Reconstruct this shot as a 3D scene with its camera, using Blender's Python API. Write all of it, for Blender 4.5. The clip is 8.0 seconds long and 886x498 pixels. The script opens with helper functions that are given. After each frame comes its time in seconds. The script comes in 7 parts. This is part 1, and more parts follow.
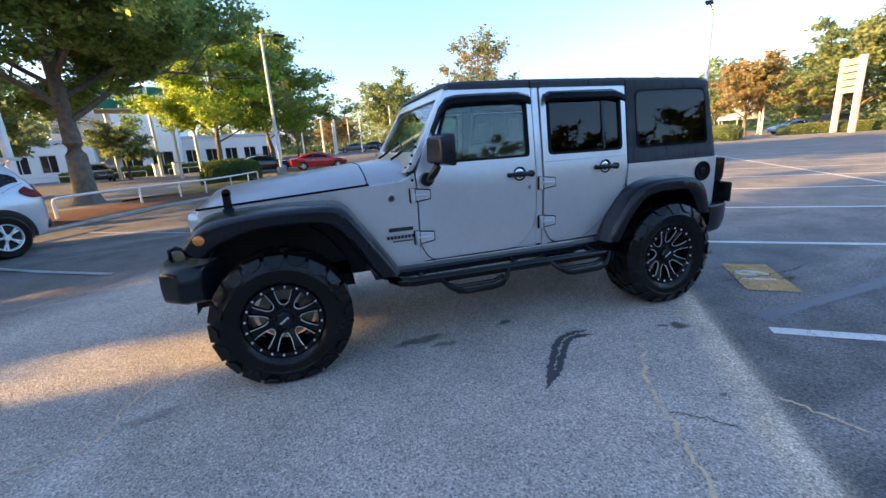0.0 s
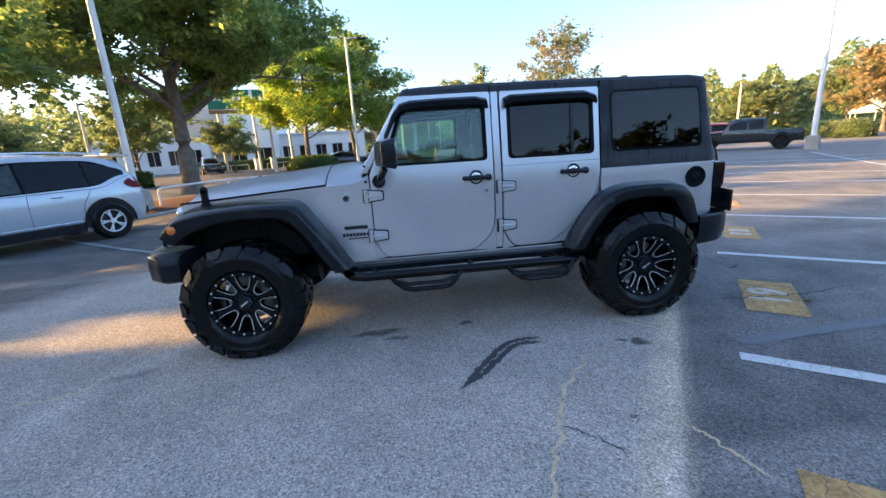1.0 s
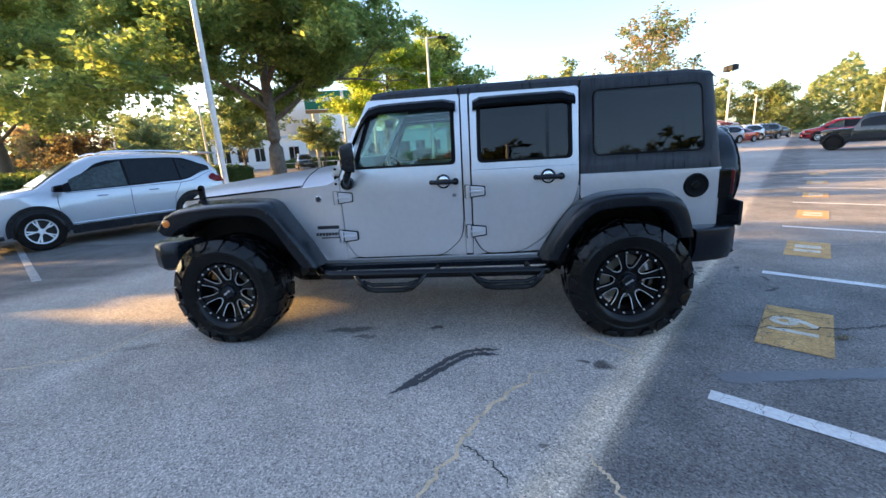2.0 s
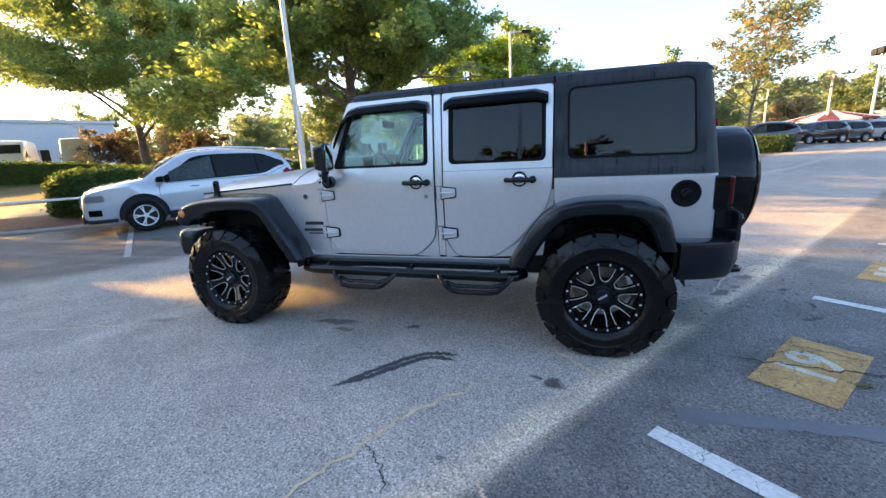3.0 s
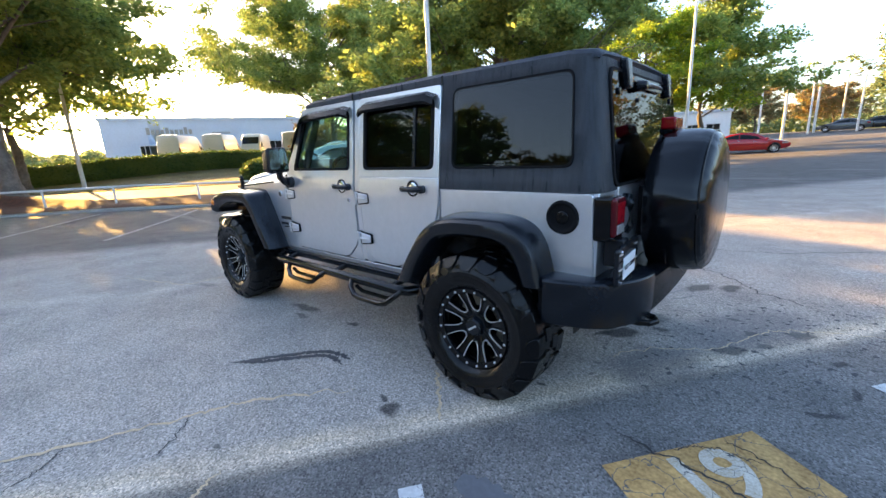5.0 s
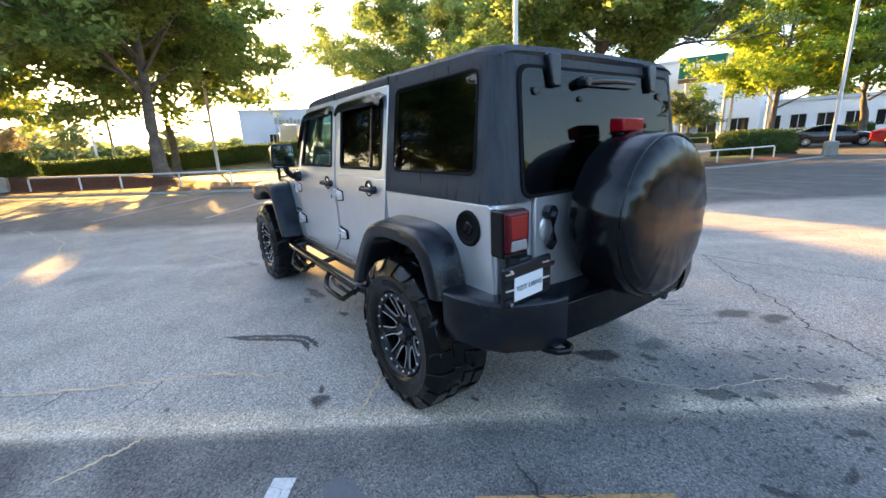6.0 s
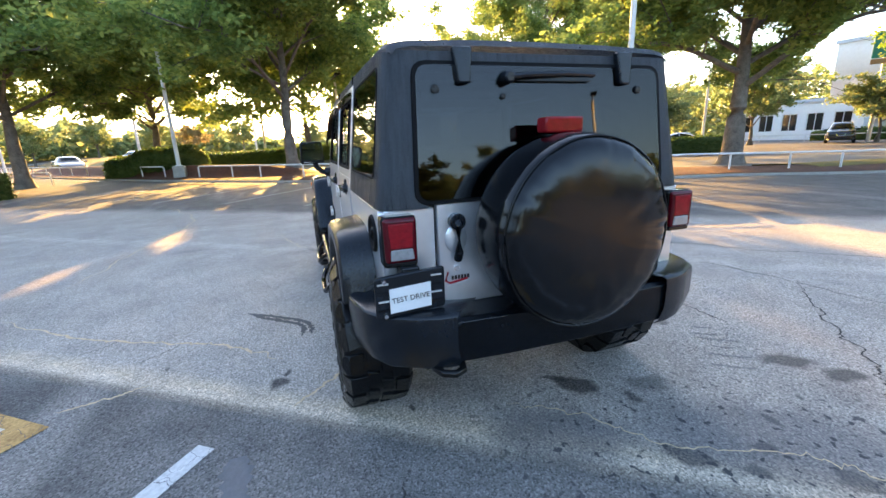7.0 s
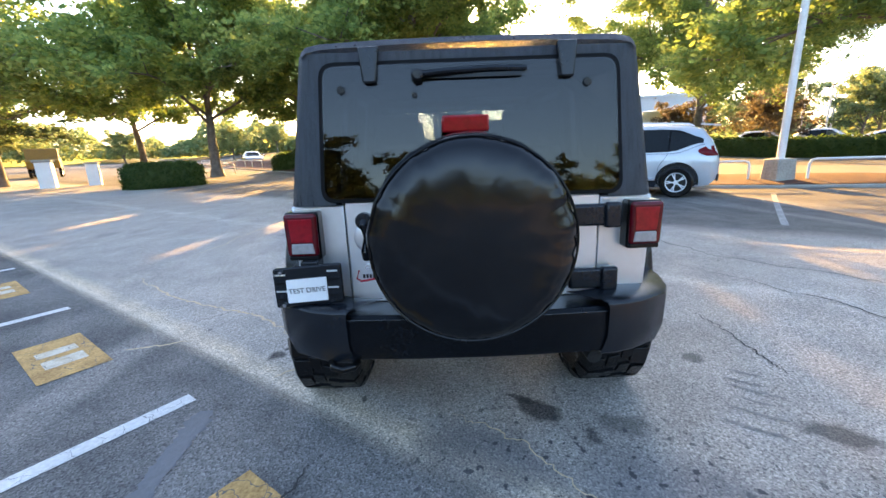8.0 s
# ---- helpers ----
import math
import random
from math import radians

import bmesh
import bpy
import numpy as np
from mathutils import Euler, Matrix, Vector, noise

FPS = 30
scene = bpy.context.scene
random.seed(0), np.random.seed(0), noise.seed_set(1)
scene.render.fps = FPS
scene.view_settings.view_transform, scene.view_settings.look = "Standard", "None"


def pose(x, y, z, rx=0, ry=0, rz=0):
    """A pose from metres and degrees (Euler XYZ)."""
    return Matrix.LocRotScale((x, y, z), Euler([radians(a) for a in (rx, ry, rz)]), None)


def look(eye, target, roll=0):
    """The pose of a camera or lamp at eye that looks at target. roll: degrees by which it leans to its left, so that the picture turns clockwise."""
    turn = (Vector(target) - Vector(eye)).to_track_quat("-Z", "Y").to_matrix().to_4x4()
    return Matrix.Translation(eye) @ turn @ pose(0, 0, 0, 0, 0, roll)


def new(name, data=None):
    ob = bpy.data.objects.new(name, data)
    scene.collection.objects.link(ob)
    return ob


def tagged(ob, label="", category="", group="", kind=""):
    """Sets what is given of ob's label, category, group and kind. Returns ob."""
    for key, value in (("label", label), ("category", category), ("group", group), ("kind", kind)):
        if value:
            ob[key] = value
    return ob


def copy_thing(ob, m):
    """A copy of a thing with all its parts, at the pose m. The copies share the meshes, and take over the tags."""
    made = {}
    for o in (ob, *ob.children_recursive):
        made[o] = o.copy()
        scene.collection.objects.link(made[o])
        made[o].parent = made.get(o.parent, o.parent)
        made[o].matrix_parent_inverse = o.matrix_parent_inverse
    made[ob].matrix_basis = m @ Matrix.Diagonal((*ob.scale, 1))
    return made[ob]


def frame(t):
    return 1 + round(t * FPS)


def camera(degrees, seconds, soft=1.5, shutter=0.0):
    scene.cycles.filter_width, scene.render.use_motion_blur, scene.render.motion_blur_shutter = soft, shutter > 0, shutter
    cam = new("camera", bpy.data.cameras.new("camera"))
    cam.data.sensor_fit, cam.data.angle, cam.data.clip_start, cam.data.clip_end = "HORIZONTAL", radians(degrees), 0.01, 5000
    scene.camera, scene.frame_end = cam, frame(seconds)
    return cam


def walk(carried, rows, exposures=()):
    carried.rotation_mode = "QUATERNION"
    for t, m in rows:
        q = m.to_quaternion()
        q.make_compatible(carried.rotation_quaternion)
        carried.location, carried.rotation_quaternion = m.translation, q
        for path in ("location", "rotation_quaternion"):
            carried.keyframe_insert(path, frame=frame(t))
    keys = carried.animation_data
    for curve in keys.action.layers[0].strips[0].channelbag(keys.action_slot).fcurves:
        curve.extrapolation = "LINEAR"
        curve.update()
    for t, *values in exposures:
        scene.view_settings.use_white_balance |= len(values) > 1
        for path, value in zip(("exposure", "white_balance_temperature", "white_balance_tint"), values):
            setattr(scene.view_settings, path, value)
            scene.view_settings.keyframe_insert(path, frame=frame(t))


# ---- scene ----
cam = camera(94.5, 8.0)
PATH = [
    (0, (-1.182, -3.407, 1.366), (-0.613, -1.554, 0.874), -3.7),
    (0.5, (-0.763, -3.582, 1.364), (-0.378, -1.681, 0.877), -3.7),
    (1, (-0.338, -3.693, 1.361), (-0.142, -1.762, 0.876), -3.6),
    (2.5, (0.891, -3.639, 1.353), (0.494, -1.737, 0.879), -3.3),
    (3, (1.275, -3.507, 1.345), (0.683, -1.655, 0.876), -3.1),
    (3.5, (1.662, -3.34, 1.354), (0.887, -1.556, 0.887), -3.0),
    (4, (2.066, -3.121, 1.36), (1.115, -1.424, 0.893), -2.9),
    (4.5, (2.426, -2.874, 1.354), (1.306, -1.284, 0.887), -2.8),
    (4.7, (2.558, -2.758, 1.357), (1.373, -1.217, 0.888), -2.9),
    (5.8, (3.196, -2.03, 1.383), (1.673, -0.833, 0.886), -2.4),
    (6, (3.305, -1.875, 1.393), (1.716, -0.769, 0.889), -2.5),
    (6.5, (3.501, -1.467, 1.389), (1.774, -0.592, 0.886), -2.4),
    (7, (3.642, -1.036, 1.387), (1.807, -0.425, 0.882), -2.3),
    (7.5, (3.727, -0.595, 1.376), (1.818, -0.275, 0.875), -2.2),
    (8, (3.767, -0.15, 1.362), (1.829, -0.146, 0.871), -2.1),
]
walk(cam, [(t, look(eye, target, roll)) for t, eye, target, roll in PATH],
     exposures=[(0, 1.72, 5550, 14), (2.5, 2.06, 6000, 13), (4.5, 2.16, 6180, 14), (6.5, 2.42, 6420, 12), (8, 2.52, 6400, 13)])

# ---- world, sun ----
SUN_TO = Vector((-0.9626, 0.0835, 0.258)).normalized()      # towards the low sun, in front of the parked off-roader
world = bpy.data.worlds.new("sky")
scene.world = world
world.use_nodes = True
wn = world.node_tree
sky = wn.nodes.new("ShaderNodeTexSky")
sky.sky_type = 'NISHITA'
sky.sun_disc = False
sky.sun_elevation = math.asin(SUN_TO.z)
sky.sun_rotation = math.atan2(SUN_TO.x, SUN_TO.y)
sky.air_density, sky.dust_density, sky.ozone_density = 1.0, 1.9, 1.4
wn.nodes["Background"].inputs[1].default_value = 0.15
wn.links.new(sky.outputs[0], wn.nodes["Background"].inputs[0])
sun_data = bpy.data.lights.new("sun", 'SUN')
sun_data.energy, sun_data.angle, sun_data.color = 6.4, radians(0.53), (1.0, 0.55, 0.12)
sun = new("sun", sun_data)
sun.rotation_mode = 'QUATERNION'
sun.rotation_quaternion = (-SUN_TO).to_track_quat('-Z', 'Y')


# ---- materials ----
def mat(name, color, rough=0.5, metal=0.0, vary=0.15, scale=6.0, bump=0.0, bscale=80.0, coat=0.0,
        tone=None, spec=0.5, per_object=0.0, transmission=0.0, streak=0.0, crack=0.0):
    """A principled material whose colour varies at two scales, with fine relief."""
    m = bpy.data.materials.new(name)
    m.use_nodes = True
    n, l = m.node_tree.nodes, m.node_tree.links
    p = n["Principled BSDF"]
    co = n.new("ShaderNodeTexCoord")
    big, fine = n.new("ShaderNodeTexNoise"), n.new("ShaderNodeTexNoise")
    big.inputs["Scale"].default_value, fine.inputs["Scale"].default_value = scale, scale * 9
    big.inputs["Detail"].default_value = 5
    for q in (big, fine):
        l.new(co.outputs["Object"], q.inputs["Vector"])
    if streak:
        mp = n.new("ShaderNodeMapping")
        mp.inputs["Scale"].default_value = (1, 1, streak)
        l.new(co.outputs["Object"], mp.inputs[0])
        l.new(mp.outputs[0], big.inputs["Vector"])
    add = n.new("ShaderNodeMath")
    add.operation = 'ADD'
    l.new(big.outputs[0], add.inputs[0])
    l.new(fine.outputs[0], add.inputs[1])
    ramp = n.new("ShaderNodeMapRange")
    ramp.inputs[1].default_value, ramp.inputs[2].default_value = 0.65, 1.35
    l.new(add.outputs[0], ramp.inputs[0])
    mix = n.new("ShaderNodeMix")
    mix.data_type = 'RGBA'
    c2 = tone or tuple(c * (1 + vary) for c in color)
    mix.inputs[6].default_value = (*[c * (1 - vary) for c in color], 1)
    mix.inputs[7].default_value = (*c2, 1)
    l.new(ramp.outputs[0], mix.inputs[0])
    out = mix.outputs[2]
    if per_object:
        info = n.new("ShaderNodeObjectInfo")
        hsv = n.new("ShaderNodeHueSaturation")
        mr = n.new("ShaderNodeMapRange")
        mr.inputs[3].default_value, mr.inputs[4].default_value = 1 - per_object, 1 + per_object
        l.new(info.outputs["Random"], mr.inputs[0])
        l.new(mr.outputs[0], hsv.inputs["Value"])
        l.new(out, hsv.inputs["Color"])
        out = hsv.outputs[0]
    if crack:
        vo = n.new("ShaderNodeTexVoronoi")
        vo.feature = 'DISTANCE_TO_EDGE'
        vo.inputs["Scale"].default_value = crack
        cm, cx = n.new("ShaderNodeMapRange"), n.new("ShaderNodeMix")
        cx.data_type = 'RGBA'
        cm.inputs[1].default_value, cm.inputs[2].default_value = 0.003, 0.012
        cx.inputs[6].default_value = (0.10, 0.10, 0.10, 1)
        wv = n.new("ShaderNodeTexNoise")
        wv.inputs["Scale"].default_value, wv.inputs["Detail"].default_value = crack * 1.1, 5
        va = n.new("ShaderNodeVectorMath")
        va.operation = 'MULTIPLY_ADD'
        va.inputs[1].default_value = (.9 / crack,) * 3
        l.new(co.outputs["Object"], wv.inputs["Vector"])
        l.new(wv.outputs[1], va.inputs[0])
        l.new(co.outputs["Object"], va.inputs[2])
        l.new(va.outputs[0], vo.inputs["Vector"])
        l.new(vo.outputs[0], cm.inputs[0])
        l.new(cm.outputs[0], cx.inputs[0])
        l.new(out, cx.inputs[7])
        out = cx.outputs[2]
    l.new(out, p.inputs["Base Color"])
    p.inputs["Roughness"].default_value = rough
    p.inputs["Metallic"].default_value = metal
    p.inputs["Specular IOR Level"].default_value = spec
    p.inputs["Coat Weight"].default_value = coat
    p.inputs["Coat Roughness"].default_value = 0.06
    p.inputs["Transmission Weight"].default_value = transmission
    rr = n.new("ShaderNodeMapRange")
    rr.inputs[3].default_value, rr.inputs[4].default_value = max(0.02, rough * 0.85), min(1, rough * 1.15)
    if streak:
        rr.inputs[1].default_value, rr.inputs[2].default_value = 0.3, 0.7
        rr.inputs[3].default_value, rr.inputs[4].default_value = rough * 0.55, rough * 1.5
    l.new(big.outputs[0], rr.inputs[0])
    l.new(rr.outputs[0], p.inputs["Roughness"])
    if bump:
        b = n.new("ShaderNodeBump")
        t = n.new("ShaderNodeTexNoise")
        t.inputs["Scale"].default_value = bscale
        t.inputs["Detail"].default_value = 3
        b.inputs["Strength"].default_value, b.inputs["Distance"].default_value = bump, 0.01
        l.new(co.outputs["Object"], t.inputs["Vector"])
        l.new(t.outputs[0], b.inputs["Height"])
        l.new(b.outputs[0], p.inputs["Normal"])
    return m


def glass(name, tint, rough=0.0, gloss=0.022, dust=0.0):
    """A tinted pane: clear through, mirror-like by its Fresnel gloss."""
    m = bpy.data.materials.new(name)
    m.use_nodes = True
    n, l = m.node_tree.nodes, m.node_tree.links
    tr, gl, mx, lw = (n.new("ShaderNode" + k) for k in ("BsdfTransparent", "BsdfGlossy", "MixShader", "LayerWeight"))
    tr.inputs[0].default_value = (*tint, 1)
    gl.inputs["Roughness"].default_value = rough
    lw.inputs[0].default_value = 0.5
    pw, ma = n.new("ShaderNodeMath"), n.new("ShaderNodeMath")
    pw.operation, ma.operation = 'POWER', 'MULTIPLY_ADD'
    pw.inputs[1].default_value = 6.0
    ma.inputs[1].default_value, ma.inputs[2].default_value = 1 - gloss, gloss
    l.new(lw.outputs["Facing"], pw.inputs[0])
    l.new(pw.outputs[0], ma.inputs[0])
    l.new(ma.outputs[0], mx.inputs[0])
    l.new(tr.outputs[0], mx.inputs[1])
    l.new(gl.outputs[0], mx.inputs[2])
    out = mx
    if dust:
        # a film of road dust that catches light from both sides
        tl, m2 = n.new("ShaderNodeBsdfTranslucent"), n.new("ShaderNodeMixShader")
        tl.inputs[0].default_value = (.8, .8, .76, 1)
        m2.inputs[0].default_value = dust
        l.new(mx.outputs[0], m2.inputs[1])
        l.new(tl.outputs[0], m2.inputs[2])
        out = m2
    l.new(out.outputs[0], n["Material Output"].inputs[0])
    return m


def leaf_mat(name, a, b, c):
    """Leaves: three tones by clump, some light through."""
    m = bpy.data.materials.new(name)
    m.use_nodes = True
    n, l = m.node_tree.nodes, m.node_tree.links
    p = n["Principled BSDF"]
    geo, info = n.new("ShaderNodeNewGeometry"), n.new("ShaderNodeObjectInfo")
    co, no = n.new("ShaderNodeTexCoord"), n.new("ShaderNodeTexNoise")
    no.inputs["Scale"].default_value = 0.45
    l.new(co.outputs["Object"], no.inputs["Vector"])
    ad = n.new("ShaderNodeMath")
    ad.operation = 'MULTIPLY_ADD'
    ad.inputs[1].default_value = 0.45
    l.new(geo.outputs["Random Per Island"], ad.inputs[0])
    l.new(no.outputs[0], ad.inputs[2])
    cr = n.new("ShaderNodeValToRGB")
    cr.color_ramp.elements[0].position, cr.color_ramp.elements[1].position = 0.35, 0.95
    cr.color_ramp.elements[0].color, cr.color_ramp.elements[1].color = (*a, 1), (*c, 1)
    e = cr.color_ramp.elements.new(0.66)
    e.color = (*b, 1)
    l.new(ad.outputs[0], cr.inputs[0])
    l.new(cr.outputs[0], p.inputs["Base Color"])
    p.inputs["Roughness"].default_value = 0.55
    p.inputs["Specular IOR Level"].default_value = 0.3
    tl, mx = n.new("ShaderNodeBsdfTranslucent"), n.new("ShaderNodeMixShader")
    l.new(cr.outputs[0], tl.inputs[0])
    mx.inputs[0].default_value = 0.59
    l.new(p.outputs[0], mx.inputs[1])
    l.new(tl.outputs[0], mx.inputs[2])
    l.new(mx.outputs[0], n["Material Output"].inputs[0])
    return m


SILVER = mat("silver_paint", (0.75, 0.755, 0.78), 0.36, 0.77, 0.04, 3, coat=0.4)
BLACK = mat("black_plastic", (0.0070, 0.0092, 0.0128), 0.25, 0, 0.35, 8, 0.06, 300, spec=0.40)
GLOSSBLACK = mat("gloss_black", (0.003, 0.003, 0.0034), 0.12, 0, 0.2, 8, spec=0.33)
DARKMETAL = mat("dark_metal", (0.018, 0.018, 0.018), 0.6, 0.2, 0.4, 12, 0.1, 120, spec=0.3)
HARDTOP = mat("textured_hardtop", (0.080, 0.090, 0.106), 0.45, 0, 0.5, 42, 0.22, 500, spec=0.50, streak=0.03)
RUBBER = mat("tyre_rubber", (0.0038, 0.0038, 0.0041), 0.26, 0, 0.6, 6, 0.35, 24, spec=0.30)
VINYL = mat("vinyl_cover", (0.0038, 0.0044, 0.0056), 0.17, 0, 0.45, 4, 0.32, 7, spec=0.40)
SEAL = mat("black_rubber_seal", (0.006, 0.006, 0.007), 0.75, 0, 0.3, 12, spec=0.15)
BRAKE = mat("brake_steel", (0.42, 0.38, 0.30), 0.5, 0.7, 0.3, 20)
BOLT = mat("bright_bolt_metal", (0.85, 0.85, 0.86), 0.5, 0.6, 0.05, 20)
MACHINED = mat("machined_metal", (0.88, 0.88, 0.89), 0.42, 0.9, 0.08, 20)
CHROME = mat("chrome", (0.75, 0.75, 0.77), 0.12, 1.0, 0.05, 20)
RED = mat("red_lens", (0.26, 0.004, 0.010), 0.14, 0, 0.3, 40, spec=0.4)
REDDARK = mat("dark_red_lens", (0.085, 0.002, 0.006), 0.12, 0, 0.3, 30, spec=0.4)
WHITELENS = mat("white_lens", (0.30, 0.29, 0.29), 0.15, 0, 0.25, 60, coat=0.6)
AMBER = mat("amber_lens", (0.75, 0.20, 0.01), 0.15, 0, 0.1, 40, coat=1.0)
PAPER = mat("white_paper", (0.80, 0.81, 0.82), 0.6, 0, 0.03, 8)
INK = mat("black_ink", (0.02, 0.02, 0.025), 0.6, 0, 0.1, 8)
REDPAINT = mat("red_sticker", (0.55, 0.02, 0.04), 0.4, 0, 0.1, 8)
SEATCLOTH = mat("seat_cloth", (0.05, 0.05, 0.055), 0.9, 0, 0.2, 30, 0.2, 400)
TINT = glass("tinted_glass", (0.14, 0.155, 0.18), gloss=0.044, dust=0.008)
SCREEN = glass("dusty_windscreen", (0.92, 0.96, 0.94), dust=0.02)
CLEAR = glass("green_glass", (0.66, 0.86, 0.80), gloss=0.075, dust=0.03)
MIRROR = mat("mirror_glass", (0.85, 0.9, 0.88), 0.02, 1.0, 0.01, 5)
WHITEPOLE = mat("white_pole_paint", (0.72, 0.71, 0.69), 0.45, 0, 0.12, 4, 0.05, 60)
CONCRETE = mat("concrete", (0.34, 0.32, 0.28), 0.85, 0, 0.3, 3, 0.3, 90)
BARK = mat("bark", (0.13, 0.105, 0.085), 0.9, 0, 0.5, 4, 0.8, 25, tone=(0.24, 0.21, 0.18))
MULCH = mat("red_mulch", (0.085, 0.028, 0.018), 0.95, 0, 0.6, 6, 1.0, 40, tone=(0.17, 0.065, 0.04))
GRASS = mat("dry_grass", (0.085, 0.085, 0.03), 0.95, 0, 0.5, 0.6, 0.8, 30, tone=(0.17, 0.145, 0.055))
# brighter copy of the dry grass, with golden sunlight mixed into its colour
VERGE = mat("grass_sun_tinted", (0.15, 0.125, 0.03), 0.95, 0, 0.4, 1.5, 0.8, 40, tone=(0.28, 0.22, 0.05))
STRAW = mat("dry_straw", (0.20, 0.17, 0.09), 0.9, 0, 0.5, 30, tone=(0.42, 0.37, 0.22))
ROADGREY = mat("road_asphalt", (0.17, 0.165, 0.16), 0.85, 0, 0.2, 0.7, 0.3, 60)
FADEDLINE = mat("faded_road_paint", (0.24, 0.24, 0.24), 0.8, 0, 0.3, 6, 0.3, 60, tone=(0.46, 0.46, 0.45), crack=9)
LINEPAINT = mat("white_road_paint", (0.60, 0.60, 0.59), 0.75, 0, 0.2, 5, 0.3, 60, tone=(0.74, 0.74, 0.73), crack=9)
YELLOW = mat("yellow_road_paint", (0.42, 0.225, 0.060), 0.8, 0, 0.35, 7, 0.3, 60, tone=(0.66, 0.41, 0.150), crack=5.0)
PATCHWHITE = mat("white_stencil_paint", (0.50, 0.39, 0.24), 0.75, 0, 0.2, 11, 0.3, 60, tone=(0.71, 0.67, 0.58), crack=7)
WALLWHITE = mat("white_wall", (0.80, 0.80, 0.80), 0.8, 0, 0.06, 0.4)
WALLBLUE = mat("pale_metal_wall", (0.52, 0.56, 0.62), 0.6, 0, 0.08, 0.5)
GREENSIGN = mat("green_sign", (0.015, 0.17, 0.10), 0.5, 0, 0.1, 2)
CREAM = mat("cream_van_paint", (0.62, 0.56, 0.42), 0.35, 0, 0.08, 1, coat=0.5)
PALEGLASS = mat("pale_side_window", (0.10, 0.125, 0.12), 0.06, 0, 0.4, 2)
DARKGLASS = mat("dark_window", (0.015, 0.018, 0.02), 0.06, 0, 0.2, 3)
LEAF_GREEN = leaf_mat("leaves_green", (0.115, 0.195, 0.062), (0.235, 0.335, 0.095), (0.42, 0.48, 0.13))
LEAF_LIME = leaf_mat("leaves_lime", (0.13, 0.20, 0.062), (0.235, 0.33, 0.092), (0.40, 0.45, 0.13))
LEAF_YELLOW = leaf_mat("leaves_yellowing", (0.120, 0.225, 0.030), (0.270, 0.400, 0.045), (0.52, 0.56, 0.060))
LEAF_AUTUMN = leaf_mat("leaves_autumn", (0.20, 0.23, 0.10), (0.34, 0.30, 0.14), (0.46, 0.30, 0.15))
LEAF_MIX = leaf_mat("leaves_mixed", (0.11, 0.17, 0.075), (0.20, 0.27, 0.11), (0.42, 0.25, 0.11))
LEAF_MAROON = leaf_mat("leaves_maroon", (0.085, 0.065, 0.048), (0.14, 0.105, 0.065), (0.20, 0.165, 0.08))
LEAF_FAR = leaf_mat("leaves_far", (0.13, 0.20, 0.09), (0.22, 0.29, 0.12), (0.36, 0.38, 0.17))
LEAF_DARK = leaf_mat("leaves_dark", (0.035, 0.055, 0.022), (0.06, 0.085, 0.032), (0.10, 0.12, 0.045))
LEAF_HEDGE = leaf_mat("leaves_hedge", (0.038, 0.075, 0.021), (0.068, 0.120, 0.030), (0.120, 0.165, 0.045))


OIL, DAMP, SHEEN = (0.028, 0.027, 0.028), (0.085, 0.080, 0.074), (0.11, 0.112, 0.122)
# soft stains on the asphalt: x, y, half lengths, turn, strength, colour
OIL_SPOTS = [
    (1.20, -1.31, .055, .035, 0, .95), (1.09, -1.26, .045, .02, -40, .9), (.10, -.73, .07, .04, 20, .9), (-.58, -.74, .19, .06, 5, .8), (-.44, -.86, .09, .03, 8, .7),
    (1.90, .32, .13, .075, 30, 1.0), (1.80, .25, .08, .03, 60, .8), (2.11, .52, .06, .04, 0, .85), (3.0, -.05, .07, .03, 30, .8), (3.1, .25, .06, .03, 80, .8), (.74, -2.0, .03, .02, 0, .8), (1.75, -.62, .025, .02, 0, .9),
]
LATER_SPOTS = [(2.55, .45, .10, .05, 40, .85), (2.72, .62, .06, .04, 10, .8), (2.62, .78, .05, .03, 80, .8), (2.9, .95, .08, .05, 20, .75), (2.5, 1.0, .045, .03, 0, .8), (3.05, .6, .05, .04, 60, .8)]
DAMP_SPOTS = [(2.04, .71, .12, .075, 70, .7), (2.165, 1.66, .14, .085, 60, 1.0), (1.43, 1.425, .05, .07, 0, .8), (2.40, 1.79, .12, .08, 70, 1.0), (-2.2, -1.0, .16, .05, 20, .5)]
SHEEN_SPOTS = [(2.22, .0, .34, .20, 60, .7), (2.60, .85, .55, .28, 60, .65)]
STAINS = [(*q, OIL) for q in OIL_SPOTS + LATER_SPOTS] + [(*q, DAMP) for q in DAMP_SPOTS] + [(*q, SHEEN) for q in SHEEN_SPOTS]


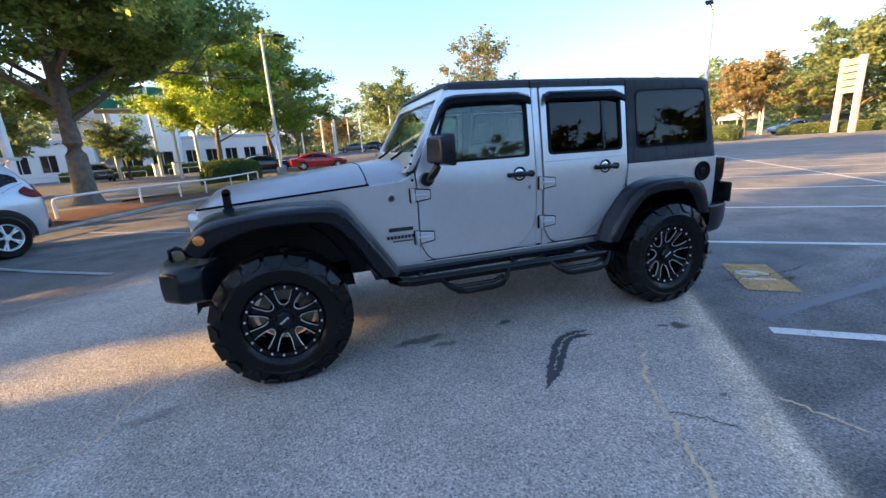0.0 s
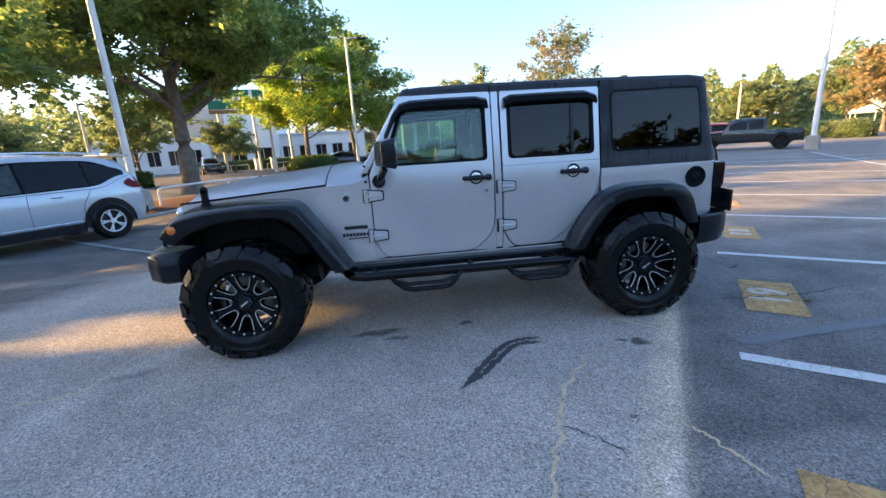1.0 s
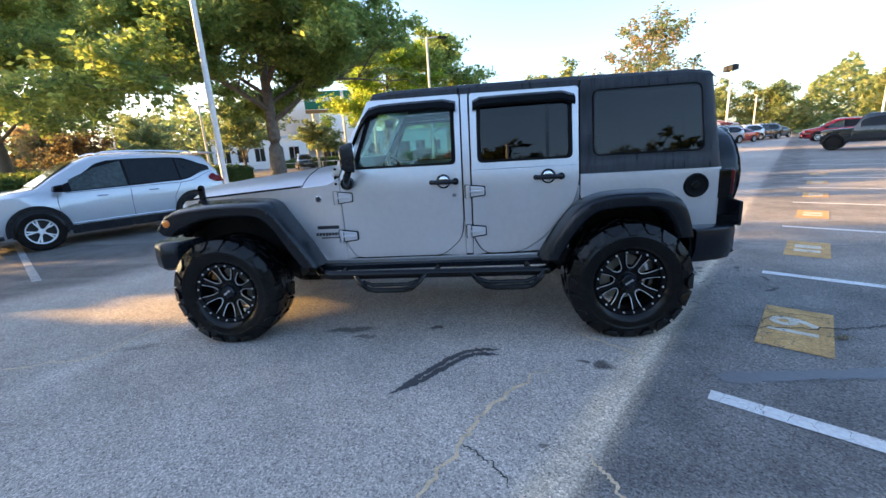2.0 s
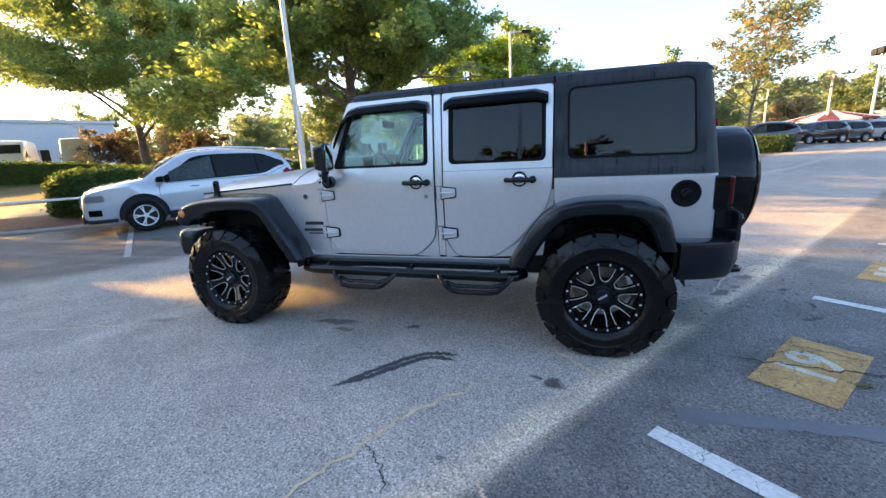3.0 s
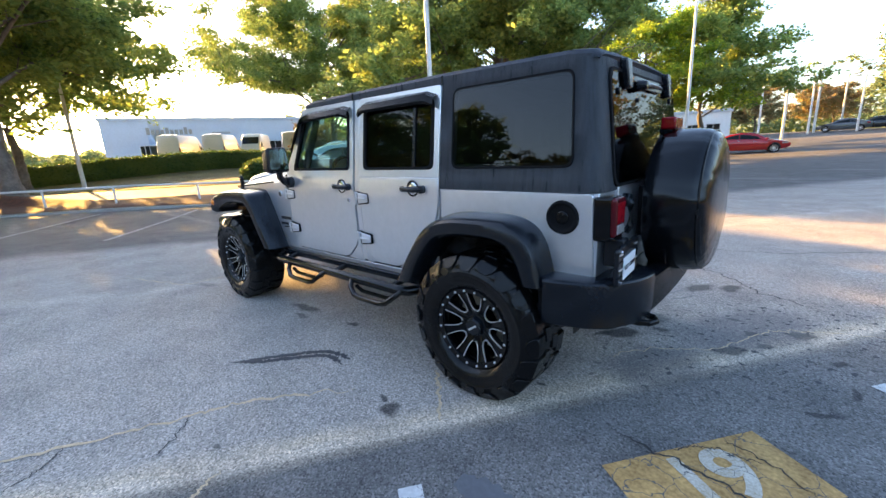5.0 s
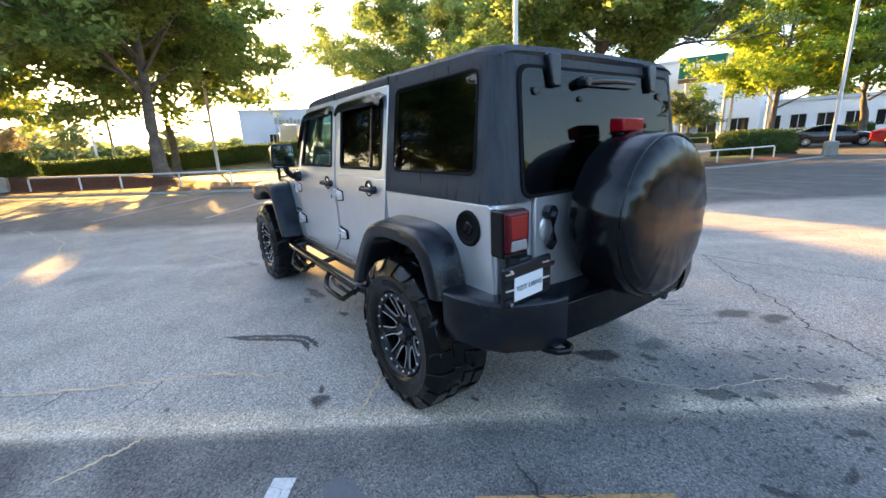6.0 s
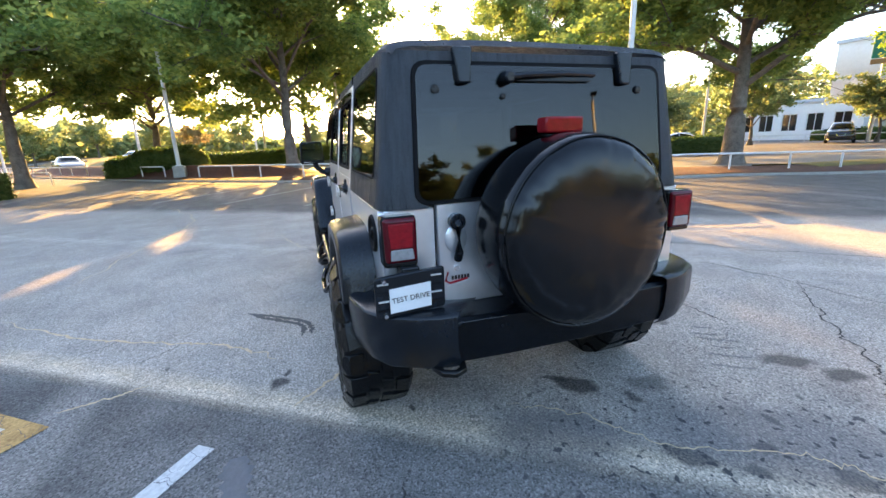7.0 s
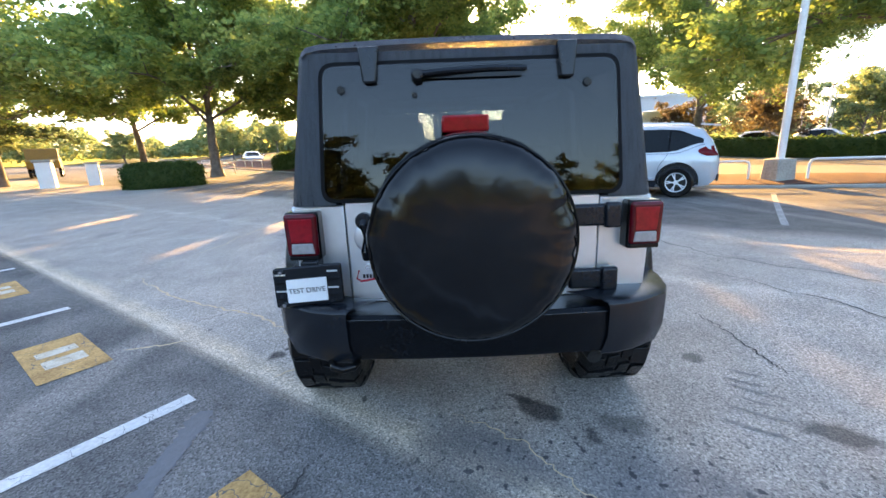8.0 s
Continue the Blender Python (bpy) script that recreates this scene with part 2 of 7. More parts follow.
def ground_mat():
    """Old pale asphalt, darker sealed asphalt beyond a slanting joint, stains, grit; turf and litter far away."""
    m = bpy.data.materials.new("asphalt_lot")
    m.use_nodes = True
    n, l = m.node_tree.nodes, m.node_tree.links
    p = n["Principled BSDF"]
    co = n.new("ShaderNodeTexCoord")

    def tex(scale, detail=4, kind="ShaderNodeTexNoise"):
        t = n.new(kind)
        t.inputs["Scale"].default_value = scale
        if kind == "ShaderNodeTexNoise":
            t.inputs["Detail"].default_value = detail
        l.new(co.outputs["Object"], t.inputs["Vector"])
        return t

    def math_(op, a, b=None, c=None):
        q = n.new("ShaderNodeMath")
        q.operation = op
        for k, v in enumerate((a, b, c)):
            if v is None:
                continue
            if isinstance(v, (int, float)):
                q.inputs[k].default_value = v
            else:
                l.new(v, q.inputs[k])
        return q.outputs[0]

    def rng(v, a, b, c=0.0, d=1.0):
        q = n.new("ShaderNodeMapRange")
        for k, w in enumerate((a, b, c, d)):
            q.inputs[k + 1].default_value = w
        l.new(v, q.inputs[0])
        return q.outputs[0]

    def mixc(f, a, b):
        q = n.new("ShaderNodeMix")
        q.data_type = 'RGBA'
        l.new(f, q.inputs[0])
        for k, v in ((6, a), (7, b)):
            if isinstance(v, tuple):
                q.inputs[k].default_value = (*v, 1)
            else:
                l.new(v, q.inputs[k])
        return q.outputs[2]

    sep = n.new("ShaderNodeSeparateXYZ")
    l.new(co.outputs["Object"], sep.inputs[0])
    grit, mid, big, spots = tex(85, 4), tex(2.2, 6), tex(0.22, 4), tex(0.9, 3)
    vor = tex(118, kind="ShaderNodeTexVoronoi")
    stone = n.new("ShaderNodeSeparateColor")
    l.new(vor.outputs[1], stone.inputs[0])
    # signed distance to the joint, which runs along (0.57, 0.82)
    d = math_('ADD', math_('MULTIPLY', sep.outputs[0], 0.82), math_('MULTIPLY_ADD', sep.outputs[1], -0.57, -1.93))
    dw = math_('ADD', d, math_('MULTIPLY_ADD', mid.outputs[0], 0.08, -0.04))
    old = mixc(rng(math_('ADD', mid.outputs[0], big.outputs[0]), 0.7, 1.3), (0.310, 0.280, 0.250), (0.460, 0.416, 0.370))
    patchy = tex(1.3, 5)
    dark = mixc(rng(math_('ADD', patchy.outputs[0], math_('MULTIPLY', mid.outputs[0], 0.6)), 0.62, 1.0), (0.096, 0.095, 0.094), (0.205, 0.196, 0.186))
    col = mixc(math_('MULTIPLY', rng(dw, -0.03, 0.06), rng(sep.outputs[1], -1.6, 1.2, 1.0, 0.62)), old, dark)
    # a second joint, parallel to the first, with dark sealed asphalt up to the kerb
    d2 = math_('ADD', math_('MULTIPLY', sep.outputs[0], -0.82), math_('MULTIPLY_ADD', sep.outputs[1], 0.57, -4.05))
    d2 = math_('ADD', d2, math_('ADD', math_('MULTIPLY_ADD', mid.outputs[0], 0.5, -0.25), math_('MULTIPLY_ADD', spots.outputs[0], 0.9, -0.45)))
    worn = mixc(rng(mid.outputs[0], 0.3, 0.7), (0.070, 0.068, 0.067), (0.125, 0.120, 0.116))
    col = mixc(rng(d2, -0.15, 0.5, 0, 0.85), col, worn)
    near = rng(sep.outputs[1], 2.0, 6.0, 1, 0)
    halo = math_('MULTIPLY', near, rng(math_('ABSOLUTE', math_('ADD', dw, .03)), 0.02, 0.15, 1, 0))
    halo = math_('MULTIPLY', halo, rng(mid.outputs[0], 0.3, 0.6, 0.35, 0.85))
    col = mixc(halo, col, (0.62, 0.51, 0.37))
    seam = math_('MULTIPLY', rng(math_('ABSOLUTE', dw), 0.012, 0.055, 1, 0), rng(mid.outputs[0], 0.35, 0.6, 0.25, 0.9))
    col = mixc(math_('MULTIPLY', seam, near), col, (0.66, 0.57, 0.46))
    # a faint pale line between the joints
    d3 = math_('ABSOLUTE', math_('ADD', d, math_('MULTIPLY_ADD', spots.outputs[0], 0.5, 2.95)))
    col = mixc(math_('MULTIPLY', rng(d3, 0.02, 0.22, 0.55, 0), rng(mid.outputs[0], 0.35, 0.6, 0.4, 1.0)), col, (0.56, 0.52, 0.47))
    # farther out the joint is sealed with a broad broken band of tar
    tar = math_('MULTIPLY', rng(math_('ABSOLUTE', math_('ADD', dw, -0.5)), 0.25, 0.75, 0.75, 0), rng(sep.outputs[1], 3.0, 8.0, 0, 1))
    tar = math_('MULTIPLY', tar, rng(mid.outputs[0], 0.35, 0.6, 1.0, 0.35))
    col = mixc(tar, col, (0.06, 0.057, 0.056))
    # pale drag marks and wide worn bands
    st = n.new("ShaderNodeMapping")
    st.inputs["Rotation"].default_value = (0, 0, radians(36))
    st.inputs["Scale"].default_value = (0.22, 1.7, 1)
    l.new(co.outputs["Object"], st.inputs[0])
    band = n.new("ShaderNodeTexNoise")
    band.inputs["Scale"].default_value = 0.8
    l.new(st.outputs[0], band.inputs["Vector"])
    col = mixc(rng(band.outputs[0], 0.56, 0.74, 0, 0.4), col, (0.46, 0.425, 0.385))
    col = mixc(rng(spots.outputs[0], 0.62, 0.72, 0, 0.35), col, (0.13, 0.13, 0.13))
    # single stones, paler or darker than the binder
    gain = math_('MULTIPLY', rng(stone.outputs[0], 0.45, 1.0, 0.93, 1.50), rng(stone.outputs[1], 0.55, 1.0, 1.0, 0.50))
    gain = math_('MULTIPLY', gain, rng(grit.outputs[0], 0.30, 0.5, 0.55, 1.06))
    sc = n.new("ShaderNodeVectorMath")
    sc.operation = 'SCALE'
    l.new(col, sc.inputs[0])
    l.new(gain, sc.inputs["Scale"])
    col = sc.outputs[0]
    wob = tex(7, 4)
    shift = n.new("ShaderNodeVectorMath")
    shift.operation = 'MULTIPLY_ADD'
    l.new(wob.outputs[1], shift.inputs[0])
    shift.inputs[1].default_value = (.16, .16, 0)
    l.new(co.outputs["Object"], shift.inputs[2])

    def stain(x, y, rx, ry, turn, strength, colour, soft=0.72):
        mp = n.new("ShaderNodeMapping")
        mp.vector_type = 'TEXTURE'
        mp.inputs["Location"].default_value = (x + .08, y + .08, 0)
        mp.inputs["Rotation"].default_value = (0, 0, radians(turn))
        mp.inputs["Scale"].default_value = (rx, ry, 1)
        l.new(shift.outputs[0], mp.inputs[0])
        ln = n.new("ShaderNodeVectorMath")
        ln.operation = 'LENGTH'
        l.new(mp.outputs[0], ln.inputs[0])
        f = math_('MULTIPLY', rng(ln.outputs[1], soft, 1.25, strength, 0), rng(grit.outputs[0], 0.3, 0.6, 1.0, 0.75))
        return mixc(f, col, colour)

    for args in STAINS:
        col = stain(*args)
    # oil spatter behind the car
    spat = tex(19, 2)
    mp = n.new("ShaderNodeMapping")
    mp.vector_type = 'TEXTURE'
    mp.inputs["Location"].default_value, mp.inputs["Rotation"].default_value, mp.inputs["Scale"].default_value = (2.7, .75, 0), (0, 0, radians(55)), (1.7, .85, 1)
    l.new(co.outputs["Object"], mp.inputs[0])
    ln = n.new("ShaderNodeVectorMath")
    ln.operation = 'LENGTH'
    l.new(mp.outputs[0], ln.inputs[0])
    col = mixc(math_('MULTIPLY', rng(spat.outputs[0], 0.62, 0.67, 0, 0.95), rng(ln.outputs[1], 0.5, 1.1, 1, 0)), col, (0.06, 0.06, 0.065))
    far = rng(math_('SQRT', math_('ADD', math_('POWER', sep.outputs[0], 2.0), math_('POWER', sep.outputs[1], 2.0))), 105, 120)
    col = mixc(far, col, (0.10, 0.11, 0.045))
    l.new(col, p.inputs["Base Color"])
    p.inputs["Roughness"].default_value = 0.82
    p.inputs["Specular IOR Level"].default_value = 0.22
    b = n.new("ShaderNodeBump")
    b.inputs["Strength"].default_value, b.inputs["Distance"].default_value = 0.55, 0.006
    l.new(math_('ADD', grit.outputs[0], vor.outputs[0]), b.inputs["Height"])
    l.new(b.outputs[0], p.inputs["Normal"])
    return m


LOT = ground_mat()


# ---- mesh helpers ----
def finish(name, bm, material, parent=None, label="", bevel=0.0, sharp=35, flip=True, seg=2):
    if flip:
        bmesh.ops.recalc_face_normals(bm, faces=bm.faces)
    me = bpy.data.meshes.new(name)
    bm.to_mesh(me)
    bm.free()
    me.materials.append(material)
    me.shade_smooth()
    me.set_sharp_from_angle(angle=radians(sharp))
    ob = new(name, me)
    if parent:
        ob.parent = parent
    if label:
        ob["label"] = label
    if bevel:
        b = ob.modifiers.new("bevel", 'BEVEL')
        b.width, b.segments, b.limit_method, b.angle_limit = bevel, seg, 'ANGLE', radians(38)
    return ob


def part(name, bm, material, parent, label="", bevel=0.0, sharp=35, seg=2):
    return finish(name, bm, material, parent, label, bevel, sharp, seg=seg)


def thing(name, label, category, at=(0, 0, 0), turn=0.0, group="", kind=""):
    e = new(name)
    e.empty_display_size = 0.1
    e.location, e.rotation_euler = at, (0, 0, radians(turn))
    return tagged(e, label, category, group, kind)


def box(bm, x0, x1, y0, y1, z0, z1, m=None):
    r = bmesh.ops.create_cube(bm, size=1)
    for v in r["verts"]:
        v.co = Vector((x0 + (v.co.x + .5) * (x1 - x0), y0 + (v.co.y + .5) * (y1 - y0), z0 + (v.co.z + .5) * (z1 - z0)))
        if m:
            v.co = m @ v.co
    return r["verts"]


def cyl(bm, a, b, r0, r1=None, n=16, caps=True):
    a, b = Vector(a), Vector(b)
    r1 = r0 if r1 is None else r1
    d = b - a
    m = Matrix.Translation((a + b) / 2) @ d.to_track_quat('Z', 'Y').to_matrix().to_4x4()
    return bmesh.ops.create_cone(bm, cap_ends=caps, segments=n, radius1=r0, radius2=r1, depth=d.length, matrix=m)["verts"]


def tube(bm, pts, r, n=10):
    """A round bar bent through pts."""
    pts = [Vector(p) for p in pts]
    rings = []
    for i, p in enumerate(pts):
        d = (pts[min(i + 1, len(pts) - 1)] - pts[max(i - 1, 0)]).normalized()
        q = d.to_track_quat('Z', 'Y')
        rings.append([bm.verts.new(p + q @ Vector((r * math.cos(k * math.tau / n), r * math.sin(k * math.tau / n), 0))) for k in range(n)])
    skin(bm, rings, True)
    bm.faces.new(rings[0])
    bm.faces.new(rings[-1])


def skin(bm, rings, closed=False):
    for a, b in zip(rings, rings[1:]):
        k = len(a)
        for i in range(k if closed else k - 1):
            j = (i + 1) % k
            try:
                bm.faces.new((a[i], a[j], b[j], b[i]))
            except ValueError:
                pass


def rounded(pts, r, n=4):
    """A closed outline with its corners rounded; r is one radius or one for each corner."""
    out = []
    k = len(pts)
    for i in range(k):
        rad = r[i] if isinstance(r, (list, tuple)) else r
        p, a, b = Vector(pts[i]), Vector(pts[i - 1]), Vector(pts[(i + 1) % k])
        u, w = (a - p), (b - p)
        rad = min(rad, u.length * 0.45, w.length * 0.45)
        if rad <= 1e-5:
            out.append(tuple(p))
            continue
        u, w = p + u.normalized() * rad, p + w.normalized() * rad
        for j in range(n + 1):
            t = j / n
            out.append(tuple((1 - t) ** 2 * u + 2 * t * (1 - t) * p + t * t * w))
    return out


def plate(bm, pts, y0, y1, shape=None, cuts=()):
    """A prism of the outline pts (x, z) from y0 to y1; cuts: heights at which it is split so that shape() can bend it."""
    a = [bm.verts.new((x, y0, z)) for x, z in pts]
    b = [bm.verts.new((x, y1, z)) for x, z in pts]
    new_faces = [bm.faces.new(a), bm.faces.new(b[::-1])]
    for i in range(len(pts)):
        j = (i + 1) % len(pts)
        new_faces.append(bm.faces.new((a[i], b[i], b[j], a[j])))
    vs = set(a + b)
    for z in cuts:
        geom = list(vs) + list({e for v in vs for e in v.link_edges}) + list({f for v in vs for f in v.link_faces})
        r = bmesh.ops.bisect_plane(bm, geom=geom, plane_co=(0, 0, z), plane_no=(0, 0, 1), dist=1e-5)
        vs |= {g for g in r["geom_cut"] if isinstance(g, bmesh.types.BMVert)}
    if shape:
        for v in vs:
            v.co = shape(v.co)
    return vs


def ring_plate(bm, outer, inner, y0, y1, shape=None):
    """A frame between two outlines of the same number of points."""
    loops = []
    for y in (y0, y1):
        loops.append(([bm.verts.new((x, y, z)) for x, z in outer], [bm.verts.new((x, y, z)) for x, z in inner]))
    k = len(outer)
    (oa, ia), (ob_, ib) = loops
    for i in range(k):
        j = (i + 1) % k
        for q in ((oa[i], oa[j], ia[j], ia[i]), (ob_[i], ob_[j], ib[j], ib[i]), (oa[i], oa[j], ob_[j], ob_[i]), (ia[i], ia[j], ib[j], ib[i])):
            bm.faces.new(q)
    if shape:
        for v in oa + ia + ob_ + ib:
            v.co = shape(v.co)


def revolve(bm, prof, n=48, axis='Y'):
    """Turns the profile (radius, along) round the axis y."""
    rings = []
    for k in range(n):
        c, s = math.cos(k * math.tau / n), math.sin(k * math.tau / n)
        rings.append([bm.verts.new((r * c, y, r * s)) if axis == 'Y' else bm.verts.new((y, r * c, r * s)) for r, y in prof])
    for a, b in zip(rings, rings[1:] + rings[:1]):
        for i in range(len(prof) - 1):
            bm.faces.new((a[i], a[i + 1], b[i + 1], b[i]))
    return rings


def smooth_line(pts, n=5):
    out = []
    V = [Vector(p) for p in pts]
    V = [V[0] * 2 - V[1]] + V + [V[-1] * 2 - V[-2]]
    for i in range(1, len(V) - 2):
        a, b, c, d = V[i - 1:i + 3]
        for j in range(n):
            t = j / n
            out.append(tuple(0.5 * ((2 * b) + (c - a) * t + (2 * a - 5 * b + 4 * c - d) * t * t + (3 * b - a - 3 * c + d) * t ** 3)))
    out.append(tuple(V[-2]))
    return out


# ---- ground ----
KERB = [(-80, -66), (-60, -45), (-40, -24.5), (-20.6, -7.6), (-11.0, 3.1), (-7.2, 9.2), (-5.2, 13.8), (-3.6, 20), (-2.8, 26), (-2.6, 29)]


def sstep(a, b, x):
    t = min(1, max(0, (x - a) / (b - a)))
    return t * t * (3 - 2 * t)


def kerb_dist(x, y):
    """Metres beyond the kerb, outwards positive."""
    best, sign = 1e9, 1
    for (ax, ay), (bx, by) in zip(KERB, KERB[1:]):
        dx, dy = bx - ax, by - ay
        t = min(1, max(0, ((x - ax) * dx + (y - ay) * dy) / (dx * dx + dy * dy)))
        px, py = x - ax - t * dx, y - ay - t * dy
        d = math.hypot(px, py)
        if d < best:
            best, sign = d, 1 if dx * py - dy * px > 0 else -1
    return best * sign


def height(x, y):
    """The lie of the land: a level lot that climbs a little to the far side, a bank beyond the kerb."""
    a = 0.6 * x + 0.8 * y - 8
    up = 1.3 * sstep(12, 58, a) * sstep(-12, -4, x) * (1 - .8 * sstep(13, 24, x))
    d = kerb_dist(x, y)
    bank = 1.15 * sstep(7, 24, d) * (1 - sstep(8, 22, y))
    dip = -0.11 * sstep(7.5, 2.5, math.hypot(x + 7.9, y - 5.2)) - .14 * sstep(10, 18, y) * sstep(4, -2, x) * sstep(40, 30, y)
    return up + bank + dip


def axis_steps(lo, hi, fine_lo, fine_hi, step):
    out = list(np.arange(fine_lo, fine_hi + step / 2, step))
    g, x = step, fine_hi
    while x < hi:
        g *= 1.35
        x += g
        out.append(x)
    g, x = step, fine_lo
    while x > lo:
        g *= 1.35
        x -= g
        out.insert(0, x)
    return out


def ground_sheet():
    xs, ys = axis_steps(-1500, 1500, -48, 48, 2.0), axis_steps(-1500, 1500, -40, 60, 2.0)
    bm = bmesh.new()
    rows = [[bm.verts.new((x, y, height(x, y))) for x in xs] for y in ys]
    skin(bm, rows)
    return tagged(finish("ground", bm, LOT), "worn grey asphalt parking lot with cracks and stains", "ground", kind="structure")


ground_sheet()


def kerb_points(step=1.0):
    """Evenly spaced points along the smoothed kerb with outward normals."""
    pts = [Vector(p) for p in KERB]
    out = []
    for i in range(1, len(pts) - 2):
        a, b, c, d = pts[i - 1:i + 3]
        k = max(2, int((c - b).length / step))
        for j in range(k):
            t = j / k
            out.append(0.5 * ((2 * b) + (c - a) * t + (2 * a - 5 * b + 4 * c - d) * t * t + (3 * b - a - 3 * c + d) * t ** 3))
    out.append(pts[-2])
    res = []
    for i, p in enumerate(out):
        d = (out[min(i + 1, len(out) - 1)] - out[max(i - 1, 0)]).normalized()
        res.append((p, Vector((-d.y, d.x))))
    return res


KP = kerb_points()


def strip(name, bands, lift, material, label, category, wave=0.0, span=None):
    """A strip that follows the kerb; bands: (metres outwards, height above the land)."""
    bm = bmesh.new()
    rows = []
    for i, (p, nrm) in enumerate(KP):
        if span and not span[0] < p.y < span[1]:
            continue
        row = []
        for d, z in bands:
            w = wave * noise.noise(Vector((i * 0.35, d, 0)))
            q = p + nrm * (d + w)
            row.append(bm.verts.new((q.x, q.y, height(q.x, q.y) + z + lift + (berm(q.x, q.y) if name == "planting_bed" else 0))))
        rows.append(row)
    skin(bm, rows)
    return tagged(finish(name, bm, material), label, category, kind="structure")


def berm(x, y):
    """Mulch heaped up under the trees of the bed's southern half."""
    return .50 * sstep(1.0, -3.0, y) * sstep(-26, -17, y) * sstep(1.1, 2.1, kerb_dist(x, y)) * sstep(3.6, 2.9, kerb_dist(x, y))


strip("kerb", [(0, -0.05), (0.0, 0.055), (0.02, 0.07), (0.16, 0.075), (0.16, -0.05)], 0, CONCRETE, "weathered pale concrete kerb round the lot", "kerb")
strip("planting_bed", [(0.16, 0.09), (0.8, 0.14), (1.2, 0.16), (1.6, 0.18), (2.0, 0.18), (2.4, 0.17), (2.9, 0.12), (3.2, 0.07), (3.3, 0.06), (3.4, -0.05)], 0, MULCH, "planting bed covered with reddish bark mulch", "planting bed")
strip("service_road", [(3.42, -0.02), (3.45, 0.03), (6, 0.035), (9.5, 0.03), (9.55, -0.02)], 0.0, ROADGREY, "pale grey asphalt service road behind the bed", "road")

strip("grass_verge", [(1.25, 0.12), (1.35, 0.19), (2.2, 0.22), (3.2, 0.17), (4.3, 0.10), (4.4, 0.0)], 0.0, VERGE, "grass verge behind the rail, sunlit yellow put into its colour", "grass", .3, (15.0, 24.0))


def bank_sheet():
    bm = bmesh.new()
    rows = []
    for i, (p, nrm) in enumerate(KP):
        if p.y > 9:
            break
        rows.append([bm.verts.new((*(q := p + nrm * d), height(q.x, q.y) + 0.05 - (0.1 if d in (9.6, 60) else 0))) for d in (9.6, 9.7, 12, 14, 16, 18, 20, 23, 27, 35, 60)])
    skin(bm, rows)
    return tagged(finish("grass_bank", bm, GRASS), "dry yellow-green grass bank", "grass", kind="structure")


bank_sheet()


# ---- the off-roader ----
offroader = thing("off_road_car", "silver four-door off-road car with black hardtop and oversized mud tyres", "car", (0, -0.02, 0))
WB, HUBZ = 1.4735, 0.398


def side_shape(s):
    """Bends a flat side panel: tumblehome above the belt, slight tuck below, nose taper. s = -1 for the left flank, +1 for the right."""
    def f(co):
        x, y, z = co
        y = abs(y)
        if z > 1.13:
            y -= (z - 1.13) * 0.125
        else:
            y -= 0.018 * ((1.13 - z) / 0.5) ** 2
        if x < -0.6:
            y -= (-0.6 - x) * 0.12
        return Vector((x, s * y, z))
    return f


CUTS = [0.66, 0.74, 0.82, 0.9, 0.98, 1.06, 1.13]


def tub(s):
    bm = bmesh.new()
    sh = side_shape(s)
    y0, y1 = 0.753, 0.725
    plate(bm, rounded([(-0.530, .575), (-0.530, 1.135), (-0.535, 1.20), (-0.62, 1.155), (-0.85, 1.140), (-1.86, 1.070), (-1.86, .90), (-1.74, .93), (-1.12, .97), (-.92, .82), (-.80, .575)],
                      [0, 0, 0, .02, .02, .02, .02, .0, .08, .05, 0]), y0, y1, sh, CUTS)
    plate(bm, rounded([(1.170, 1.135), (2.065, 1.135), (2.075, .70), (1.88, .70), (1.80, .91), (1.66, .97), (1.30, .97), (1.185, .93), (1.170, 1.0)],
                      [0, .02, .02, 0, .05, .06, .06, 0, 0]), y0, y1, sh, CUTS)
    plate(bm, [(-0.80, .575), (-0.80, .61), (-0.53, .584), (.90, .584), (.93, .575), (.93, .545), (-.80, .545)], 0.747, 0.66, sh)
    plate(bm, [(.76, .60), (.76, .70), (1.10, 1.06), (1.168, 1.06), (1.168, .93), (.93, .60)], .734, .715, sh, CUTS)
    return bm


def tub_all():
    bm = tub(-1)
    b2 = tub(1)
    me = bpy.data.meshes.new("tmp")
    b2.to_mesh(me)
    bm.from_mesh(me)
    # rear corners and rear sill of the tub
    for s in (-1, 1):
        box(bm, 2.045, 2.085, min(s * .53, s * .735), max(s * .53, s * .735), .70, 1.135)
        # cowl top between hood and screen
    box(bm, -0.86, -0.54, -.66, .66, 1.08, 1.13)
    return bm


def pillar_(s):
    bm = bmesh.new()
    plate(bm, [(.367, .60), (.367, 1.715), (.417, 1.715), (.417, .60)], .750, .735, side_shape(s), CUTS + [1.4])
    return bm


FRONT_DOOR = ([(-.522, 1.20), (-.522, .72), (-.46, .598), (.20, .598), (.34, .72), (.357, .86), (.357, 1.20)], [0, .05, .06, .06, .08, .05, 0])
REAR_DOOR = ([(.427, 1.20), (.427, .72), (.50, .598), (.77, .598), (.93, .71), (1.13, .95), (1.158, 1.08), (1.158, 1.20)], [0, .05, .06, .08, .05, .08, .05, 0])


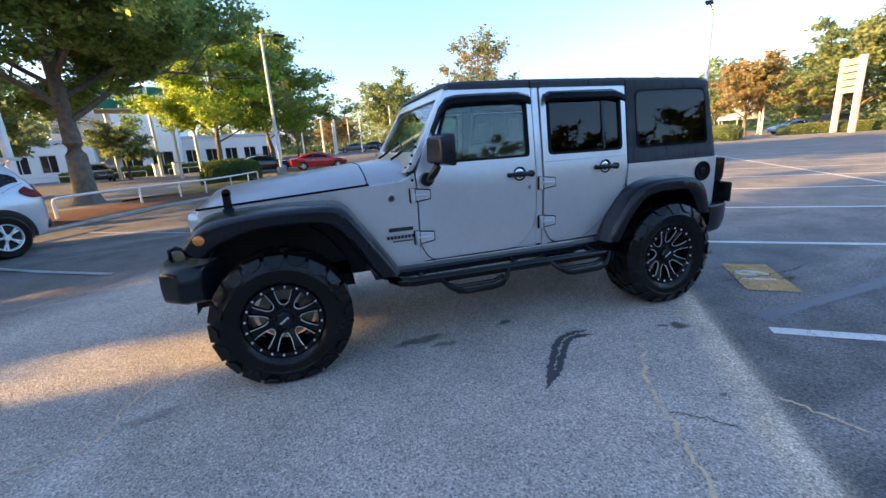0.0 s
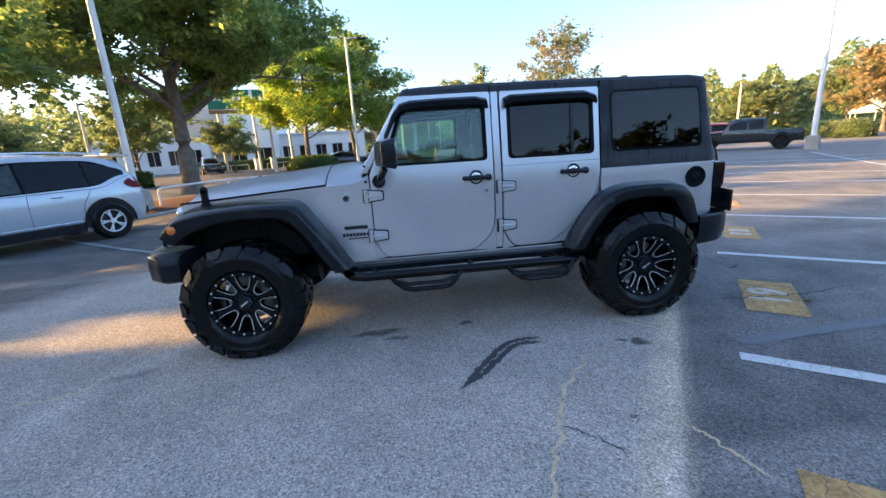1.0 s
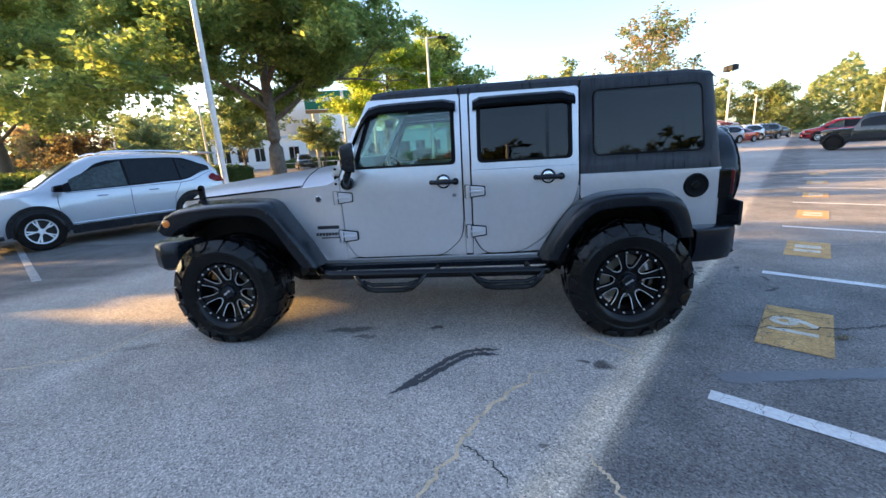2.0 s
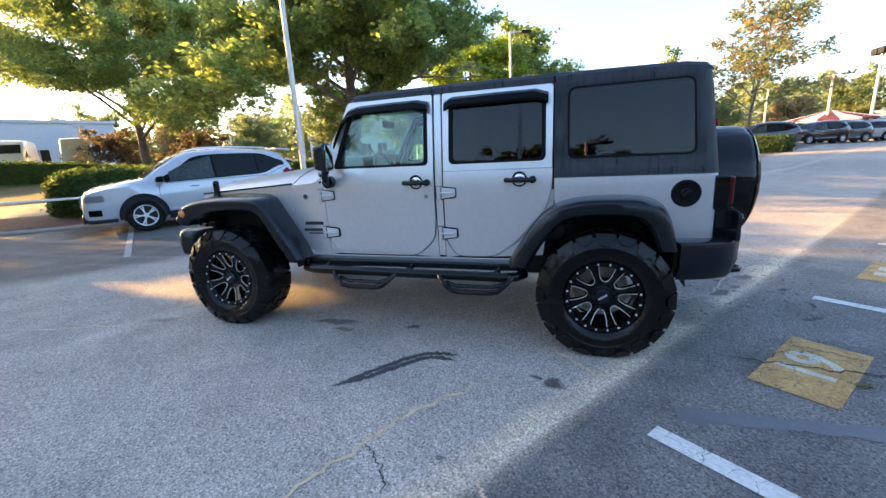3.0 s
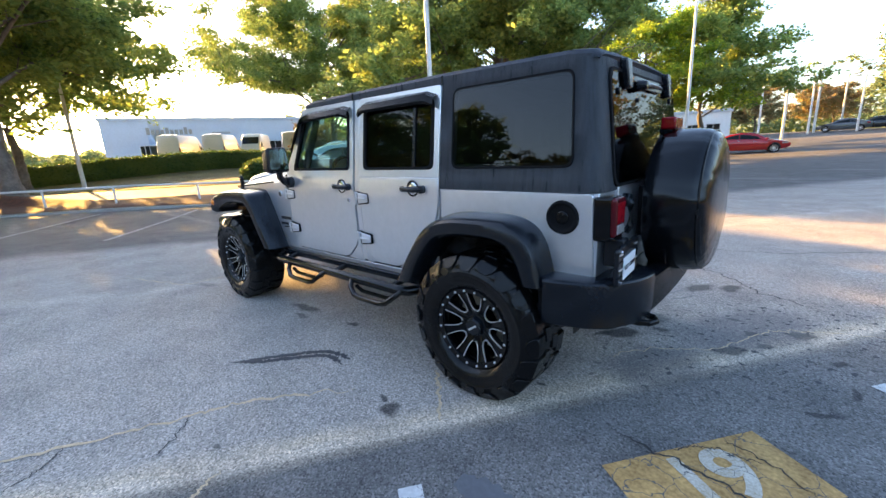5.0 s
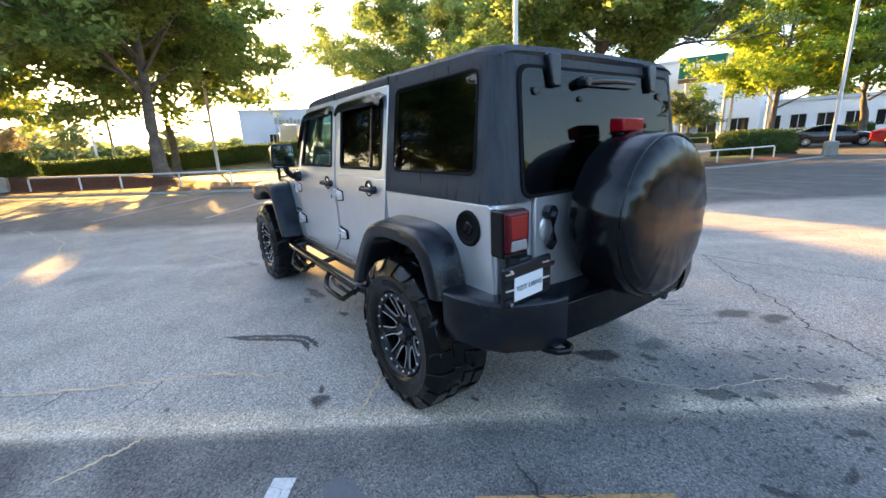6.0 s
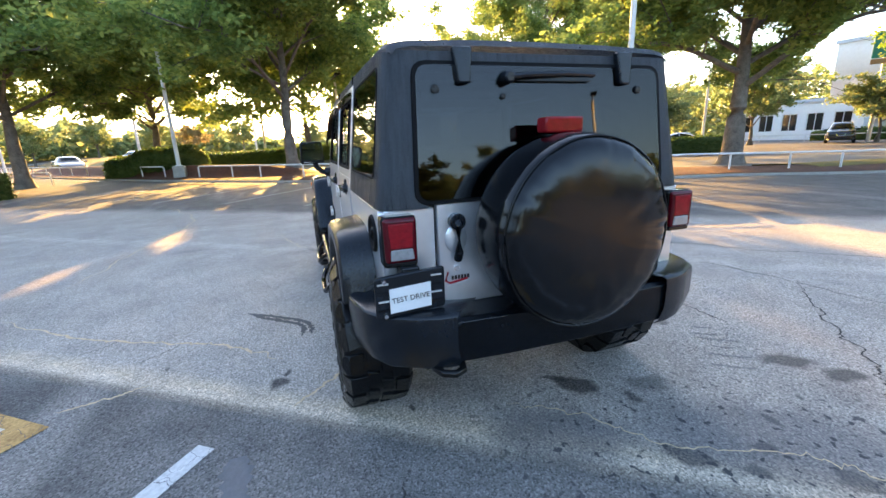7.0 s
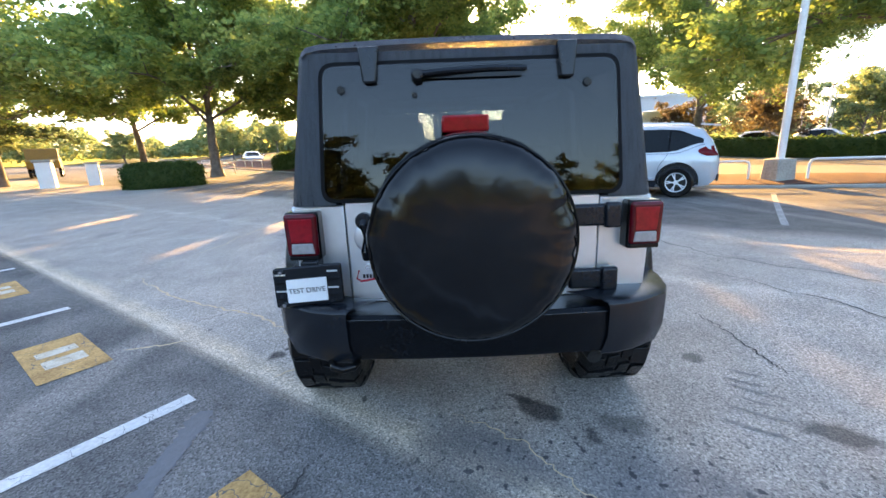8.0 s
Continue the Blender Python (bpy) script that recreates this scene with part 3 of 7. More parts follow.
def corner_fill(bm, door_, x0, x1, z1, corner, s, gap=.007):
    """The body skin outside a rounded door corner, a gap away from the door."""
    pts = [Vector(p) for p in rounded(door_[0], door_[1], 5)]
    mid_ = Vector((sum(p.x for p in pts) / len(pts), sum(p.y for p in pts) / len(pts)))
    out = []
    for i, p in enumerate(pts):
        d = pts[(i + 1) % len(pts)] - pts[i - 1]
        if d.length < 1e-6:
            continue
        q = Vector((d.y, -d.x)).normalized()
        if q.dot(p - mid_) < 0:
            q = -q
        p = p + q * gap
        if x0 <= p.x <= x1 and p.y <= z1:
            out.append((p.x, p.y))
    plate(bm, out + [corner], .750, .735, side_shape(s), [.66, .74])


part("body", tub_all(), SILVER, offroader, "silver painted steel tub", bevel=0.008)


for s in (-1, 1):
    bm = bmesh.new()
    for q in ([(.34, .60), (.34, 1.21), (.45, 1.21), (.45, .60)], [(-.545, .60), (-.545, 1.20), (-.48, 1.20), (-.48, .60)], [(.16, .575), (.16, .80), (.345, .80), (.345, .575)], [(.445, .575), (.445, .80), (.56, .80), (.56, .575)], [(-.54, .575), (-.54, .64), (.80, .64), (.80, .575)]):
        plate(bm, q, .730, .712, side_shape(s), CUTS)
    part("door_jamb", bm, DARKMETAL, offroader, "dark door opening behind the gaps")
    for d_, x0, x1, z1, corner in ((FRONT_DOOR, -.54, -.43, .73, (-.534, .586)), (FRONT_DOOR, .17, .38, .87, (.366, .586)), (REAR_DOOR, .40, .53, .73, (.418, .586)), (REAR_DOOR, .74, 1.2, 1.06, (1.10, .62))):
        bm = bmesh.new()
        corner_fill(bm, d_, x0, x1, z1, corner, s)
        part("door_surround", bm, SILVER, offroader)
    part("centre_pillar", pillar_(s), SILVER, offroader, bevel=.004)


def inner_all():
    """Black inner frame: floor, pillars, bulkhead and wheel houses."""
    bm = bmesh.new()
    box(bm, -.85, 2.03, -.70, .70, .50, .58)
    box(bm, -.90, -.82, -.62, .62, .55, 1.12)
    for s in (-1, 1):
        sh = side_shape(s)
        for x0, x1 in ((.345, .445), (-.575, -.505)):
            plate(bm, [(x0, .56), (x0, 1.24), (x1, 1.24), (x1, .56)], .722, .66, sh, CUTS)
        plate(bm, [(.35, 1.22), (.35, 1.70), (.44, 1.70), (.44, 1.22)], .722, .68, sh)
        plate(bm, [(-.52, .56), (1.17, .56), (1.17, .60), (-.52, .60)], .722, .60, sh)
        plate(bm, [(1.10, .58), (1.17, 1.0), (1.20, 1.70), (1.12, 1.70), (1.10, 1.0)], .722, .68, sh)
        # wheel houses
        for cx in (-WB, WB):
            rim_ = []
            for k in range(13):
                a = math.pi * k / 12
                rim_.append((cx + .50 * math.cos(a), .42 + .55 * math.sin(a)))
            yo, yi = (s * .60, s * .46) if cx < 0 else (s * .705, s * .50)
            A = [bm.verts.new((x, yo, z)) for x, z in rim_]
            B = [bm.verts.new((x, yi, z)) for x, z in rim_]
            skin(bm, [A, B])
            bm.faces.new(B)
    box(bm, -1.80, -.85, -.50, .50, .62, 1.00)
    box(bm, 2.0, 2.04, -.72, .72, .60, 1.12)
    return bm


part("inner_frame", inner_all(), DARKMETAL, offroader, "black inner frame and wheel houses")


def bonnet_z(x, u):
    """Height of hood and cowl at a length and a share of the half width."""
    t = (x + 1.885) / 1.325
    ze = 1.072 + .088 * t
    crown = .084 + .044 * t
    nose = sstep(.0, .07, t)
    z = ze - .03 * (1 - nose) + crown * (.55 + .45 * nose) * (1 - abs(u) ** 3.4)
    return z + .010 * sstep(.60, .50, abs(u)) * sstep(.03, .3, t) * sstep(1.0, .70, t)


def bonnet_w(x):
    return .577 + .146 * (x + 1.885) / 1.325


def bonnet(x0, x1, n):
    bm = bmesh.new()
    rows = []
    for i in range(n + 1):
        x = x0 + (x1 - x0) * i / n
        rows.append([bm.verts.new((x, math.sin(math.pi / 2 * k / 18) * bonnet_w(x), bonnet_z(x, math.sin(math.pi / 2 * k / 18)))) for k in range(-18, 19)])
    skin(bm, rows)
    bmesh.ops.solidify(bm, geom=bm.faces[:], thickness=.02)
    return bm


hd = part("hood", bonnet(-1.885, -.842, 24), SILVER, offroader, "silver hood with a raised middle", sharp=50)
for s in (-1, 1):
    # dark gap between hood and wing, and across in front of the cowl
    bm = bmesh.new()
    tube(bm, [(-1.86 + 1.03 * q / 10, s * (.753 - .12 * (1.26 - 1.03 * q / 10) - .002), 1.0775 + .0705 * q / 10) for q in range(11)], .0075, 6)
    part("edge_gap", bm, SEAL, hd, "dark gap along the hood")
bm = bmesh.new()
tube(bm, [(-.837, math.sin(math.pi / 2 * u / 12) * bonnet_w(-.837), bonnet_z(-.837, math.sin(math.pi / 2 * u / 12)) - .001) for u in range(-12, 13)], .0045, 6)
part("edge_gap", bm, SEAL, hd)
part("cowl", bonnet(-.832, -.55, 8), SILVER, offroader, sharp=50)


def grille():
    bm = bmesh.new()
    plate(bm, rounded([(-.53, .84), (-.55, 1.05), (.55, 1.05), (.53, .84)], .05), -1.93, -1.86)
    for v in bm.verts:
        v.co = Vector((v.co.y, v.co.x, v.co.z))
    return bm


g = part("grille", grille(), SILVER, offroader, bevel=.01)
for k in range(7):
    bm = bmesh.new()
    box(bm, -1.937, -1.92, -.27 + k * .078 - .0, -.27 + k * .078 + .045, .86, 1.0)
    part("slot", bm, GLOSSBLACK, g)


def windscreen_frame():
    bm = bmesh.new()
    def lean(co):
        return Vector((-.545 + (co.z - 1.28) * .62 + co.y, co.x, co.z))
    ring_plate(bm, rounded([(-.735, 1.20), (-.665, 1.735), (.665, 1.735), (.735, 1.20)], .05), rounded([(-.655, 1.33), (-.60, 1.665), (.60, 1.665), (.655, 1.33)], .05), 0, .05, lean)
    return bm


ws = part("windscreen_frame", windscreen_frame(), SILVER, offroader, "silver windscreen frame", bevel=.006)
bm = bmesh.new()
plate(bm, rounded([(-.66, 1.325), (-.605, 1.67), (.605, 1.67), (.66, 1.325)], .05), .015, .019, lambda c: Vector((-.545 + (c.z - 1.28) * .62 + c.y, c.x, c.z)))
pane = part("windscreen", bm, SCREEN, ws)
pane.visible_shadow = False
# bolts up the hinge side of the screen frame
for s in (-1, 1):
    for k in range(5):
        z = 1.155 + k * .052
        bm = bmesh.new()
        y = .753 - max(0, z - 1.13) * .125
        cyl(bm, (-.553 + max(0, z - 1.28) * .55, s * (y - .004), z), (-.553 + max(0, z - 1.28) * .55, s * (y + .006), z), .009, n=10)
        part("bolt", bm, BLACK, ws)
# wiper arms on the cowl
for y in (-.33, .22):
    bm = bmesh.new()
    tube(bm, [(-.60, y, 1.285), (-.55, y + .02, 1.31), (-.47, y - .25, 1.40)], .010, 8)
    part("wiper", bm, BLACK, ws)


def handle(parent, x, s, z=1.131):
    y = s * .755
    bm = bmesh.new()
    vs = bmesh.ops.create_uvsphere(bm, u_segments=20, v_segments=10, radius=1)["verts"]
    for v in vs:
        v.co = Vector((x + v.co.x * .043, y - s * .006 + v.co.y * .012, z + .004 + v.co.z * .043))
    part("handle_cup", bm, CHROME, parent)
    bm = bmesh.new()
    tube(bm, [(x + .045 * math.cos(a), y + s * .002, z + .004 + .045 * math.sin(a)) for a in [q * math.tau / 24 for q in range(25)]], .006, 6)
    part("handle_ring", bm, BLACK, parent)
    bm = bmesh.new()
    pts = [(x - .085, y + s * .012, z), (x - .06, y + s * .028, z), (x + .06, y + s * .032, z), (x + .09, y + s * .016, z)]
    tube(bm, pts, .016, 12)
    cyl(bm, (x + .085, y - s * .01, z), (x + .085, y + s * .030, z), .024, n=18)
    cyl(bm, (x - .085, y - s * .01, z), (x - .085, y + s * .020, z), .017, n=18)
    part("handle", bm, BLACK, parent, "black door handle", bevel=.003)


def hinge(parent, x, z, s):
    y = .748
    bm = bmesh.new()
    plate(bm, rounded([(x, z - .041), (x, z + .041), (x + .118, z + .027), (x + .118, z - .027)], .008, 2), s * y, s * (y + .021))
    plate(bm, [(x + .01, z - .008), (x + .01, z + .008), (x + .10, z + .006), (x + .10, z - .006)], s * (y + .019), s * (y + .029))
    cyl(bm, (x, s * (y + .018), z - .046), (x, s * (y + .018), z + .046), .015, n=14)
    hg = part("hinge", bm, SILVER, parent, "raised silver hinge with a dark pivot gap", bevel=.004)
    # larger dark plate behind the hinge, standing in for the shade round its edge
    bm = bmesh.new()
    plate(bm, rounded([(x - .021, z - .050), (x - .021, z + .050), (x + .125, z + .034), (x + .125, z - .034)], .010, 2), s * (y - .002), s * (y + .0125))
    part("hinge_shade", bm, SEAL, hg)
    bm = bmesh.new()
    plate(bm, [(x + .016, z - .036), (x + .016, z + .036), (x + .021, z + .036), (x + .021, z - .036)], s * (y + .010), s * (y + .0222))
    part("pivot_gap", bm, RUBBER, hg)


def door(s, outline, radii, frame_o, frame_i, fr, glass_mat, names, divide=None):
    sh = side_shape(s)
    bm = bmesh.new()
    plate(bm, rounded(outline, radii, 5), .757, .715, sh, CUTS)
    ring_plate(bm, rounded(frame_o, fr[0]), rounded(frame_i, fr[1]), .757, .722, sh)
    d = part("door", bm, SILVER, offroader, names, bevel=.005)
    # rubber seal and pane
    c = Vector((sum(p[0] for p in frame_i) / 4, sum(p[1] for p in frame_i) / 4))
    shrink = lambda k: [tuple(c + (Vector(p) - c) * k) for p in frame_i]
    bm = bmesh.new()
    ring_plate(bm, rounded(shrink(1.015), fr[1]), rounded(shrink(.93), fr[1]), .7605, .735, sh)
    part("window_seal", bm, SEAL, d, "black rubber window seal", bevel=.003)
    bm = bmesh.new()
    plate(bm, rounded(shrink(.97), fr[1]), .749, .745, sh)
    p = part("window_pane", bm, glass_mat, d)
    p.visible_shadow = False
    if divide is not None:
        zs = [q[1] for q in shrink(.96)]
        bm = bmesh.new()
        plate(bm, [(divide, min(zs)), (divide, max(zs)), (divide + .022, max(zs)), (divide + .022, min(zs))], .757, .738, sh)
        part("window_divider", bm, BLACK, d)
    return d


def visor(parent, s, pts):
    """A smoked rain guard arched out over the window's top edge."""
    bm = bmesh.new()
    rows = []
    for y, dz in ((.752, .012), (.790, -.01), (.800, -.045), (.786, -.062)):
        rows.append([bm.verts.new(side_shape(s)(Vector((x, y, z + dz)))) for x, z in pts])
    skin(bm, rows)
    bmesh.ops.solidify(bm, geom=bm.faces[:], thickness=.005)
    part("rain_guard", bm, GLOSSBLACK, parent, "smoked plastic rain guard")


def mirror(parent, s):
    bm = bmesh.new()
    x, z = -.40, 1.335
    plate(bm, rounded([(-.135, -.10), (-.125, .10), (.085, .105), (.10, -.095)], .03), -.05, .035)
    for v in bm.verts:
        u, w, h = v.co
        k = 1 - .25 * (w < -.02)
        v.co = Vector((x + w - u * k * .32, s * (.895 - u * k * .95 - w * .32), z + h * k))
    m = part("mirror", bm, BLACK, parent, "black door mirror housing", bevel=.014, seg=3)
    bm = bmesh.new()
    plate(bm, rounded([(-.115, -.082), (-.108, .082), (.072, .088), (.084, -.08)], .025), .036, .040)
    for v in bm.verts:
        u, w, h = v.co
        v.co = Vector((x + w - u * .32, s * (.895 - u * .95 - w * .32), z + h))
    part("mirror_glass", bm, MIRROR, m)
    bm = bmesh.new()
    tube(bm, [(x - .01, s * .88, z - .09), (x - .03, s * .87, z - .13), (x - .05, s * .82, z - .175), (x - .06, s * .75, z - .18)], .026, 12)
    cyl(bm, (x - .06, s * .745, z - .18), (x - .06, s * .80, z - .18), .045, n=20)
    part("mirror_arm", bm, BLACK, m, bevel=.004)


for s in (-1, 1):
    fd = door(s, *FRONT_DOOR,
              [(-.522, 1.20), (-.285, 1.71), (.357, 1.715), (.357, 1.20)], [(-.425, 1.25), (-.275, 1.635), (.315, 1.648), (.315, 1.25)], ([.003, .02, .02, .003], .035),
              CLEAR, "silver front door with a framed window")
    handle(fd, .228, s)
    hinge(fd, -.560, 1.055, s)
    hinge(fd, -.550, .770, s)
    visor(fd, s, [(-.40, 1.45), (-.33, 1.59), (-.275, 1.655), (-.2, 1.672), (0, 1.678), (.25, 1.68), (.335, 1.66)])
    bm = bmesh.new()
    cyl(bm, (.30, s * .75, 1.035), (.30, s * .764, 1.035), .014, n=16)
    part("lock", bm, CHROME, fd)
    mirror(fd, s)
    rd = door(s, *REAR_DOOR,
              [(.427, 1.20), (.427, 1.715), (1.158, 1.715), (1.158, 1.20)], [(.475, 1.25), (.478, 1.648), (1.11, 1.648), (1.112, 1.25)], ([.003, .02, .02, .003], .04),
              TINT, "silver rear door with a tinted window", divide=.94)
    handle(rd, .951, s)
    hinge(rd, .395, 1.055, s)
    hinge(rd, .395, .770, s)
    visor(rd, s, [(.45, 1.655), (.50, 1.678), (.8, 1.682), (1.05, 1.682), (1.13, 1.655)])


# hardtop: roof panel, then a shell round the back with its window openings
def roof():
    bm = bmesh.new()
    rows = []
    for x, dz, w in ((-.272, -.040, .668), (-.245, -.010, .677), (-.12, 0, .681), (.4, .006, .683), (1.17, .008, .683), (1.9, 0, .675), (2.0, -.012, .665), (2.035, -.04, .655)):
        prof = [(-1, 1.715), (-.995, 1.745), (-.965, 1.765), (-.88, 1.776), (-.5, 1.785), (0, 1.788), (.5, 1.785), (.88, 1.776), (.965, 1.765), (.995, 1.745), (1, 1.715)]
        rows.append([bm.verts.new((x, u * w, z + (dz if z > 1.72 else 0))) for u, z in prof])
    skin(bm, rows)
    bmesh.ops.solidify(bm, geom=bm.faces[:], thickness=.03)
    return bm


hardtop = part("hardtop", roof(), HARDTOP, offroader, "dark grey textured removable hardtop", sharp=30)
for x in (.355, 1.165):
    bm = bmesh.new()
    tube(bm, [(x, -.683, 1.715), (x, -.683, 1.75), (x, -.60, 1.779), (x, 0, 1.7905), (x, .60, 1.779), (x, .683, 1.75), (x, .683, 1.715)], .006, 6)
    part("roof_seam", bm, RUBBER, hardtop)


def shell():
    bm = bmesh.new()
    zs = [1.137, 1.155, 1.19, 1.275, 1.40, 1.55, 1.655, 1.675, 1.70, 1.722]
    rows = []
    for z in zs:
        y = .755 - (z - 1.13) * .125
        xr = 2.105 - (z - 1.13) * .11
        flank = [(1.168, y), (1.20, y), (1.285, y), (1.50, y), (1.75, y), (1.935, y), (xr - .085, y), (xr - .05, y - .008), (xr - .018, y - .035), (xr - .003, y - .075), (xr, y - .13)]
        rear = [(xr, .59), (xr, .555), (xr, .3), (xr, 0)]
        half = flank + rear
        full = [(x, -yy) for x, yy in half] + [(x, yy) for x, yy in half[-2::-1]]
        rows.append([bm.verts.new((x, yy, z)) for x, yy in full])
    n = len(rows[0])
    for a in range(len(zs) - 1):
        for i in range(n - 1):
            v = [rows[a][i], rows[a][i + 1], rows[a + 1][i + 1], rows[a + 1][i]]
            c = sum((q.co for q in v), Vector()) / 4
            side = 1.285 < c.x < 1.935 and 1.275 < c.z < 1.655
            back = abs(c.y) < .555 and c.x > 1.97 and 1.19 < c.z < 1.655
            low_back = abs(c.y) < .555 and c.x > 1.97 and c.z < 1.19
            if not side and not back and not low_back:
                bm.faces.new(v)
    bmesh.ops.solidify(bm, geom=bm.faces[:], thickness=.03)
    return bm


part("side_shell", shell(), HARDTOP, hardtop, "dark grey textured hardtop sides", sharp=40)
for s in (-1, 1):
    sh = side_shape(s)
    o = [(1.262, 1.262), (1.258, 1.668), (1.93, 1.672), (1.955, 1.262)]
    bm = bmesh.new()
    ring_plate(bm, rounded([(1.25, 1.25), (1.246, 1.68), (1.94, 1.684), (1.967, 1.25)], .05), rounded(o, .045), .7595, .75, sh)
    part("window_seal", bm, SEAL, hardtop, bevel=.003)
    bm = bmesh.new()
    plate(bm, rounded(o, .045), .7575, .7535, sh)
    p = part("quarter_window", bm, TINT, hardtop, "dark tinted fixed window")
    p.visible_shadow = False


def rear_map(c):
    """(across, out, up) to the leaning rear face."""
    return Vector((2.105 - (c.z - 1.13) * .11 + c.y, c.x, c.z))


bm = bmesh.new()
plate(bm, rounded([(-.595, 1.165), (-.570, 1.672), (.570, 1.672), (.595, 1.165)], .05), .006, .012, rear_map)
rg = part("rear_window", bm, TINT, hardtop, "dark tinted lift-up rear window")
rg.visible_shadow = False
bm = bmesh.new()
ring_plate(bm, rounded([(-.612, 1.15), (-.585, 1.687), (.585, 1.687), (.612, 1.15)], .06), rounded([(-.592, 1.168), (-.567, 1.669), (.567, 1.669), (.592, 1.168)], .05), -.004, .010, rear_map)
part("window_seal", bm, SEAL, rg, bevel=.003)
for y in (-.385, .375):
    bm = bmesh.new()
    plate(bm, rounded([(y - .040, 1.735), (y + .040, 1.735), (y + .026, 1.60), (y - .026, 1.60)], .012), .0, .038, rear_map)
    part("hinge", bm, BLACK, rg, "black moulded glass hinge", bevel=.01)
for y in (-.50, .458, -.215):
    bm = bmesh.new()
    z = 1.582 if abs(y) > .3 else 1.555
    k = .017 if abs(y) > .3 else .012
    a, b = rear_map(Vector((y, .008, z))), rear_map(Vector((y, .022, z)))
    cyl(bm, a, b, k, n=18)
    part("bolt", bm, BLACK, rg, bevel=.003)
bm = bmesh.new()
a = rear_map(Vector((-.20, .012, 1.625)))
cyl(bm, a, a + Vector((.05, 0, 0)), .028, .022, 18)
wiper = part("wiper_pivot", bm, BLACK, rg, bevel=.006)
bm = bmesh.new()
tube(bm, [rear_map(Vector((-.20, .052, 1.625))), rear_map(Vector((-.1, .05, 1.634))), rear_map(Vector((.08, .035, 1.642))), rear_map(Vector((.22, .022, 1.640)))], .011, 8)
part("wiper_arm", bm, BLACK, wiper)
bm = bmesh.new()
box(bm, -.17, .20, .014, .03, 1.612, 1.628)
for v in bm.verts:
    v.co = rear_map(v.co)
part("wiper_blade", bm, RUBBER, wiper)

# tailgate
bm = bmesh.new()
plate(bm, rounded([(-.522, .715), (-.522, 1.15), (.522, 1.15), (.522, .715)], .015), 2.06, 2.10)
for v in bm.verts:
    v.co = Vector((v.co.y, v.co.x, v.co.z))
tg = part("tailgate", bm, SILVER, offroader, "silver swing-out tailgate", bevel=.006)
bm = bmesh.new()
vs = bmesh.ops.create_uvsphere(bm, u_segments=24, v_segments=12, radius=1)["verts"]
for v in vs:
    v.co = Vector((2.098 + v.co.x * .012, -.445 + v.co.y * .05, 1.0 + v.co.z * .06))
part("handle_cup", bm, SILVER, tg)
bm = bmesh.new()
tube(bm, [(2.112, -.445, 1.085), (2.135, -.445, 1.06), (2.138, -.445, .95), (2.118, -.445, .915)], .018, 12)
cyl(bm, (2.09, -.445, 1.075), (2.135, -.445, 1.075), .034, n=20)
part("handle", bm, BLACK, tg, "black upright tailgate handle", bevel=.004)
bm = bmesh.new()
cyl(bm, (2.095, -.445, .875), (2.108, -.445, .875), .012, n=14)
part("lock", bm, CHROME, tg)
for z in (1.065, .795):
    bm = bmesh.new()
    box(bm, 2.095, 2.135, .40, .60, z - .045, z + .045)
    box(bm, 2.11, 2.15, .53, .60, z - .052, z + .052)
    part("hinge", bm, BLACK, tg, "heavy black tailgate hinge", bevel=.012)
# script badge drawn as strokes
bm = bmesh.new()
tube(bm, [(2.103, -.485, .86), (2.104, -.497, .825), (2.104, -.478, .812), (2.104, -.40, .825)], .0045, 6)
part("badge", bm, REDPAINT, tg, "red swoosh badge")
bm = bmesh.new()
tube(bm, [(2.1035, -.492, .803), (2.1035, -.45, .806), (2.1035, -.40, .815)], .0032, 6)
part("badge", bm, PAPER, tg, "white stroke under the badge")
bm = bmesh.new()
for k in range(6):
    box(bm, 2.101, 2.105, -.470 + k * .014, -.461 + k * .014, .826, .842)
part("badge", bm, INK, tg)

# tail lamps
def face(bm, pts, x0, x1, r):
    """A rounded plate standing across the car, between two depths."""
    n0 = len(bm.verts)
    plate(bm, rounded(pts, r), x0, x1)
    bm.verts.ensure_lookup_table()
    for v in bm.verts[n0:]:
        v.co = Vector((v.co.y, v.co.x, v.co.z))


for s in (-1, 1):
    bm = bmesh.new()
    face(bm, [(s * .622, .924), (s * .622, 1.122), (s * .758, 1.122), (s * .758, .924)], 2.07, 2.146, .014)
    tl = part("tail_light", bm, GLOSSBLACK, offroader, "square red tail light with a clear reversing lens", bevel=.008)
    bm = bmesh.new()
    face(bm, [(s * .627, .945), (s * .625, 1.118), (s * .756, 1.118), (s * .753, .945)], 2.14, 2.168, .016)
    lens = part("red_lens", bm, REDDARK, tl, "dark red lens rim", bevel=.014, seg=3)
    bm = bmesh.new()
    face(bm, [(s * .646, 1.004), (s * .641, 1.098), (s * .737, 1.098), (s * .731, 1.004)], 2.16, 2.1705, .006)
    part("inner_lens", bm, RED, lens, "bright fluted red lens", bevel=.002)
    bm = bmesh.new()
    face(bm, [(s * .640, .956), (s * .646, .999), (s * .731, .999), (s * .734, .956)], 2.16, 2.172, .006)
    part("clear_lens", bm, WHITELENS, lens, "clear reversing lens", bevel=.004)
    bm = bmesh.new()
    face(bm, [(s * .630, .928), (s * .630, .947), (s * .750, .947), (s * .750, .928)], 2.12, 2.160, .006)
    part("lower_bezel", bm, GLOSSBLACK, tl, bevel=.004)

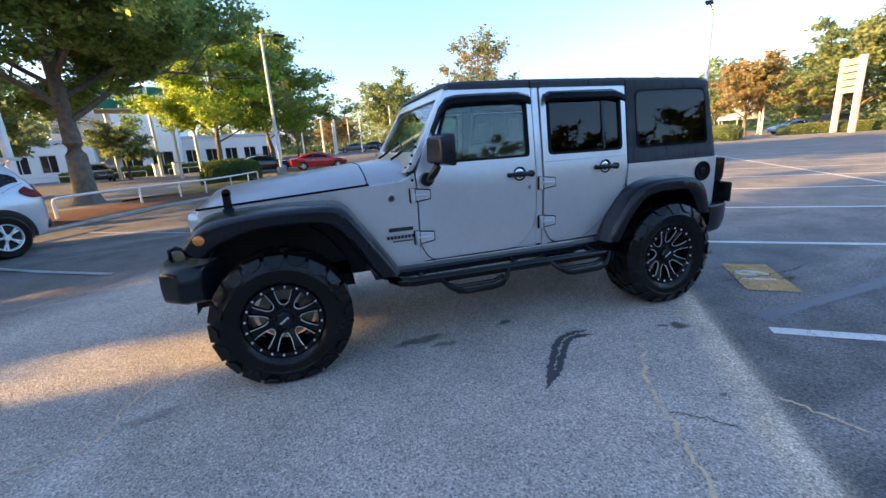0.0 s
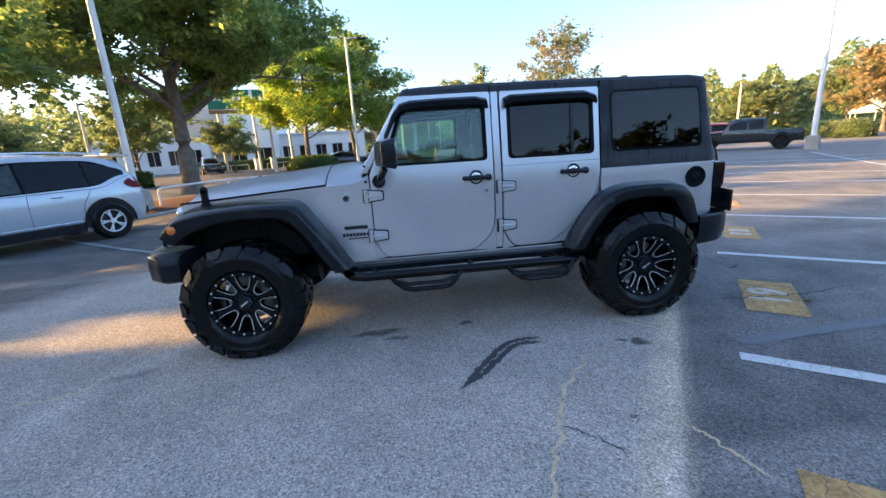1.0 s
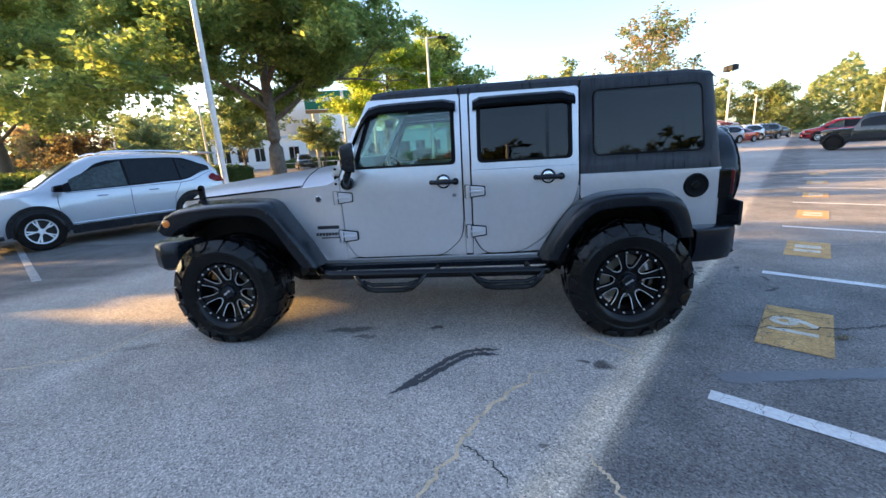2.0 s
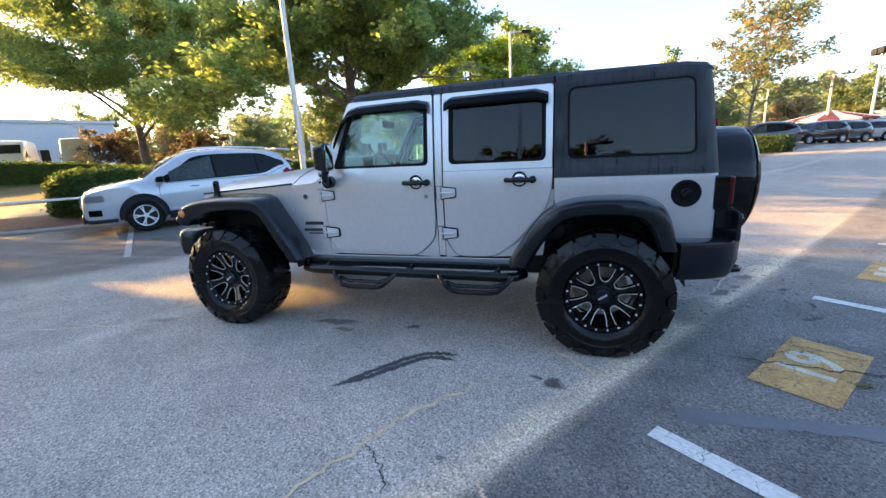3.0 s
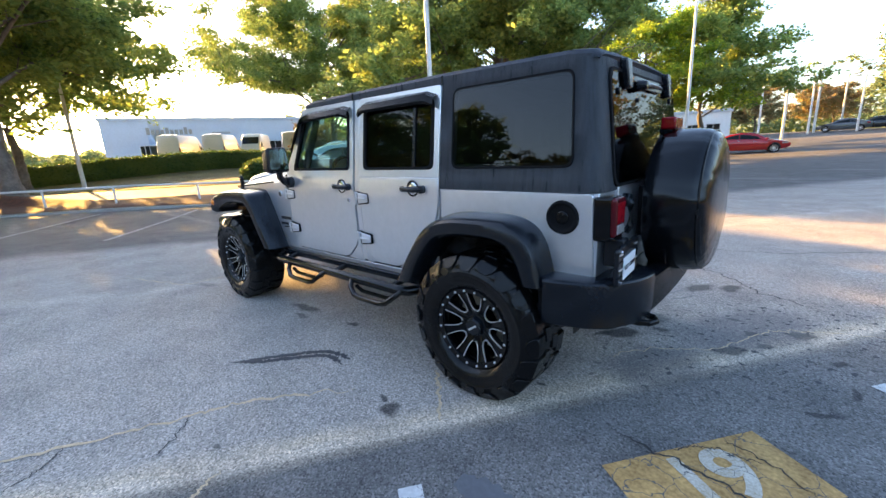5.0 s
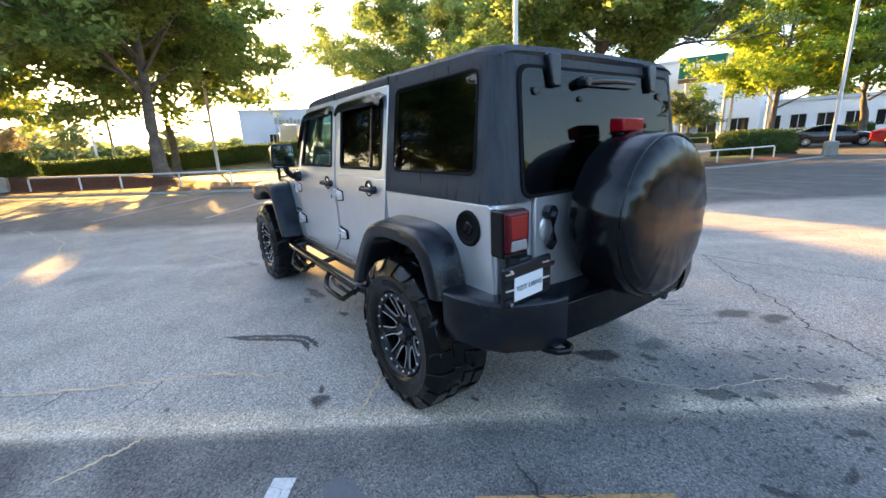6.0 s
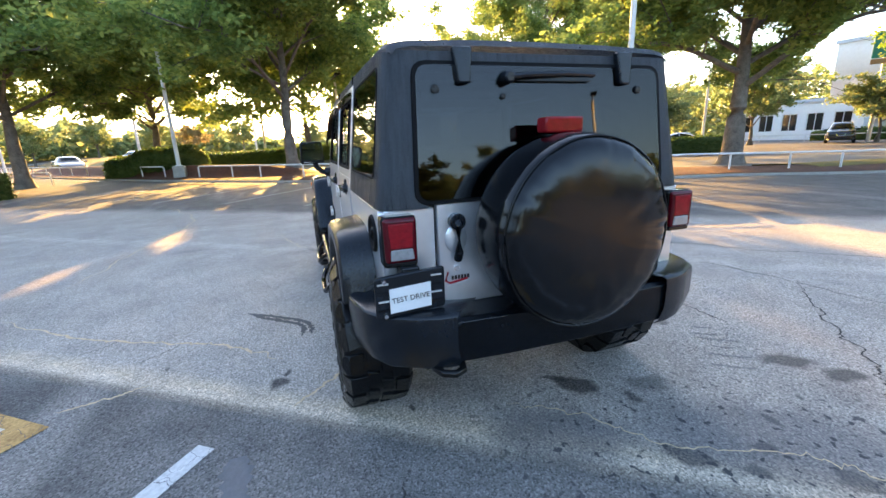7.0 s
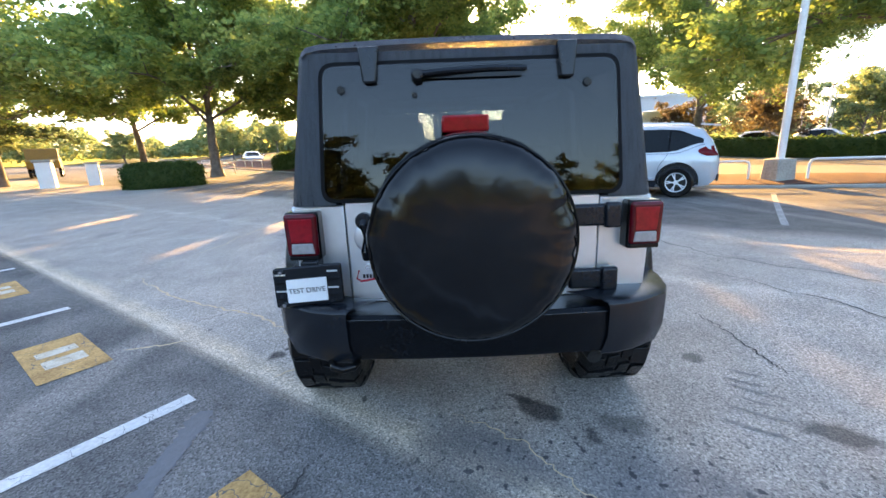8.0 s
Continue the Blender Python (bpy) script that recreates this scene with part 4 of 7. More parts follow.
# number plate holder, carrying a white paper sheet
bm = bmesh.new()
plate(bm, rounded([(-.81, .742), (-.81, .908), (-.535, .925), (-.535, .76)], .015), 2.185, 2.205)
for v in bm.verts:
    v.co = Vector((v.co.y, v.co.x, v.co.z))
box(bm, 2.10, 2.19, -.70, -.63, .80, .93)
ph = part("plate_holder", bm, BLACK, offroader, "black plastic plate holder with a paper sheet", bevel=.006)
for yy in (-.80, -.592):
    for k in range(4):
        bm = bmesh.new()
        z = .778 + k * .034 + (.012 if yy > -.7 else 0)
        box(bm, 2.203, 2.210, yy, yy + .042, z, z + .006)
        part("rib", bm, MACHINED if k % 2 else GLOSSBLACK, ph)
bm = bmesh.new()
plate(bm, [(-.757, .765), (-.757, .862), (-.595, .872), (-.595, .775)], 2.208, 2.212)
for v in bm.verts:
    v.co = Vector((v.co.y, v.co.x, v.co.z))
paper = part("paper_sheet", bm, PAPER, ph, "white paper sheet with printed words")
for z in (.893, .757):
    bm = bmesh.new()
    cyl(bm, (2.203, -.775, z), (2.215, -.775, z), .008, n=12)
    part("bolt", bm, CHROME, ph)
fc = bpy.data.curves.new("words", 'FONT')
fc.body, fc.size, fc.align_x, fc.align_y, fc.extrude = "TEST DRIVE", .029, 'CENTER', 'CENTER', .0008
words = new("words", fc)
words.data.materials.append(INK)
words.matrix_basis = Matrix.Translation((2.2135, -.676, .8185)) @ Euler((radians(90), 0, radians(90))).to_matrix().to_4x4() @ pose(0, 0, 0, 0, 0, 3.5)
words.parent = paper

# spare wheel cover, high brake lamp
bm = bmesh.new()
prof = [(0, .377), (.10, .3755), (.20, .371), (.28, .361), (.325, .346), (.350, .325), (.364, .300), (.370, .275), (.374, .22), (.374, .16), (.368, .10), (.345, .075), (.20, .07), (0, .07)]
prof = smooth_line(prof, 4)
revolve(bm, [(max(0, r), x) for r, x in prof], 144, 'X')
for v in bm.verts:
    a = math.atan2(v.co.z, v.co.y)
    r = math.hypot(v.co.y, v.co.z)
    edge = sstep(.25, .36, r)
    w = noise.noise(Vector((math.cos(a) * 4, math.sin(a) * 4, v.co.x * 7))) * .0026 * sstep(.05, .3, r)
    w += .0024 * edge * noise.noise(Vector((math.cos(a) * 17, math.sin(a) * 17, v.co.x * 5 + r * 4)))
    w += .0024 * edge * noise.noise(Vector((math.cos(a) * 34, math.sin(a) * 34, r * 9)))
    w += .0042 * sstep(.24, .35, r) * math.exp(-(a / .85) ** 2) * noise.noise(Vector((a * 9, r * 16, v.co.x * 4)))
    dish = .006 * noise.noise(Vector((v.co.y * 4.5, v.co.z * 4.5, 4))) * sstep(.30, .1, r) if v.co.x > .3 else 0
    v.co = Vector((v.co.x + 2.09 + w * 1.3 + dish, v.co.y * (1 + w * 2.4) - .022, v.co.z * (1 + w * 2.4) + 1.03))
bmesh.ops.remove_doubles(bm, verts=bm.verts, dist=1e-4)
spare = part("spare_wheel_cover", bm, VINYL, offroader, "black creased vinyl spare wheel cover", sharp=60)
bm = bmesh.new()
pts = [(2.09 + .318, -.022 + .358 * math.cos(a), 1.03 + .359 * math.sin(a)) for a in [k * math.tau / 64 for k in range(65)]]
tube(bm, pts, .0045, 6)
part("piping", bm, RUBBER, spare)
bm = bmesh.new()
cyl(bm, (2.09, -.022, 1.03), (2.20, -.022, 1.03), .13, n=24)
box(bm, 2.095, 2.16, -.20, .14, .85, 1.12)
part("spare_carrier", bm, DARKMETAL, offroader, bevel=.01)
bm = bmesh.new()
box(bm, 2.165, 2.235, -.115, .055, 1.405, 1.465)
bl = part("brake_light", bm, RED, offroader, "red high brake light on a black stalk", bevel=.008)
bm = bmesh.new()
box(bm, 2.15, 2.20, -.07, .02, 1.12, 1.41)
box(bm, 2.155, 2.215, -.10, .04, 1.392, 1.407)
part("stalk", bm, BLACK, bl, bevel=.008)


# bumpers
def rear_bumper():
    bm = bmesh.new()
    def loop(z, inset):
        P = [(1.86, -.865), (1.93, -.86), (2.08, -.82), (2.17, -.765), (2.245, -.63), (2.27, -.55), (2.285, -.30), (2.29, 0)]
        P = [(x - inset * .6, y + inset) for x, y in P]
        Q = P + [(x, -y) for x, y in P[-2::-1]]
        return [bm.verts.new((x, y, z)) for x, y in Q]
    rows = [loop(.520, .05), loop(.535, .012), loop(.60, .0), loop(.706, .004), loop(.722, .028)]
    skin(bm, rows)
    bmesh.ops.solidify(bm, geom=bm.faces[:], thickness=.05)
    box(bm, 2.05, 2.255, -.60, .60, .68, .716)
    for s in (-1, 1):
        plate(bm, rounded([(1.87, .71), (1.90, .742), (2.14, .738), (2.18, .71)], .01), s * .60, s * .78)
    return bm


rb = part("rear_bumper", rear_bumper(), BLACK, offroader, "black plastic rear bumper", bevel=.012)
for s in (-1, 1):
    bm = bmesh.new()
    rows = []
    for z, inset in ((.505, .045), (.520, .006), (.60, -.014), (.715, -.016), (.742, -.012), (.752, .006)):
        P = [(1.88, .868), (1.95, .862), (2.08, .826), (2.17, .772), (2.242, .645), (2.268, .565), (2.273, .50)]
        rows.append([bm.verts.new((x - inset * .7, s * (y - inset), z)) for x, y in P])
    rows.append([bm.verts.new((x - .12, s * (y - .12), .75)) for x, y in P])
    skin(bm, rows)
    part("bumper_corner", bm, BLACK, rb, bevel=.006)
bm = bmesh.new()
tube(bm, [(2.16, -.60, .515), (2.24, -.60, .515), (2.29, -.58, .515), (2.31, -.54, .515), (2.29, -.50, .515), (2.25, -.49, .515)], .016, 10)
box(bm, 2.05, 2.20, -.625, -.575, .49, .60)
part("tow_hook", bm, GLOSSBLACK, offroader, "black steel tow hook", bevel=.004)


def front_bumper():
    bm = bmesh.new()
    P = [(-1.86, -.80), (-1.98, -.82), (-2.09, -.74), (-2.14, -.55), (-2.16, 0)]
    rows = []
    for z, k in ((.57, .16), (.555, .03), (.58, .004), (.66, 0), (.745, .004), (.775, .03), (.79, .16)):
        Q = [(x + k * .8, y + k) for x, y in P]
        Q = Q + [(x, -y) for x, y in Q[-2::-1]]
        rows.append([bm.verts.new((x, y, z)) for x, y in Q])
    skin(bm, rows)
    bm.faces.new([r[0] for r in rows])
    bm.faces.new([r[-1] for r in rows])
    return bm


fb = part("front_bumper", front_bumper(), BLACK, offroader, "black plastic front bumper", bevel=.010)
for y in (-.50, .50):
    bm = bmesh.new()
    tube(bm, [(-1.98, y, .77), (-2.0, y, .83), (-2.04, y, .845), (-2.08, y, .83), (-2.08, y, .78)], .014, 8)
    part("tow_hook", bm, GLOSSBLACK, fb)


# wheel-arch flares
def flare(s, lip, root, yl, yr):
    """lip, root: the outer and body outlines (x, z), point for point; yl, yr: how far out they lie."""
    bm = bmesh.new()
    k = len(lip)
    rows = []
    mids = [(.0, 0.0), (.07, .35), (.15, .70), (.27, .92), (.42, .99), (.90, 1.0), (1.0, .99)]
    for t, u in mids:
        rows.append([bm.verts.new((r[0] + (l[0] - r[0]) * t, s * (yr(r[0]) + (yl - yr(r[0])) * u), r[1] + (l[1] - r[1]) * t)) for l, r in zip(lip, root)])
    inner = [bm.verts.new((l[0] + (c[0] - l[0]) * .06, s * (yl - .03), l[1] + (c[1] - l[1]) * .06)) for l, c in zip(lip, [((lip[0][0] + lip[-1][0]) / 2, .55)] * k)]
    back = [bm.verts.new((l[0] + (c[0] - l[0]) * .10, s * (yr(l[0]) - .05), l[1] + (c[1] - l[1]) * .10)) for l, c in zip(lip, [((lip[0][0] + lip[-1][0]) / 2, .55)] * k)]
    skin(bm, rows + [inner, back])
    return bm


for s in (-1, 1):
    lip = smooth_line([(-1.845, .855), (-1.735, .925), (-1.50, .985), (-1.20, .985), (-1.08, .955), (-1.0, .87), (-.90, .70), (-.82, .575)])
    root = smooth_line([(-1.915, .93), (-1.80, 1.042), (-1.50, 1.075), (-1.14, 1.075), (-1.01, 1.045), (-.92, .93), (-.78, .72), (-.69, .575)])
    part("wheel_flare", flare(s, lip, root, .905, lambda x: .75 - max(0, -.6 - x) * .12), BLACK, offroader, "wide black plastic wheel flare", bevel=.006)
    lip = smooth_line([(.99, .575), (1.08, .73), (1.20, .87), (1.32, .915), (1.50, .925), (1.66, .91), (1.745, .84), (1.80, .70)])
    root = smooth_line([(.87, .575), (.97, .74), (1.12, .93), (1.28, 1.005), (1.50, 1.02), (1.72, 1.005), (1.835, .915), (1.90, .70)])
    part("wheel_flare", flare(s, lip, root, .905, lambda x: .75), BLACK, offroader, "wide black plastic wheel flare", bevel=.006)
    # side bar with hoop steps
    bm = bmesh.new()
    tube(bm, [(-.75, s * .76, .51), (-.70, s * .84, .505), (-.62, s * .86, .50), (.86, s * .86, .49), (.93, s * .84, .49), (.98, s * .76, .49)], .033, 14)
    for x in (-.55, .15, .80):
        tube(bm, [(x, s * .86, .50), (x, s * .66, .53)], .022, 8)
    sb = part("side_bar", bm, GLOSSBLACK, offroader, "black tubular side bar with drop steps")
    for x0 in (-.44, .40):
        bm = bmesh.new()
        tube(bm, [(x0, s * .875, .495), (x0 + .04, s * .92, .455), (x0 + .10, s * .945, .415), (x0 + .16, s * .95, .405), (x0 + .36, s * .95, .405), (x0 + .42, s * .945, .415), (x0 + .47, s * .92, .455), (x0 + .51, s * .875, .495)], .018, 10)
        tube(bm, [(x0 + .05, s * .88, .45), (x0 + .12, s * .885, .425), (x0 + .38, s * .885, .425), (x0 + .46, s * .88, .45)], .014, 8)
        part("drop_step", bm, GLOSSBLACK, sb)
    bm = bmesh.new()
    plate(bm, [(-.80, .50), (-.80, .548), (.95, .548), (.95, .50)], s * .745, s * .60)
    part("rocker_guard", bm, BLACK, offroader, bevel=.008)
    # hood latch, marker lamp
    bm = bmesh.new()
    yh = .615
    box(bm, -1.70, -1.655, min(s * yh, s * (yh + .03)), max(s * yh, s * (yh + .03)), 1.05, 1.17)
    cyl(bm, (-1.675, s * (yh + .005), 1.165), (-1.675, s * (yh + .03), 1.165), .026, n=14)
    box(bm, -1.71, -1.645, min(s * yh, s * (yh + .035)), max(s * yh, s * (yh + .035)), 1.045, 1.075)
    part("hood_latch", bm, RUBBER, offroader, "black rubber hood latch", bevel=.006)
    bm = bmesh.new()
    vs = bmesh.ops.create_uvsphere(bm, u_segments=16, v_segments=8, radius=1)["verts"]
    for v in vs:
        v.co = Vector((-1.806 + v.co.x * .030, s * (.903 + v.co.y * .014), .942 + v.co.z * .029))
    part("marker_light", bm, AMBER, offroader, "orange side marker light")
    # badges as plain bars
    y = s * (.742 - .018 * ((1.13 - .82) / .5) ** 2 + .004)
    bm = bmesh.new()
    box(bm, -.735, -.57, min(y, y + s * .006), max(y, y + s * .006), .826, .850)
    part("badge", bm, INK, offroader, "small dark badge bar")
    for n_, x0, pitch, wide, z0, z1 in ((8, -.752, .024, .018, .776, .797), (9, -.712, .0155, .011, .754, .764)):
        bm = bmesh.new()
        for q in range(n_):
            xa = x0 + pitch * q
            box(bm, xa, xa + wide, min(y, y + s * .003), max(y, y + s * .003), z0, z1)
        tagged(part("badge_bars", bm, INK, offroader, "row of small dark bars"), kind="stuff")
    bm = bmesh.new()
    cyl(bm, (-.70, s * .735, 1.05), (-.70, s * .748, 1.05), .026, n=20)
    bd = part("badge", bm, CHROME, offroader, "round badge with a bright rim", bevel=.003)
    bm = bmesh.new()
    cyl(bm, (-.70, s * .746, 1.05), (-.70, s * .750, 1.05), .017, n=16)
    part("badge_face", bm, INK, bd)

# fuel filler on the left flank
bm = bmesh.new()
revolve(bm, [(0, .002), (.050, .002), (.058, .004), (.064, .011), (.071, .013), (.078, .010), (.083, -.006)], 32)
for v in bm.verts:
    v.co = Vector((v.co.x + 1.923, -.752 - v.co.y, v.co.z + 1.022))
ff = part("fuel_filler", bm, SEAL, offroader, "black round fuel filler bezel with cap")
bm = bmesh.new()
cyl(bm, (1.923, -.750, 1.022), (1.923, -.761, 1.022), .034, .030, n=24)
box(bm, 1.917, 1.929, -.767, -.755, .994, 1.050, Matrix.Translation((1.923, 0, 1.022)) @ Matrix.Rotation(.7, 4, 'Y') @ Matrix.Translation((-1.923, 0, -1.022)))
part("fuel_cap", bm, RUBBER, ff, bevel=.004)


# wheels
def wheel(cx, s):
    """s = -1: left. Local axle along y; the face looks out by s."""
    at = Vector((cx, s * .766, HUBZ))

    def put(bm):
        for v in bm.verts:
            z = v.co.z + at.z
            v.co = Vector((v.co.x + at.x, v.co.y * s * (1 + .05 * sstep(.14, 0, z)) + at.y, max(z, .0015)))
        return bm
    bm = bmesh.new()
    revolve(bm, [(.228, .125), (.215, .10), (.200, .05), (.195, -.05), (.215, -.13), (.235, -.14)], 48)
    w = part("wheel", put(bm), GLOSSBLACK, offroader, "gloss black wheel with machined spoke edges and a mud tyre")
    bm = bmesh.new()
    revolve(bm, [(0, -.01), (.160, -.01), (.165, -.035)], 36)
    part("brake_disc", put(bm), BRAKE, w, "worn steel brake disc")
    bm = bmesh.new()
    prof = [(.098, -.045), (.168, -.045), (.172, .004), (.150, .016), (.102, .016)]
    rows = []
    for k in range(9):
        a = math.radians(-32 + 8 * k + (180 if cx > 0 else 0))
        rows.append([bm.verts.new((r * math.cos(a), y, r * math.sin(a))) for r, y in prof])
    skin(bm, rows, True)
    bm.faces.new(rows[0])
    bm.faces.new(rows[-1])
    part("brake_caliper", put(bm), BRAKE, w, bevel=.004)
    # tyre: bulging sidewalls, a raised ring below the shoulder
    bm = bmesh.new()
    side = [(.226, .122), (.234, .136), (.246, .150), (.268, .163), (.296, .169), (.318, .168), (.322, .171), (.330, .171), (.334, .167), (.358, .163), (.384, .152), (.400, .130)]
    revolve(bm, side + [(.404, .06), (.405, 0), (.404, -.06)] + [(r, -y) for r, y in side[::-1]], 80)
    ty = part("tyre", put(bm), RUBBER, w, "black glossy mud-terrain tyre", sharp=50)
    on = lambda ang, r, y: Vector((r * math.cos(ang), y, r * math.sin(ang)))

    def block(bm_, foot, top):
        lo = [bm_.verts.new(on(*q)) for q in foot]
        hi = [bm_.verts.new(on(*q)) for q in top]
        bm_.faces.new(hi)
        m = len(lo)
        for i in range(m):
            e = (i + 1) % m
            bm_.faces.new((lo[i], lo[e], hi[e], hi[i]))
    n = 20
    bm = bmesh.new()
    for k in range(n):
        a0 = k * math.tau / n
        for sg in (1, -1):
            a = a0 + (0 if sg > 0 else math.pi / n)
            long_ = k % 2
            # shoulder lug that folds down over the sidewall
            wide = .142 if long_ else .128
            y_in = .055 if long_ else .075
            lug = [(a - wide, .414, sg * .140), (a + wide, .414, sg * .140), (a + wide * .8 + .03, .415, sg * y_in), (a - wide * .8 + .03, .415, sg * y_in)]
            block(bm, [(u, .394, y) for u, r, y in lug], lug)
            low = .338 if long_ else .358
            face_ = [(a - wide, .413, sg * .141), (a + wide, .413, sg * .141), (a + wide * .95, .385, sg * .163), (a + wide * .55, low, sg * .1755), (a - wide * .45, low, sg * .1755), (a - wide * .95, .385, sg * .163)]
            block(bm, [(u, r - .004, y - sg * .018) for u, r, y in face_], face_)
        for y0, y1, ph in ((.006, .062, .08), (-.062, -.006, .08 + math.pi / n)):
            a = a0 + ph
            q = [(a - .10, .4145, y0), (a + .085, .4145, y0), (a + .12, .4145, y1), (a - .06, .4145, y1)]
            block(bm, [(u, .392, y) for u, r, y in q], q)
    part("tread", put(bm), RUBBER, w, sharp=25, bevel=.005, seg=1)
    # moulded bars low on the sidewall
    for base_a in (1.15, 1.15 + math.pi):
        for k in range(9):
            a = base_a + k * .085
            q = [(a, .276, .1665), (a + .05, .276, .1665), (a + .05, .304, .1695), (a, .304, .1695)]
            bm = bmesh.new()
            block(bm, [(u, r, y - .006) for u, r, y in q], [(u, r, y + .0015) for u, r, y in q])
            part("sidewall_bar", put(bm), RUBBER, ty, sharp=25)
    # outer ring with its bolts
    bm = bmesh.new()
    revolve(bm, [(.233, .118), (.234, .136), (.229, .143), (.205, .140), (.199, .130), (.197, .09)], 60)
    part("rim_lip", put(bm), GLOSSBLACK, w)
    for k in range(20):
        bm = bmesh.new()
        a = (k + .5) * math.tau / 20
        c = Vector((.217 * math.cos(a), .138, .217 * math.sin(a)))
        cyl(bm, c, c + Vector((0, .009, 0)), .0072, .0058, n=8)
        part("rim_bolt", put(bm), BOLT, w)

    dep = lambda r: .070 + .060 * (r / .20)
    lift = math.pi / 8
    for k in range(8):
        a = k * math.tau / 8 + .30
        R = Matrix.Rotation(-a, 4, 'Y')
        # solid black spoke, sunk along its middle
        bm = bmesh.new()
        rows = []
        for r, hw in ((.050, .016), (.085, .017), (.130, .0185), (.170, .023), (.203, .030)):
            rows.append([bm.verts.new(R @ Vector((r, dep(r) + d, t))) for t, d in ((-hw, -.045), (-hw, 0), (-hw * .6, 0), (-hw * .45, -.006), (hw * .45, -.006), (hw * .6, 0), (hw, 0), (hw, -.045))])
        skin(bm, rows)
        part("spoke", put(bm), GLOSSBLACK, w, sharp=30)
        # bright cut edge round the window between this spoke and the next
        bb = bmesh.new()
        outl = []
        for r, hw in ((.202, .0295), (.185, .026), (.165, .0225), (.140, .0195), (.118, .0185)):
            outl.append((r, math.atan2(hw, r)))
        r0, a_in = .104, math.atan2(.020, .112)
        mid_ = [(r0 - .012 * math.sin(math.pi * f), a_in + (2 * lift - 2 * a_in) * f) for f in (.12, .3, .5, .7, .88)]
        loop_ = outl + mid_ + [(r, 2 * lift - t) for r, t in outl[::-1]]
        P = [R @ Vector((r * math.cos(t), dep(r) + .0015, r * math.sin(t))) for r, t in loop_]
        axis = Vector((0, 1, 0))
        rows = []
        for i, p in enumerate(P):
            d = (P[min(i + 1, len(P) - 1)] - P[max(i - 1, 0)]).normalized()
            side_ = d.cross(axis).normalized()
            hw = .0013 + .0010 * math.sin(math.pi * i / (len(P) - 1))
            rows.append([bb.verts.new(p + side_ * hw + axis * -.008), bb.verts.new(p + side_ * hw), bb.verts.new(p - side_ * hw), bb.verts.new(p - side_ * hw + axis * -.008)])
        skin(bb, rows)
        part("spoke_edge", put(bb), MACHINED, w, "bright machined edge round a spoke window")
        if k % 2 == 0:
            continue
        bb = bmesh.new()
        cyl(bb, R @ Vector((.085 * math.cos(lift), .085, .085 * math.sin(lift))), R @ Vector((.085 * math.cos(lift), .104, .085 * math.sin(lift))), .009, n=6)
        part("wheel_nut", put(bb), DARKMETAL, w)
    bm = bmesh.new()
    revolve(bm, [(0, .088), (.098, .088), (.103, .080), (.104, .03)], 32)
    part("hub_plate", put(bm), GLOSSBLACK, w)
    bm = bmesh.new()
    revolve(bm, [(0, .128), (.044, .126), (.052, .118), (.060, .090), (.070, .087)], 8)
    part("hub_cap", put(bm), BLACK, w, "black faceted hub cap", sharp=20)
    bm = bmesh.new()
    R = Matrix.Rotation(-.6, 4, 'Y')
    for k in range(5):
        box(bm, -.030 + k * .0125, -.021 + k * .0125, .126, .1295, -.006, .006, R)
    tagged(part("cap_bars", put(bm), MACHINED, w), kind="stuff")


for cx in (-1.445, 1.478):
    for s in (-1, 1):
        wheel(cx, s)

# axles, springs, dampers, tank
for cx in (-WB, WB):
    bm = bmesh.new()
    cyl(bm, (cx, -.62, HUBZ), (cx, .62, HUBZ), .045, n=14)
    vs = bmesh.ops.create_uvsphere(bm, u_segments=16, v_segments=10, radius=.13)["verts"]
    for v in vs:
        v.co += Vector((cx, .12 if cx < 0 else 0, HUBZ))
    ax = part("axle", bm, DARKMETAL, offroader, "dark steel axle with springs")
    for s in (-1, 1):
        bm = bmesh.new()
        tube(bm, [(cx + .05 * math.cos(a), s * .42 + .05 * math.sin(a), .46 + a * .0085) for a in [k * .5 for k in range(70)]], .009, 6)
        part("spring", bm, DARKMETAL, ax)
        bm = bmesh.new()
        cyl(bm, (cx + .12, s * .5, .40), (cx + .10, s * .48, .85), .028, n=12)
        part("damper", bm, DARKMETAL, ax)
bm = bmesh.new()
for s in (-1, 1):
    box(bm, -1.9, 2.15, min(s * .38, s * .46), max(s * .38, s * .46), .50, .62)
box(bm, 1.72, 2.05, -.35, .35, .45, .62)
box(bm, -.4, .9, -.30, .30, .40, .52)
part("chassis_frame", bm, DARKMETAL, offroader, "dark chassis rails", bevel=.01)
bm = bmesh.new()
tube(bm, [(1.1, .45, .50), (1.6, .50, .52), (1.95, .48, .50), (2.2, .50, .47)], .032, 12)
part("exhaust_pipe", bm, DARKMETAL, offroader)

# cabin
bm = bmesh.new()
plate(bm, rounded([(-.62, .85), (-.60, 1.20), (-.40, 1.23), (-.25, 1.15), (-.28, .90)], .04), -.64, .64)
part("dashboard", bm, SEATCLOTH, offroader, bevel=.01)
bm = bmesh.new()
pts = [Vector((-.16 - .07 * math.sin(a), -.36 + .185 * math.cos(a), 1.17 + .17 * math.sin(a))) for a in [k * math.tau / 28 for k in range(29)]]
tube(bm, pts, .016, 8)
tube(bm, [(-.17, -.54, 1.17), (-.20, -.36, 1.15), (-.17, -.18, 1.17)], .018, 8)
tube(bm, [(-.19, -.36, 1.15), (-.40, -.36, 1.05)], .03, 8)
part("steering_wheel", bm, BLACK, offroader)
